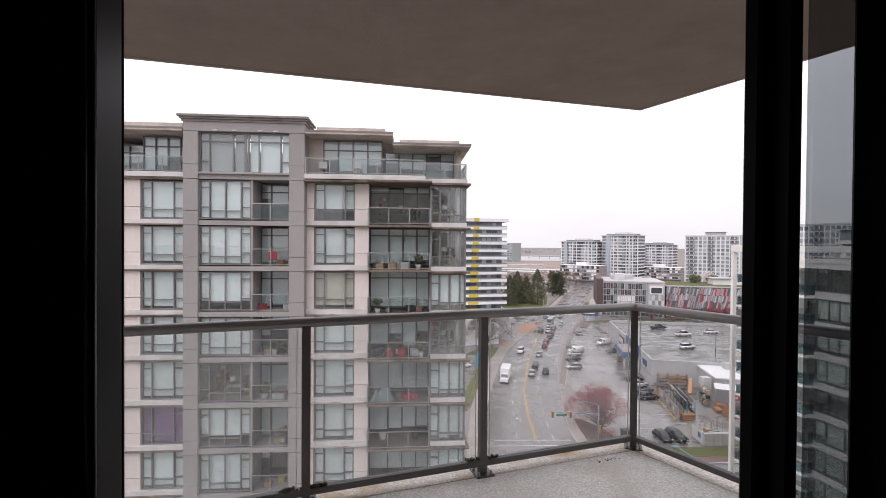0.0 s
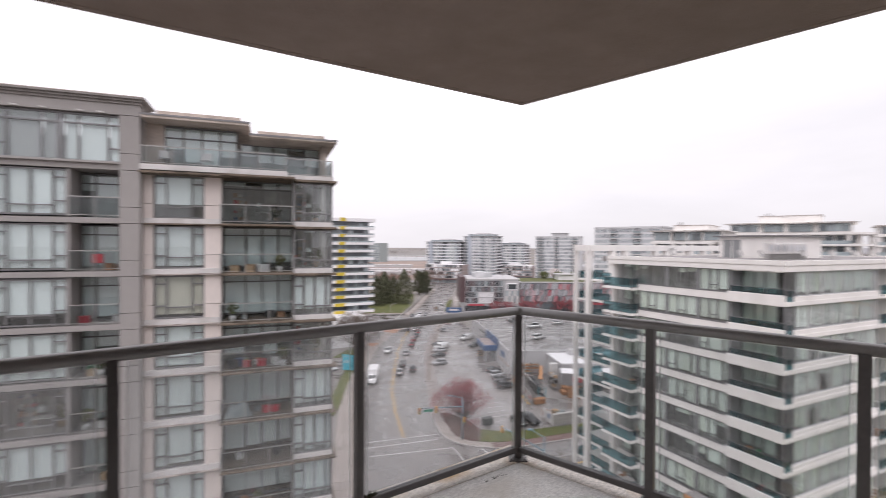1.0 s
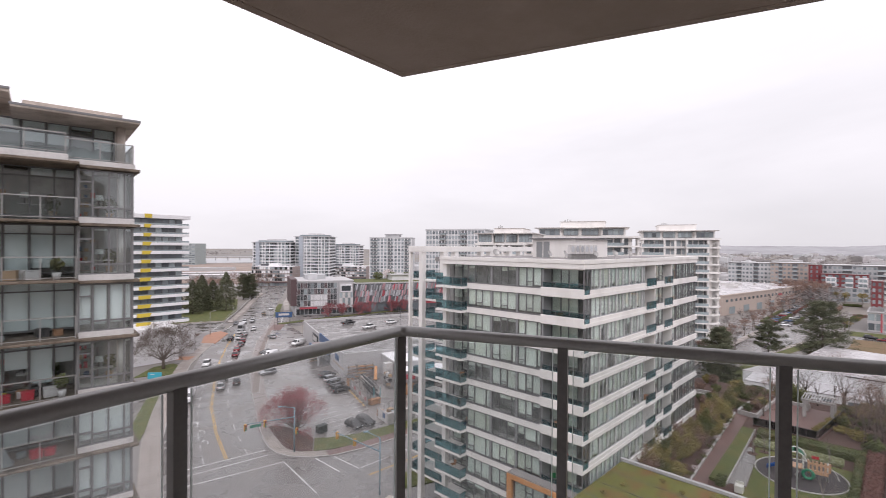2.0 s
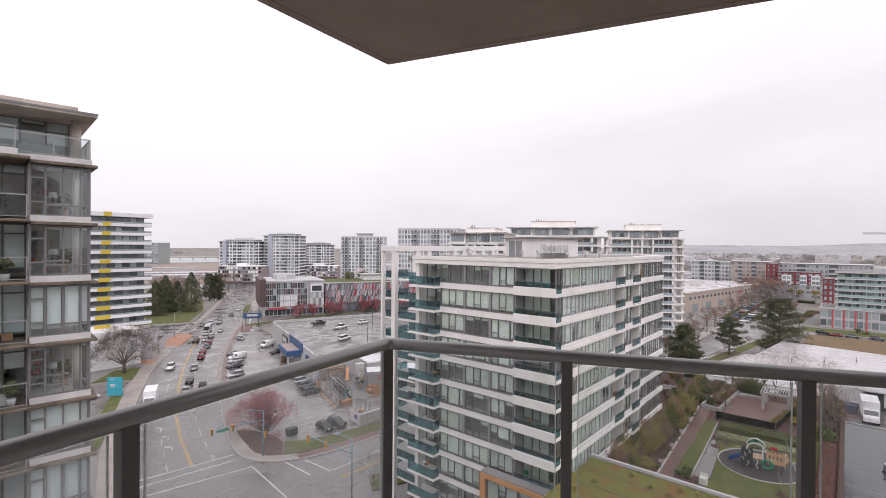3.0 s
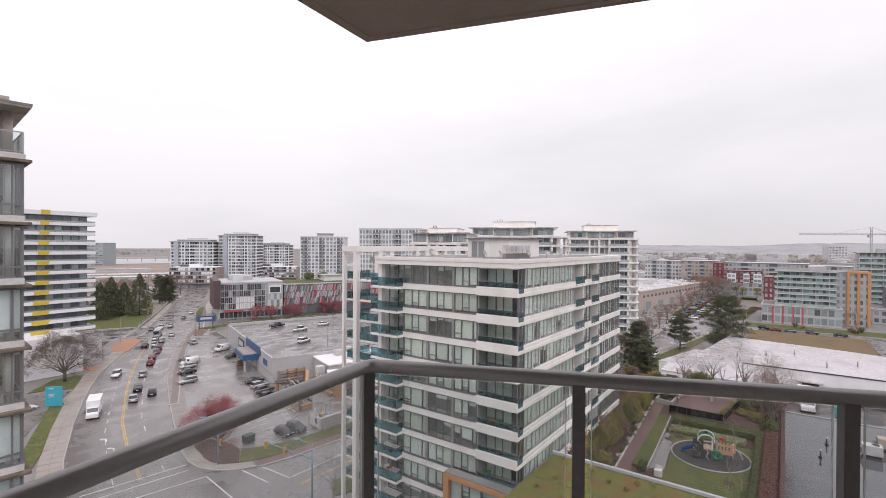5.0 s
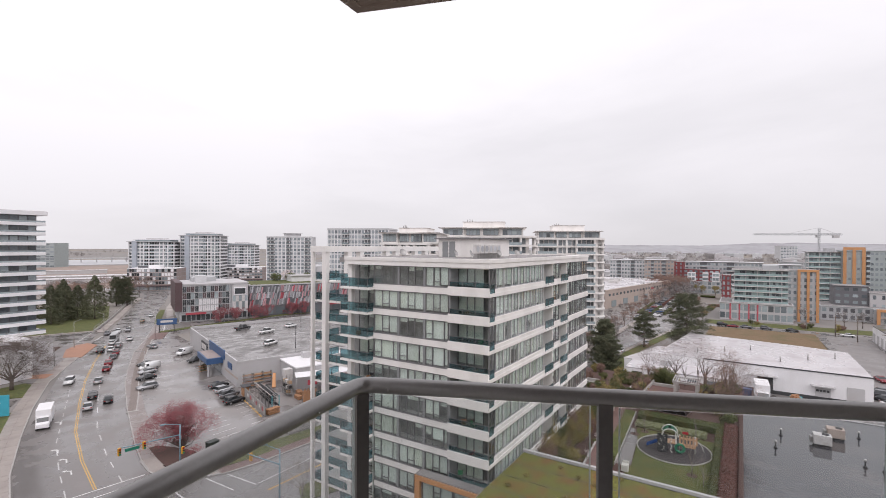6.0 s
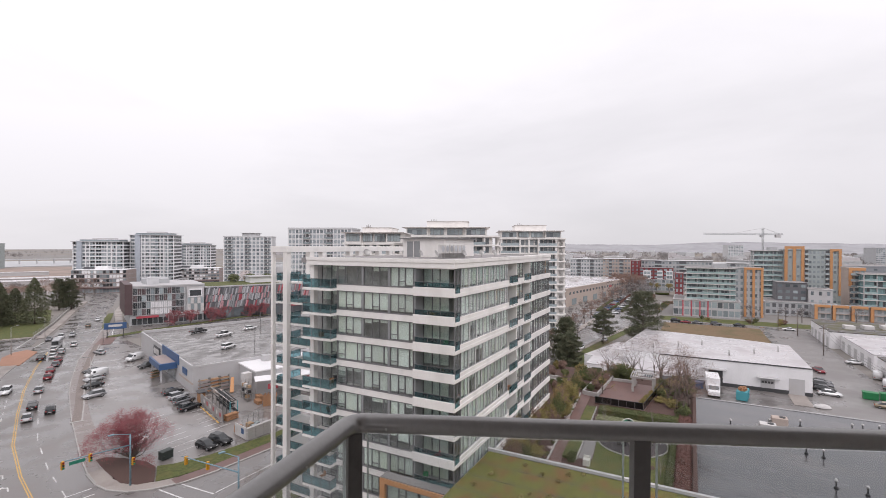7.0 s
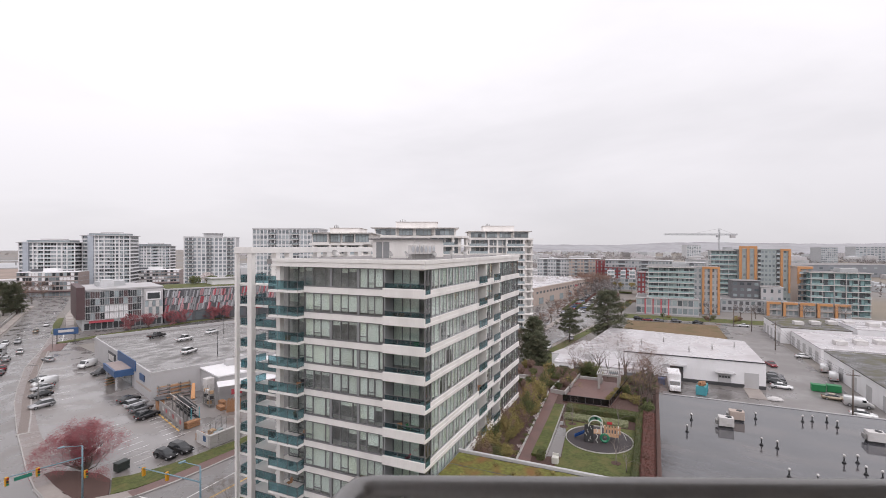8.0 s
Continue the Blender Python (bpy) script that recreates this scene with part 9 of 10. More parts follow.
        shrub(RM @ pose(rnd.uniform(14.6, 19.5), rnd.uniform(41, 65), Z), rnd.uniform(0.7, 1.3), rnd.uniform(0.9, 1.8), 270 + i, "leaf_green" if i % 3 else "leaf_yellow", "loose evergreen shrub in the garden", 320, 0.14)
    for i in range(12):
        shrub(RM @ pose(rnd.uniform(-2.5, 9), rnd.uniform(60.5, 66), Z), rnd.uniform(0.8, 1.6), rnd.uniform(1, 2.4), 300 + i, "leaf_green" if i % 2 else "leaf_yellow", "loose shrub beyond the terrace", 350, 0.16)
    for i in range(3):
        feathery(RM @ pose(6.2 + i * 1.1, 60.4 + (i % 2) * 0.8, Z), 1.7, 3.6, 320 + i, "leaf_green", "rounded dark evergreen bush beside the terrace")
    for i in range(16):
        feathery(RM @ pose(rnd.uniform(-8, 1.8), rnd.uniform(36, 64), Z), rnd.uniform(0.7, 1.4), rnd.uniform(0.8, 2.0), 340 + i, ("leaf_green", "leaf_yellow", "bud_brown")[i % 3], "loose shrub in the garden beyond the block")
    for i, (x, y, h) in enumerate(((8.3, 33.6, 4.6), (7.3, 32.0, 4.2), (14.8, 35.0, 4.6), (15.3, 22.5, 5.4), (16.6, 20.5, 4.0), (16.2, 57, 7.5), (18.6, 53.5, 8), (11, 62, 7.5), (14.6, 62, 8), (5.6, 48.5, 3.6), (17.6, 47, 6.5), (19.2, 58, 8.5), (18.8, 62, 8), (13, 65, 7.5), (8, 64.5, 7), (17.2, 51, 6.5))):
        bare_tree(RM @ pose(x, y, Z), h, 330 + i, "slender bare garden tree", "bark_pale" if i < 5 else "bark", "leaf_yellow" if i == 9 else None, 250 if i == 9 else 0, 0.08, 5, 0.55, r=0.05 if i < 5 else 0.09, group="garden trees")
    for i, (x, y) in enumerate(((8.3, 33.6), (7.3, 32.0), (14.8, 35.0), (15.3, 22.5))):
        ob = setting("tree_pit", tube(bmesh.new(), (x, y, Z + 0.04), (x, y, Z + 0.075), 0.6, n=16), M["mulch"], "dark round tree pit in the lawn", "tree pit")
        ob.matrix_world = RM
    for i, (x, y, h) in enumerate(((14.2, 64.2, 10.0), (17.6, 63.0, 9.0), (19.0, 55.5, 8.5), (9.0, 64.6, 9.5), (16.2, 50.5, 6.5), (4.2, 63.5, 8.0), (18.6, 46, 6.0), (19.3, 49.5, 7.0), (17.8, 54, 7.5), (18.8, 60, 8.5), (3.6, 52, 4.5), (4.6, 58, 5.0))):
        bare_tree(RM @ pose(x, y, Z), h, 520 + i, "spreading reddish-brown bare tree beside the terrace", "bark", "bud_brown", 4200, 0.034, 6 if i < 9 else 5, 0.75, stem=0.2, limbs=6, group="garden trees")
    b = thing("garden_bench", RM @ pose(8.4, 19.6, Z), "white garden locker at the lawn's corner", "bench")
    solid("seat", M["play_white"], b, -0.4, 0.4, -0.4, 0.4, 0, 0.8, bevel=0.05)
    solid("back", M["play_white"], b, -0.4, 0.4, 0.3, 0.4, 0.8, 1.1, bevel=0.03)


def playground(m):
    p = thing("playground_set", m, "plastic playground set with black climbing wall, castle panel and slide", "playground")
    for x in (-0.8, 0.7):
        for y in (-0.7, 0.7):
            part("post", tube(bmesh.new(), (x, y, 0), (x, y, 2.3), 0.07, n=8), M["play_white"], p)
    solid("platform", M["play_tan"], p, -0.9, 0.8, -0.8, 0.8, 1.1, 1.2, bevel=0.02)
    # white hoop over the deck, green hood inside it
    for y in (-0.85, 0.85):
        bm = bmesh.new()
        for i in range(22):
            a0, a1 = math.pi * i / 22, math.pi * (i + 1.15) / 22
            tube(bm, (math.cos(a0) * 0.95, y, 2.1 + math.sin(a0) * 0.9), (math.cos(a1) * 0.95, y, 2.1 + math.sin(a1) * 0.9), 0.075, n=8, caps=False)
        part("hoop", bm, M["play_white"], p)
    bm = bmesh.new()
    for i in range(9):
        vs = [bm.verts.new((math.cos(a) * 0.85, y, 2.15 + math.sin(a) * 0.8)) for a in (math.pi * i / 9, math.pi * (i + 1) / 9) for y in (-0.8, 0.8)]
        bm.faces.new((vs[0], vs[1], vs[3], vs[2]))
    bmesh.ops.solidify(bm, geom=bm.faces[:], thickness=0.05)
    part("hood", bm, M["play_green"], p)
    # black climbing wall with pale holds, leaning towards the deck
    bm = box(bmesh.new(), -1.5, -0.3, -0.06, 0.06, 0, 2.3)
    lean = Matrix.Translation((0, -1.25, 0.05)) @ Matrix.Rotation(radians(-12), 4, "X")
    bmesh.ops.transform(bm, matrix=lean, verts=bm.verts)
    wall = part("climbing_wall", bevelled(bm, 0.05), M["plastic_dk"], p, "black climbing wall")
    rnd = random.Random(12)
    for i in range(9):
        bm = bmesh.new()
        bmesh.ops.create_icosphere(bm, subdivisions=1, radius=0.075, matrix=lean @ Matrix.Translation((rnd.uniform(-1.4, -0.4), -0.08, 0.25 + i * 0.22)))
        part("hold", bm, M["play_white"], wall, "pale climbing hold")
    # blue slide
    bm = bmesh.new()
    for i in range(8):
        x0, x1 = -0.9 - i * 0.24, -0.9 - (i + 1) * 0.24
        z0, z1 = 1.15 - 0.13 * i, 1.15 - 0.13 * (i + 1)
        v = [bm.verts.new(c) for c in ((x0, -0.35, z0 + 0.25), (x0, -0.25, z0), (x0, 0.25, z0), (x0, 0.35, z0 + 0.25), (x1, -0.35, z1 + 0.25), (x1, -0.25, z1), (x1, 0.25, z1), (x1, 0.35, z1 + 0.25))]
        for j in range(3):
            bm.faces.new((v[j], v[j + 1], v[j + 5], v[j + 4]))
    bmesh.ops.solidify(bm, geom=bm.faces[:], thickness=0.04)
    part("slide", bm, M["play_blue"], p)
    solid("pennant", M["play_red"], p, -1.5, -1.0, -0.5, -0.44, 1.6, 1.95, bevel=0.02)
    solid("pennant", M["play_red"], p, 1.5, 2.2, 0.5, 0.56, 2.1, 2.45, bevel=0.02)
    # tan castle panel with slots
    rects = [(1.1, 3.0, 0.7, 1.1), (1.1, 3.0, 1.7, 1.95)] + [(1.1 + i * 0.38, 1.31 + i * 0.38, 1.1, 2.2) for i in range(6)]
    part("castle_panel", plate(bmesh.new(), rects, -0.35, -0.25), M["play_tan"], p)
    solid("castle_floor", M["play_tan"], p, 1.1, 3.0, -0.25, 0.8, 0.7, 0.8, bevel=0.02)
    for x in (1.15, 2.95):
        part("post", tube(bmesh.new(), (x, 0.0, 0), (x, 0.0, 2.2), 0.06, n=8), M["play_white"], p)
    bm = bmesh.new()
    for i in range(14):
        a0, a1 = 6.283 * i / 14, 6.283 * (i + 1) / 14
        tube(bm, (1.15 + 0.5 * math.cos(a0), -0.9, 0.72 + 0.5 * math.sin(a0)), (1.15 + 0.5 * math.cos(a1), -0.9, 0.72 + 0.5 * math.sin(a1)), 0.17, n=6)
    part("crawl_tunnel", bm, M["play_green"], p)
    bm = bmesh.new()
    for i in range(12):
        a0, a1 = radians(10 + i * 8), radians(18 + i * 8)
        tube(bm, (2.7 + 1.3 * math.cos(a0), 0.2, 1.6 * math.sin(a0)), (2.7 + 1.3 * math.cos(a1), 0.2, 1.6 * math.sin(a1)), 0.04, n=5)
    part("arched_ladder", bm, M["play_white"], p)
    bm = bmesh.new()
    for i in range(16):
        a0, a1 = i * 0.9, (i + 1) * 0.9
        tube(bm, (0.1 + 0.12 * math.cos(a0), -1.3 + 0.12 * math.sin(a0), 0.1 + i * 0.12), (0.1 + 0.12 * math.cos(a1), -1.3 + 0.12 * math.sin(a1), 0.22 + i * 0.12), 0.04, n=5)
    part("spiral_pole", bm, M["play_white"], p)


# ---- hardware store and its yard ----
def store():
    base = pose(51.7, 119.7, 0, 0, 0, 80.6)      # local x along the front wall, going away; -y faces the car park
    b = thing("store_building", base @ pose(0, 0, 0), "grey hardware store with rooftop parking and blue entrance canopy", "shop building")
    solid("wall", M["grey_wall"], b, 0, 61, -75, -0.0, 0, 6.0)
    solid("deck", M["asphalt_deck"], b, 0.4, 60.6, -74.6, -0.4, 6.0, 6.03)
    for dims in ((0, 61, -0.35, 0.06, 6.0, 6.6), (60.7, 61.1, -75, -0.35, 6.0, 6.9), (-0.06, 0.3, -40, -0.35, 6.0, 6.5)):
        solid("parapet", M["grey_wall"], b, *dims, bevel=0.03)
    b.matrix_world = pose(51.7, 119.7, 0, 0, 0, 80.6)
    solid("base_band", M["beige"], b, -0.03, 12, -0.2, 0.05, 2.0, 2.5)
    solid("canopy", M["blue_panel"], b, 14, 26, 0.0, 4.2, 3.4, 5.0, bevel=0.05)
    solid("canopy_roof", M["podium_brown"], b, 14.5, 25.5, 0.4, 3.8, 5.0, 5.06)
    solid("blue_fascia", M["blue_panel"], b, 12, 30, 0.02, 0.25, 4.6, 7.2, bevel=0.03)
    solid("sign", M["blue_panel"], b, 4.5, 8.5, 0.05, 0.2, 3.4, 5.0, bevel=0.03)
    solid("sign_frame", M["dark_trim"], b, 33, 41, 0.05, 0.3, 2.6, 5.4, bevel=0.03)
    solid("sign_panel", M["slab_white"], b, 34, 40, 0.3, 0.36, 3.2, 4.8)
    solid("entrance", M["far_glass"], b, 16, 24, 0.0, 0.1, 0.1, 2.9)
    for x in (15, 25):
        solid("canopy_post", M["grey_wall"], b, x - 0.2, x + 0.2, 3.4, 3.8, 0, 3.4)
    for i in range(14):
        piece("bay_line", M["paint_white"], b, 6 + i * 3.6, 6.12 + i * 3.6, -30, -25, 6.03, 6.036)
    for x, y in ((8, -18), (40, -32)):
        part("lamp_post", tube(bmesh.new(), (x, y, 6.03), (x, y, 12.5), 0.09, n=8), M["dark_trim"], b)
    # white annex
    a = thing("annex_building", pose(60.6, 106.6, 0, 0, 0, -9.5), "white-roofed store annex with loading shed", "building")
    solid("wall", M["grey_wall"], a, 0, 26, 0, 15.5, 0, 5.4)
    solid("roof", M["white_wall"], a, -0.2, 26.2, -0.2, 15.7, 5.4, 5.75, bevel=0.04)
    solid("shed_roof", M["white_wall"], a, 4, 26, -5.5, -0.2, 4.0, 4.3, bevel=0.04)
    for x in (4.2, 11, 18, 25.6):
        solid("shed_post", M["steel"], a, x, x + 0.2, -5.4, -5.2, 0, 4.0)
    solid("roof_unit", M["grey_wall"], a, 5, 7.2, 8, 10, 5.75, 7.2, bevel=0.04)
    solid("roof_unit", M["grey_wall"], a, 9, 11, 11, 13, 5.75, 7.0, bevel=0.04)
    solid("sign", M["red_panel"], a, 9, 13, -5.7, -5.55, 2.4, 3.9)
    ymin = thing("silo", pose(59.2, 108.4, 0), "grey dust extractor on steel legs", "machine")
    solid("tank", M["slab_white"], ymin, -1, 1, -0.8, 0.8, 2.4, 5.4, bevel=0.1)
    for x in (-0.8, 0.8):
        for y in (-0.6, 0.6):
            part("leg", tube(bmesh.new(), (x, y, 0), (x, y, 2.4), 0.08, n=6), M["steel"], ymin)
    # timber screen with a red sign, awning, steel rack and loading chute
    sc = thing("timber_screen", pose(57.2, 97.8, 0.03, 0, 0, -25), "orange-brown timber board screen stacked against the shed", "fence")
    for i in range(14):
        solid("board", M["timber"], sc, i * 0.21, i * 0.21 + 0.19, -0.05 - 0.04 * (i % 2), 0.05, 0, 2.5 + 0.25 * ((i * 7) % 3))
    rs = thing("shop_sign", pose(59.2, 99.2, 3.15, 0, 0, -25), "red sign with a plain white mark on the shed", "sign")
    solid("board", M["red_panel"], rs, 0, 2.2, -0.05, 0.05, 0.0, 1.2)
    part("mark", prism(bmesh.new(), [(0.7, -0.06), (1.5, -0.06), (1.5, -0.09), (0.7, -0.09)], 0.4, 0.8), M["slab_white"], rs)
    aw = thing("awning", pose(58.6, 103.6, 0.03, 0, 0, -25), "sloping white awning over the yard racks", "awning")
    bm = prism(bmesh.new(), [(0, -0.6), (5.4, -0.6), (5.4, 2.4), (0, 2.4)], 4.3, 4.42)
    bmesh.ops.transform(bm, matrix=Matrix.Translation((0, 0, 4.3)) @ Matrix.Rotation(radians(9), 4, "X") @ Matrix.Translation((0, 0, -4.3)), verts=bm.verts)
    part("sheet", bm, M["white_wall"], aw)
    for x in (0.2, 5.1):
        part("post", tube(bmesh.new(), (x, -0.4, 0), (x, -0.4, 4.25), 0.06, n=8), M["steel"], aw)
    rk = thing("storage_rack", pose(57.4, 105.2, 0.03, 0, 0, 82), "open steel storage rack with white and brown goods", "rack")
    for x in (-1.8, 0, 1.8):
        for y in (-0.5, 0.5):
            solid("upright", M["steel"], rk, x - 0.05, x + 0.05, y - 0.05, y + 0.05, 0, 4.2)
    for k in range(3):
        solid("shelf", M["steel"], rk, -1.8, 1.8, -0.55, 0.55, 0.5 + k * 1.2, 0.58 + k * 1.2)
        for j in range(4):
            if (j + k) % 3:
                solid("carton", M[("slab_white", "tan_box", "plastic_dk")[(j + 2 * k) % 3]], rk, -1.7 + j * 0.88, -1.0 + j * 0.88, -0.45, 0.4, 0.58 + k * 1.2, 1.2 + k * 1.2, bevel=0.02)
    ch = thing("loading_chute", pose(58.3, 113.4, 0.03, 0, 0, 60), "orange loading chute leaning on the stacks", "chute")
    bm = prism(bmesh.new(), [(-2.2, -0.45), (2.2, -0.35), (2.2, 0.35), (-2.2, 0.45)], -0.12, 0.12)
    bmesh.ops.transform(bm, matrix=Matrix.Translation((0, 0, 1.7)) @ Matrix.Rotation(radians(-38), 4, "Y"), verts=bm.verts)
    part("trough", bevelled(bm, 0.05), M["orange"], ch)
    for x in (-0.8, 0.9):
        part("leg", tube(bmesh.new(), (x, 0, 0), (x, 0, 1.7 + x * 0.78 - 0.1), 0.06, n=6), M["dark_trim"], ch)
    for i in range(7):
        pl = thing("pallet_load", pose(46.6 + (i % 3) * 1.35, 85.4 + (i // 3) * 1.7, 0.05, 0, 0, 6 + 4 * (i % 3)), "wrapped pallet of sacks and cartons in the yard pen", "pallet", "pallets in the pen")
        solid("pallet", M["timber"], pl, -0.6, 0.6, -0.6, 0.6, 0, 0.15)
        solid("goods", M[("tan_box", "grey_cloth", "timber", "beige")[i % 4]], pl, -0.55, 0.55, -0.55, 0.55, 0.15, 1.2 + 0.5 * ((i * 5) % 3) / 2, bevel=0.06)
    # board racks along the store's end wall, loose stacks in the yard
    rnd = random.Random(66)
    for i in range(3):
        r = thing("board_rack", pose(53.4 + i * 2.3, 117.3 - i * 0.38, 0.03, 0, 0, -9.5), "steel rack of brown boards against the store wall", "rack", "board racks")
        for x in (-1.0, 1.0):
            solid("upright", M["steel"], r, x - 0.06, x + 0.06, -0.5, 0.5, 0, 3.6)
        for k in range(4):
            solid("arm", M["steel"], r, -1.05, 1.05, -0.55, 0.55, 0.3 + k * 0.85, 0.38 + k * 0.85)
            for q in range(5):
                solid("board", M[rnd.choice(("timber", "tan_box", "timber", "podium_brown"))], r, -1.1 - rnd.uniform(0, 0.2), 1.1 + rnd.uniform(0, 0.2), -0.5 + q * 0.2, -0.33 + q * 0.2, 0.38 + k * 0.85, 0.5 + k * 0.85 + rnd.uniform(0, 0.25))
    for x, y, a, w, n, label in ((48.8, 95.8, 8, 2.6, 3, "stack of reddish timber at the yard gate"), (57.6, 100.6, 80, 2.2, 2, "stack of brown timber in the store yard"), (58.9, 102.4, 75, 2.0, 3, "stack of brown timber in the store yard"),
                                 (60.6, 98.2, 10, 2.6, 2, "bundle of pale boards in the store yard"), (62.8, 97.6, 8, 2.4, 3, "bundle of pale boards in the store yard"), (55.6, 115.0, 100, 2.4, 2, "bundle of pale boards in the store yard")):
        t = thing("timber_stack", pose(x, y, 0.03, 0, 0, a), label, "timber stack", "timber stacks")
        for k in range(n):
            for q in range(4):
                solid("board", M["timber" if "brown" in label or "reddish" in label else "beige"], t, -w / 2 - rnd.uniform(0, 0.15), w / 2 + rnd.uniform(0, 0.15), -0.6 + q * 0.3, -0.34 + q * 0.3, k * 0.42 + 0.1, k * 0.42 + 0.42, bevel=0.015)
            solid("bearer", M["podium_brown"], t, -w / 2 + 0.2, -w / 2 + 0.32, -0.6, 0.6, k * 0.42, k * 0.42 + 0.1)
            solid("bearer", M["podium_brown"], t, w / 2 - 0.32, w / 2 - 0.2, -0.6, 0.6, k * 0.42, k * 0.42 + 0.1)
    # long rack of dark pipes behind the fence
    along = math.degrees(math.atan2(15.9, 2.87))
    r = thing("pipe_rack", pose(48.6, 96.8, 0.03, 0, 0, along), "tall steel rack loaded with long dark pipes behind the fence", "rack")
    for i in range(6):
        for y in (-2.0, -0.5):
            solid("upright", M["bin_teal" if i == 0 else "steel"], r, i * 2.4 - 0.07, i * 2.4 + 0.07, y - 0.07, y + 0.07, 0, 3.4)
        for z in (1.2, 2.2, 3.2):
            solid("arm", M["steel"], r, i * 2.4 - 0.06, i * 2.4 + 0.06, -2.1, -0.4, z - 0.1, z)
    for z, n in ((1.2, 8), (2.2, 9), (3.2, 9)):
        for q in range(n):
            x0 = rnd.uniform(-0.4, 2.5)
            part("pipe", tube(bmesh.new(), (x0, -1.95 + q * 0.18, z + 0.09), (x0 + rnd.uniform(7, 10.5), -1.95 + q * 0.18, z + 0.09 + rnd.uniform(0, 0.2)), 0.08, n=6), M["plastic_dk" if rnd.random() < 0.75 else "steel"], r)
    part("handrail", tube(bmesh.new(), (-0.3, -0.3, 3.6), (13, -0.3, 3.6), 0.06, n=6), M["slab_white"], r)
    kk = thing("kiosk", pose(50.2, 112.2, 0.03, 0, 0, along), "small brown board kiosk at the fence end", "kiosk")
    solid("body", M["timber"], kk, -0.9, 0.9, -0.8, 0.5, 0, 2.2, bevel=0.02)
    solid("roof", M["dark_trim"], kk, -1.3, 1.2, -1.2, 0.8, 2.2, 2.35, bevel=0.02)
    for i in range(6):
        ws = thing("wheel_stop", pose(46.4 + i * 0.40, 96.6 + i * 2.35, 0.03, 0, 0, along), "orange-painted concrete wheel stop", "wheel stop", "wheel stops")
        part("block", bevelled(side_prism([(-0.9, 0), (-0.85, 0.14), (0.85, 0.14), (0.9, 0)], 0.22), 0.02), M["paint_yellow"], ws)
    f = thing("yard_fence", pose(46.76, 95.2, 0.03, 0, 0, along), "grey panelled yard fence with notices", "fence")
    for i in range(7):
        solid("panel", M["tower_grey"], f, i * 2.25, i * 2.25 + 2.18, -0.06, 0.06, 0.1, 2.3)
        solid("post", M["steel"], f, i * 2.25 - 0.05, i * 2.25 + 0.05, -0.09, 0.09, 0, 2.4)
    for i in range(6):
        solid("notice", M["slab_white" if i % 2 else "red_panel"], f, 1.0 + i * 2.25, 2.0 + i * 2.25, 0.06, 0.09, 0.9, 1.7)
    w = thing("block_wall", pose(45.2, 83.3, 0.1, 0, 0, 6), "pale concrete block wall round the yard store", "wall")
    for i in range(4):
        for k in range(3):
            solid("block", M["kerb"], w, i * 1.7, i * 1.7 + 1.66, -0.35, 0.35, k * 0.75, k * 0.75 + 0.72, bevel=0.03)
    sf = thing("scaffold_frame", pose(47.0, 86.2, 0.05, 0, 0, 24), "pale steel frame rack standing in the yard pen", "rack")
    for x in (0, 1.6, 3.2, 4.8):
        for y in (0, 1.0):
            part("upright", tube(bmesh.new(), (x, y, 0), (x, y, 3.0), 0.04, n=6), M["steel"], sf)
    for z in (1.6, 2.9):
        for y in (0, 1.0):
            part("beam", tube(bmesh.new(), (0, y, z), (4.8, y, z), 0.04, n=6), M["steel"], sf)
    for i in range(9):
        part("rung", tube(bmesh.new(), (i * 0.6, 0, 2.9), (i * 0.6, 1.0, 2.9), 0.03, n=5), M["steel"], sf)
    w2 = thing("gate", pose(45.2, 83.6, 0.1, 0, 0, 88), "pale metal gate panel with a notice", "gate")
    solid("panel", M["slab_white"], w2, 0, 4.0, -0.05, 0.05, 0.1, 2.3, bevel=0.02)
    solid("notice", M["blue_panel"], w2, 0.6, 1.6, 0.05, 0.08, 0.9, 1.9)
    bn = thing("waste_bin", pose(33.0, 87.0, 0.03, 0, 0, 12), "dark green waste bin with open lid", "bin")
    solid("body", M["bin_dark"], bn, -0.95, 0.95, -0.6, 0.6, 0.15, 1.4, bevel=0.05)
    solid("lid", M["bin_dark"], bn, -1.0, 1.0, -0.65, 0.65, 1.4, 1.5, bevel=0.03)
    for x in (-0.7, 0.7):
        solid("pocket", M["bin_dark"], bn, x - 0.12, x + 0.12, -0.7, 0.7, 0.6, 0.8)
    pt = thing("plant_stand", pose(51.5, 141, 0.03, 0, 0, 8), "rack of potted plants outside the store", "plant stand")
    for k in range(3):
        solid("shelf", M["timber"], pt, -1.2, 1.2, -0.5, 0.5, 0.3 + k * 0.7, 0.36 + k * 0.7)
        part("foliage", shifted(leaf_blob(random.Random(k), 160, 1.0, 0.2, 0.1), 0, 0, 0.36 + k * 0.7, 1.1, 0.45), M["leaf_green"], pt)
    sg = thing("store_sign", pose(64.6, 214.0, 0.1, 0, 0, -20), "dark blue roadside sign board with pale lettering bar", "sign")
    solid("board", M["blue_panel"], sg, -3.6, 3.6, -0.25, 0.25, 3.2, 5.6, bevel=0.05)
    solid("lettering_bar", M["slab_white"], sg, -2.2, 2.2, -0.29, -0.25, 4.1, 5.0)
    for x in (-2.6, 2.6):
        solid("post", M["dark_trim"], sg, x - 0.15, x + 0.15, -0.15, 0.15, 0, 3.2)
    ts = thing("estate_sign", pose(9.2, 134.0, 0.05, 0, 0, -30), "turquoise roadside sign board with white bars", "sign")
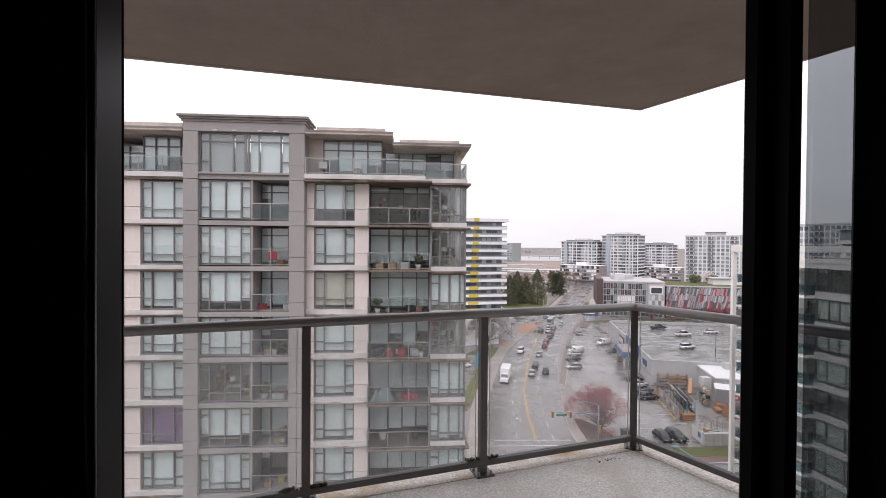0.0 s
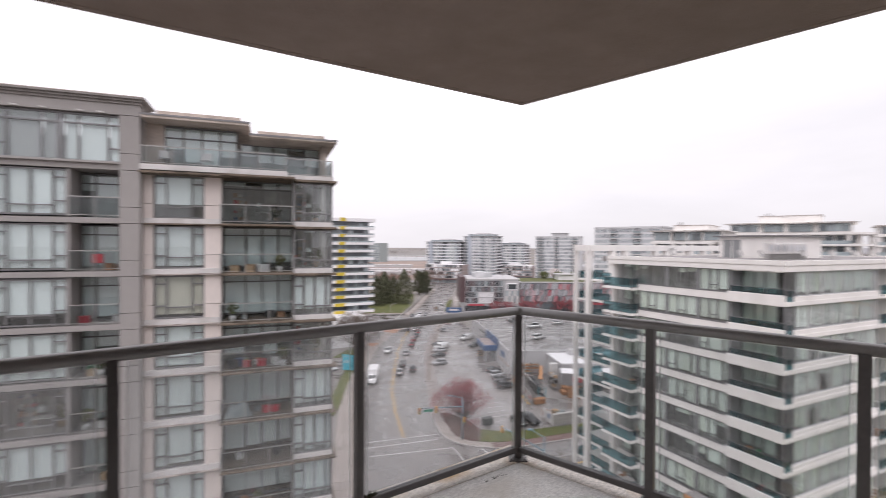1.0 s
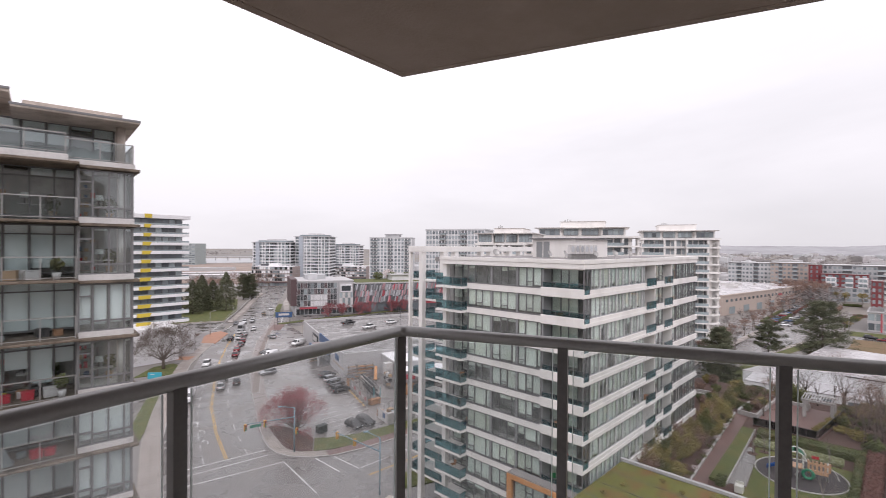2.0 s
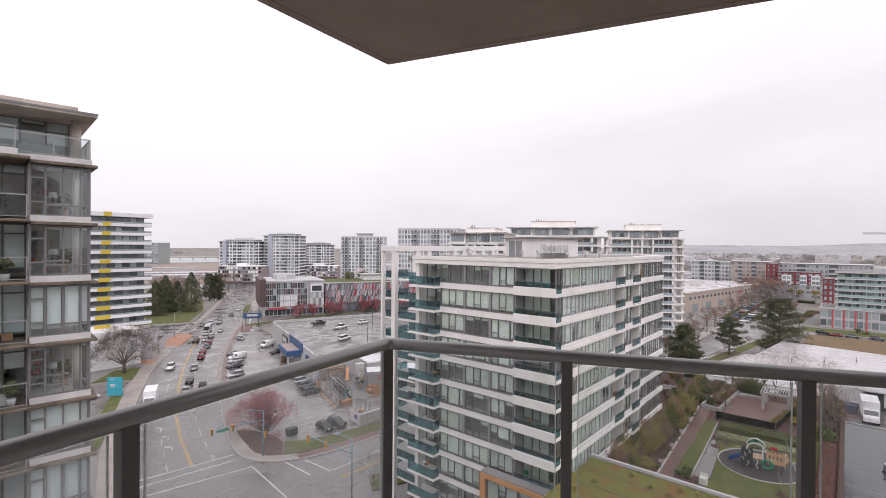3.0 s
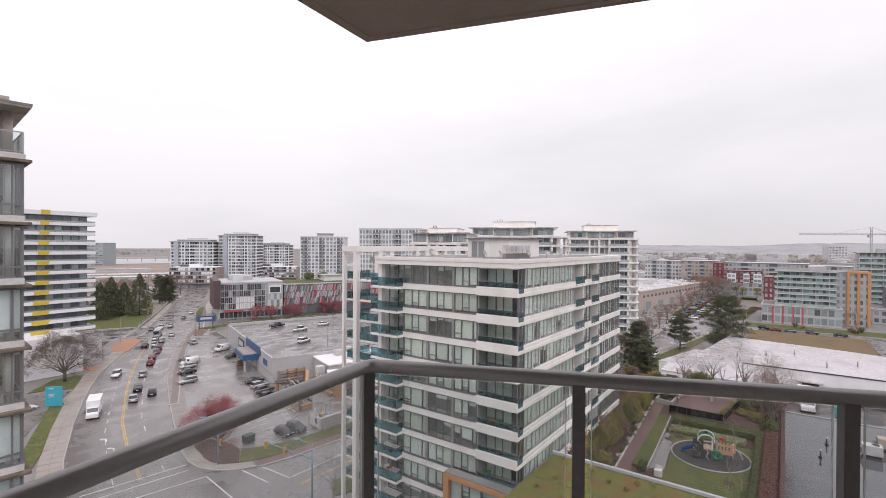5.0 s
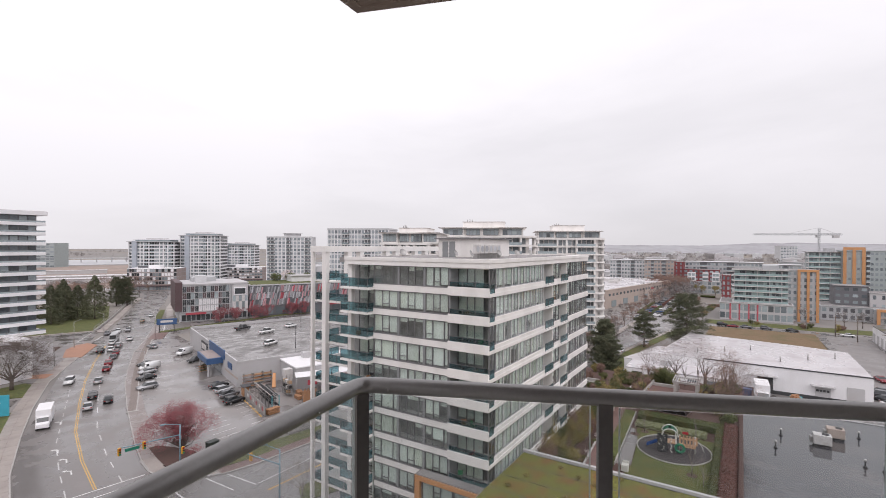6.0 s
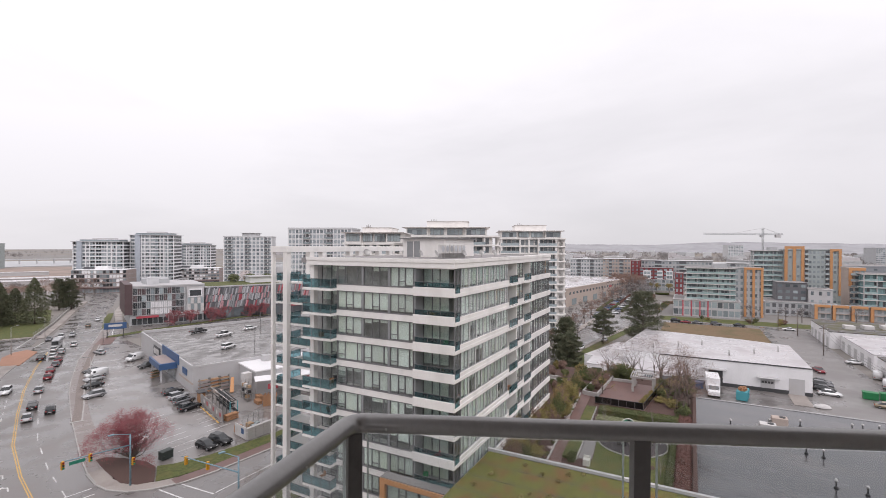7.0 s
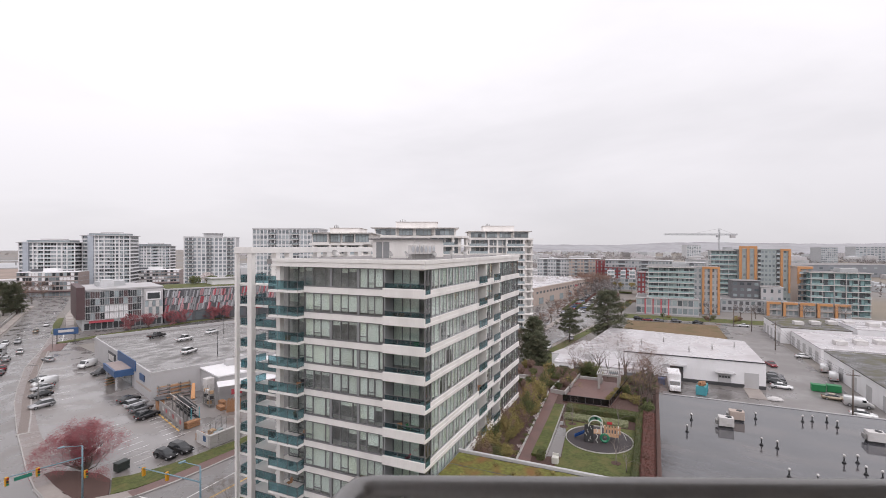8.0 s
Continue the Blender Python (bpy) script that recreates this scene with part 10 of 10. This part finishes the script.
    solid("board", M["sign_teal"], ts, -1.6, 1.6, -0.12, 0.12, 0.3, 4.6, bevel=0.03)
    for i, (w_, z) in enumerate(((0.9, 4.1), (1.1, 2.9), (0.9, 2.6), (1.0, 2.3))):
        solid("lettering_bar", M["slab_white"], ts, -0.9, -0.9 + w_, -0.15, -0.12, z, z + 0.14)


# ---- warehouses and wet roof ----
def right_side():
    d = thing("flat_roof_building", RM, "low industrial building with a wet dark flat roof", "building")
    solid("wall", M["grey_wall"], d, 20.4, 61, -40, 66, 0, 5.9)
    bm = bmesh.new()
    box(bm, 20.4, 61, -40, 66.2, 5.9, 6.0)
    part("roof", bm, M["roof_wet"], d, "dark wet roof membrane mirroring the sky")
    for dims in ((20.4, 61.2, 66.0, 66.3, 5.8, 6.12), (60.8, 61.2, -40, 66.3, 5.8, 6.12)):
        solid("rim", M["grey_wall"], d, *dims)
    for i, (x, y) in enumerate(((30.5, 51.0), (32.6, 55.2), (50.5, 53.3))):
        u = thing("rooftop_unit", RM @ pose(x, y, 6.0, 0, 0, 0), "beige rooftop air-handling unit standing in rainwater", "air handler", "rooftop units")
        solid("casing", M["slab_white"] if i != 1 else M["beige"], u, -1.1, 1.1, -0.8, 0.8, 0.3, 1.7, bevel=0.04)
        solid("curb", M["plastic_dk"], u, -1.0, 1.0, -0.7, 0.7, 0, 0.3)
        part("fan", tube(bmesh.new(), (0.4, 0, 1.7), (0.4, 0, 1.78), 0.45, n=16), M["plastic_dk"], u)
        solid("duct", M["steel"], u, -1.5, -1.1, -0.5, 0.5, 0.4, 1.2, bevel=0.03)
    for x, y in ((35.7, 57.2), (42.8, 59.0), (44.3, 59.7), (46.5, 60.4), (47.3, 58.3), (34.4, 44.9), (36.3, 44.5), (43.6, 42.6), (45.3, 43.4), (35.6, 34.6), (25.5, 52), (38.5, 34.2), (41, 33), (45, 39.6), (46.4, 38.8), (24.5, 46)):
        v = thing("roof_vent", RM @ pose(x, y, 6.0), "small pale roof vent pipe with a dark collar", "vent", "roof vents")
        part("pipe", tube(bmesh.new(), (0, 0, 0), (0, 0, 1.0), 0.09, n=8), M["plastic_dk"], v)
        part("cap", tube(bmesh.new(), (0, 0, 0.95), (0, 0, 1.2), 0.2, 0.12, n=10), M["slab_white"], v)
        part("collar", tube(bmesh.new(), (0, 0, 0), (0, 0, 0.3), 0.28, 0.12, n=10), M["plastic_dk"], v)
    # yard and lane
    for name, pts, z, m_, label, cat in (("yard", [(20, 66.4), (63, 66.4), (63, 206.5), (46, 206.5), (46, 101), (10, 101), (10, 66.4)], 0.0, "asphalt", "wet asphalt yard and lane between warehouses", "yard"),
                                         ("lane", [(46.5, 66.5), (60, 66.5), (62, 206.9), (49, 206.9)], 0.008, "lane", "pale wet concrete lane between warehouses", "lane"),
                                         ("field", [(8, 190), (46, 190), (46, 207), (8, 207)], 0.02, "grass_dry", "brown dry grass field", "field"),
                                         ("boulevard", [(-40, 207), (140, 207), (140, 214), (-40, 214)], 0.004, "asphalt", "wet asphalt boulevard", "road"),
                                         ("verge", [(6, 216), (140, 219), (140, 232), (6, 230)], 0.0, "grass", "green grass verge along the boulevard", "grass"),
                                         ("street", [(-27, 60), (-19, 60), (-16, 121), (-11.4, 157), (-6, 185), (2, 206.8), (4, 214.2), (-5, 226), (-8, 420), (-30, 420), (-20.5, 204), (-22.9, 142)], 0.0, "asphalt", "wet asphalt shopping street", "street"),
                                         ("street_path", [(-15.8, 100), (-14.6, 100), (-13.6, 128), (-9.2, 157), (-4.4, 184), (3, 205), (1.6, 205.6), (-5.8, 185), (-10.9, 157), (-15.4, 121)], 0.10, "sidewalk", "pale concrete pavement beside the street", "pavement"),
                                         ("street_pavement_far", [(-25.6, 110), (-23.4, 110), (-23.2, 142), (-20.9, 204), (-23.4, 204), (-26, 142)], 0.10, "sidewalk", "pale concrete pavement on the far side of the street", "pavement"),
                                         ("shop_car_park", [(-38, 206), (-20.6, 206), (-8, 226), (-9, 400), (-34, 410)], 0.006, "asphalt", "wet asphalt car park of the shopping building", "car park"),
                                         ("street_verge", [(-14.4, 84), (-9, 84), (-9.0, 134), (-4.6, 163), (1, 188), (6, 200), (3.2, 205), (-4.2, 184), (-9, 157), (-13.4, 128)], 0.03, "grass", "green grass verge beside the street", "grass"),
                                         ("field_edge", [(5, 131), (47, 131), (46, 190), (8, 190)], 0.0, "grass_dry", "dry grass behind the warehouse", "grass")):
        sheet(name, pts, z + 0.02, M[m_], label, cat, RM)
    for i, (x, y0, y1) in enumerate(((-14.2, 232, 262), (-14.2, 270, 300), (-20.4, 236, 268), (-20.4, 276, 330), (-27, 230, 290))):
        sheet("island", [(x - 0.9, y0), (x + 0.9, y0), (x + 0.9, y1), (x - 0.9, y1)], 0.16, M["mulch"], "planted island in the shop car park", "planting bed", RM)
        hedge(RM @ pose(x - 0.6, y0 + 1, 0.16), 1.2, y1 - y0 - 2, 0.9, 700 + i, "hedge_red" if i % 2 else "leaf_green", "low brownish hedge on a car park island")
    for i, (x, y, l, w, a) in enumerate(((-4.5, 346, 9, 3.0, 0), (-5.5, 300, 1.6, 34, 0), (1.5, 262, 1.8, 20, -8), (4.5, 286, 7, 2.4, 30))):
        sheet("island", [(-0.5, -0.5), (l + 0.5, -0.5), (l + 0.5, w + 0.5), (-0.5, w + 0.5)], 0.16, M["mulch"], "planted island beside the street", "planting bed", RM @ pose(x, y, 0, 0, 0, a))
        hedge(RM @ pose(x, y, 0.16, 0, 0, a), l, w, 1.3, 720 + i, "leaf_green" if i % 2 == 0 else "bud_brown", "dark clipped hedge on a street island")
    rnd = random.Random(733)
    for i in range(8):
        feathery(RM @ pose(1.0 + rnd.uniform(0, 6), 240 + i * 6.5, 0), rnd.uniform(1.2, 2.2), rnd.uniform(1.6, 3.0), 735 + i, ("leaf_green", "leaf_yellow", "bud_brown", "leaf_green")[i % 4], "loose shrub beside the shopping street")
    # big white warehouse
    w = thing("warehouse", RM, "white warehouse with pale membrane roof and loading doors", "warehouse")
    solid("wall", M["white_wall"], w, 12, 45.3, 101, 131, 0, 6.6)
    part("roof", prism(bmesh.new(), [(0.3, 101.1), (45.2, 101.1), (45.2, 131.5), (34, 135.2), (5.3, 140.9)], 6.6, 6.7), M["roof_pale"], w)
    solid("roof_edge", M["dark_trim"], w, 12, 45.4, 100.85, 101.1, 6.55, 6.8)
    solid("base_band", M["dark_trim"], w, 12, 45.35, 100.93, 101, 0, 0.9)
    solid("wing_wall", M["white_wall"], w, -5.5, 18, 91, 101, 0, 4.2)
    part("wing_wall", prism(bmesh.new(), [(0.4, 101.0), (11.99, 101.0), (11.99, 139.4), (5.4, 140.7)], 0, 6.59), M["white_wall"], w)
    part("rear_wall", prism(bmesh.new(), [(12, 131.01), (45.1, 131.01), (34, 135.1), (12, 139.3)], 0, 6.59), M["white_wall"], w)
    part("low_wall", prism(bmesh.new(), [(-8.0, 101.01), (0.35, 101.01), (3.3, 124), (-2.2, 124)], 0, 4.2), M["white_wall"], w)
    solid("wing_roof", M["roof_pale"], w, -5.6, 18.2, 90.8, 101, 4.2, 4.35)
    part("low_roof", prism(bmesh.new(), [(-8.2, 101.01), (0.3, 101.01), (3.2, 124.1), (-2.1, 124.1)], 4.2, 4.35), M["roof_pale"], w)
    for i in range(5):
        solid("window", M["far_glass"], w, -4 + i * 4.3, -1.6 + i * 4.3, 90.93, 91.05, 1.2, 3.4)
    for x0, x1, z1 in ((23.6, 26.8, 3.9), (34.9, 37.8, 3.1), (40.7, 43.8, 3.9)):
        solid("loading_door", M["grey_wall" if x0 > 30 else "dark_trim"], w, x0, x1, 100.9, 101.02, 0.9 if x0 < 40 else 0.0, z1)
        if x0 < 40:
            solid("door_hood", M["grey_wall"], w, x0 - 0.8, x1 + 0.8, 99.6, 101, z1 + 0.3, z1 + 0.55, bevel=0.03)
    for i in range(4):
        solid("door_light", M["dark_trim"], w, 35.1 + i * 0.65, 35.6 + i * 0.65, 100.86, 100.9, 2.1, 2.6)
    solid("ramp", M["sidewalk"], w, 40.4, 44.0, 92, 100.9, 0, 0.12)
    solid("roof_unit", M["grey_wall"], w, 2, 4.6, 97, 99.4, 4.35, 5.8, bevel=0.04)
    for i in range(6):
        part("vent", tube(bmesh.new(), (10 + i * 6.2, 108 + (i % 3) * 6, 6.7), (10 + i * 6.2, 108 + (i % 3) * 6, 8.2), 0.14, n=8), M["steel"], w)
    # white sheds on the right
    for x0, x1, y0, y1, h, roof, label in ((63, 84, 172, 202, 5.8, "roof_mossy", "white industrial shed with dark gravel roof"), (66, 112, 138, 171.5, 4.8, "roof_pale", "white industrial shed with pale flat roof"), (65.5, 110, 88, 133, 5.2, "roof_mossy", "white industrial shed with dark mossy roof"),
                                           (86, 130, 174, 202, 6.4, "roof_pale", "white industrial hall with pale roof")):
        s = thing("industrial_shed", RM, label, "warehouse", "industrial sheds")
        solid("wall", M["white_wall"], s, x0, x1, y0, y1, 0, h)
        solid("roof", M[roof], s, x0 - 0.1, x1 + 0.1, y0 - 0.1, y1 + 0.1, h, h + 0.25, bevel=0.03)
        for i in range(5):
            y = y0 + (y1 - y0) * (i + 0.3) / 5
            solid("roller_door", M["grey_wall"], s, x0 - 0.05, x0 + 0.1, y, y + 3.2, 0.1, 3.4)
        for i in range(4):
            solid("roof_unit", M["slab_white"], s, x0 + 6 + i * 6, x0 + 9 + i * 6, y0 + 8 + i * 3, y0 + 12 + i * 3, h + 0.25, h + 1.5, bevel=0.05)
    # skips, bins, poles
    sk = thing("skip", RM @ pose(30.4, 91.4, 0.02, 0, 0, 80), "turquoise skip heaped with scrap timber", "skip")
    part("body", bevelled(prism(bmesh.new(), [(-2.2, -1.1), (2.2, -1.1), (2.2, 1.1), (-2.2, 1.1)], 0.1, 2.2), 0.06), M["bin_teal"], sk)
    part("load", shifted(leaf_blob(random.Random(3), 160, 1.0, 0.35, 0.4), 0, 0, 2.0, 1.8, 0.9), M["timber"], sk)
    for x in (-1.5, 0, 1.5):
        solid("rib", M["bin_teal"], sk, x - 0.08, x + 0.08, -1.2, 1.2, 0.2, 2.1)
    for x, y, m_, label in ((21.0, 96, "blue_panel", "blue waste container beside the warehouse"), (57.0, 105.6, "bin_green", "green waste container beside the lane"), (60.3, 106.2, "bin_green", "green waste container beside the lane")):
        c = thing("waste_container", RM @ pose(x, y, 0.02, 0, 0, -6), label, "bin", "waste containers")
        solid("body", M[m_], c, -1.4, 1.4, -0.9, 0.9, 0.1, 1.6, bevel=0.05)
        solid("lid", M[m_], c, -1.45, 1.45, -0.95, 0.95, 1.6, 1.72, bevel=0.03)
    bo = thing("covered_boat", RM @ pose(45.5, 92.5, 0.02), "pale tarpaulin-covered trailer load", "trailer")
    part("cover", shifted(rounded_mound(1.7, 0.9, 0.8), 0, 0, 0.1, 1, 1), M["slab_white"], bo)
    for x, y, h in ((57.9, 86.2, 10.0), (58.3, 157, 10), (57.6, 196, 10), (52.4, 206, 9)):
        p = thing("utility_pole", RM @ pose(x, y, 0), "dark timber utility pole with crossarm", "pole", "utility poles")
        part("pole", tube(bmesh.new(), (0, 0, 0), (0, 0, h), 0.17, 0.12, n=8), M["pole_wood"], p)
        solid("crossarm", M["pole_wood"], p, -1.2, 1.2, -0.06, 0.06, h - 1.2, h - 1.05)
        for q in (-1.0, 0, 1.0):
            part("insulator", tube(bmesh.new(), (q, 0, h - 1.05), (q, 0, h - 0.8), 0.05, n=6), M["slab_white"], p)
    for k in range(3):
        wire = bmesh.new()
        p0, p1 = Vector((57.9 + (k - 1), 86.2, 8.8)), Vector((58.3 + (k - 1), 157, 8.8))
        prev = p0
        for i in range(1, 13):
            u = i / 12
            q = p0.lerp(p1, u) - Vector((0, 0, 1.6 * 4 * u * (1 - u)))
            tube(wire, prev, q, 0.02, n=4, caps=False)
            prev = q
        ob = new("power_line", mesh_from(wire, "power_line", M["plastic_dk"]))
        ob.matrix_world = RM
        tagged(ob, "thin black power line between timber poles", "cable", "power lines")


def rounded_mound(rx, ry, h):
    bm = bmesh.new()
    bmesh.ops.create_uvsphere(bm, u_segments=16, v_segments=8, radius=1)
    for v in bm.verts:
        v.co = Vector((v.co.x * rx, v.co.y * ry, max(v.co.z, 0) * h))
    return bm


# ---- street furniture ----
def signals():
    def head(parent, x, y, z, turn):
        bm = box(bmesh.new(), -0.2, 0.2, -0.14, 0.14, -0.55, 0.55)
        bmesh.ops.transform(bm, matrix=pose(x, y, z, 0, 0, turn), verts=bm.verts)
        h = part("signal_head", bevelled(bm, 0.03), M["signal_yellow"], parent, "yellow signal head")
        for k, m_ in enumerate(("lamp_red", "plastic_dk", "play_green")):
            bm = tube(bmesh.new(), (0, -0.15, 0.35 - k * 0.35), (0, -0.28, 0.35 - k * 0.35), 0.13, n=12)
            bmesh.ops.transform(bm, matrix=pose(x, y, z, 0, 0, turn), verts=bm.verts)
            part("lens", bm, M[m_], h)
    s = thing("traffic_signal", pose(26.0, 81.6, 0.13), "blue-grey traffic signal mast with long arm and yellow heads", "traffic signal", "traffic signals")
    part("mast", tube(bmesh.new(), (0, 0, 0), (0, 0, 7.6), 0.13, 0.1, n=10), M["pole_blue"], s)
    part("arm", tube(bmesh.new(), (0, 0, 6.0), (-8.4, -0.3, 6.5), 0.1, 0.06, n=8), M["pole_blue"], s)
    for x in (-5.0, -8.1):
        head(s, x, -0.35, 6.0, 15)
    head(s, 0.3, -0.3, 3.6, 15)
    solid("street_sign", M["sign_green"], s, -7.4, -5.6, -0.42, -0.38, 5.75, 6.2)
    part("lamp_arm", tube(bmesh.new(), (0, 0, 7.6), (-2.4, -0.6, 8.4), 0.06, n=6), M["pole_blue"], s)
    solid("lamp_head", M["pole_blue"], s, -3.0, -2.2, -0.8, -0.45, 8.35, 8.5, bevel=0.03)
    s2 = thing("traffic_signal", pose(31.4, 60.6, 0.13), "pale blue signal mast with lamp and long arm", "traffic signal", "traffic signals")
    part("mast", tube(bmesh.new(), (0, 0, 0), (0, 0, 8.2), 0.13, 0.1, n=10), M["pole_blue"], s2)
    part("arm", tube(bmesh.new(), (0, 0, 6.2), (-3.2, 9.0, 6.9), 0.1, 0.06, n=8), M["pole_blue"], s2)
    head(s2, -2.9, 8.4, 6.4, 190)
    head(s2, -1.6, 5.0, 6.2, 190)
    part("lamp_arm", tube(bmesh.new(), (0, 0, 8.2), (-1.4, 1.4, 8.9), 0.06, n=6), M["pole_blue"], s2)
    solid("lamp_head", M["pole_blue"], s2, -1.9, -1.1, 1.2, 1.6, 8.85, 9.0, bevel=0.03)
    for x, y, h, a in ((36.5, 139, 8.5, 200), (24, 178, 9, 20), (45, 222, 9, 200), (33, 205, 9, 20), (58, 205, 9, 200), (64, 262, 9, 20), (71, 236, 8.5, 100), (100, 232, 8.5, 100), (130, 224, 8.5, 100)):
        l = thing("street_lamp", pose(x, y, 0.1, 0, 0, a), "grey street lamp on a tapered pole", "street lamp", "street lamps")
        part("pole", tube(bmesh.new(), (0, 0, 0), (0, 0, h), 0.1, 0.06, n=8), M["steel"], l)
        part("arm", tube(bmesh.new(), (0, 0, h), (1.8, 0, h + 0.4), 0.05, n=6), M["steel"], l)
        solid("lamp_head", M["steel"], l, 1.5, 2.3, -0.15, 0.15, h + 0.35, h + 0.5, bevel=0.03)
    for x, y in ((-8, 215), (6, 216), (24, 216.5), (44, 217), (66, 217.5), (-21, 122), (-22, 160)):
        l = thing("street_lamp", RM @ pose(x, y, 0, 0, 0, 90), "grey street lamp beside the boulevard", "street lamp", "street lamps")
        part("pole", tube(bmesh.new(), (0, 0, 0), (0, 0, 9), 0.1, 0.06, n=8), M["steel"], l)
        part("arm", tube(bmesh.new(), (0, 0, 9), (1.8, 0, 9.4), 0.05, n=6), M["steel"], l)
        solid("lamp_head", M["steel"], l, 1.5, 2.3, -0.15, 0.15, 9.35, 9.5, bevel=0.03)


store()
right_side()
garden()
planting()
signals()
vehicles()
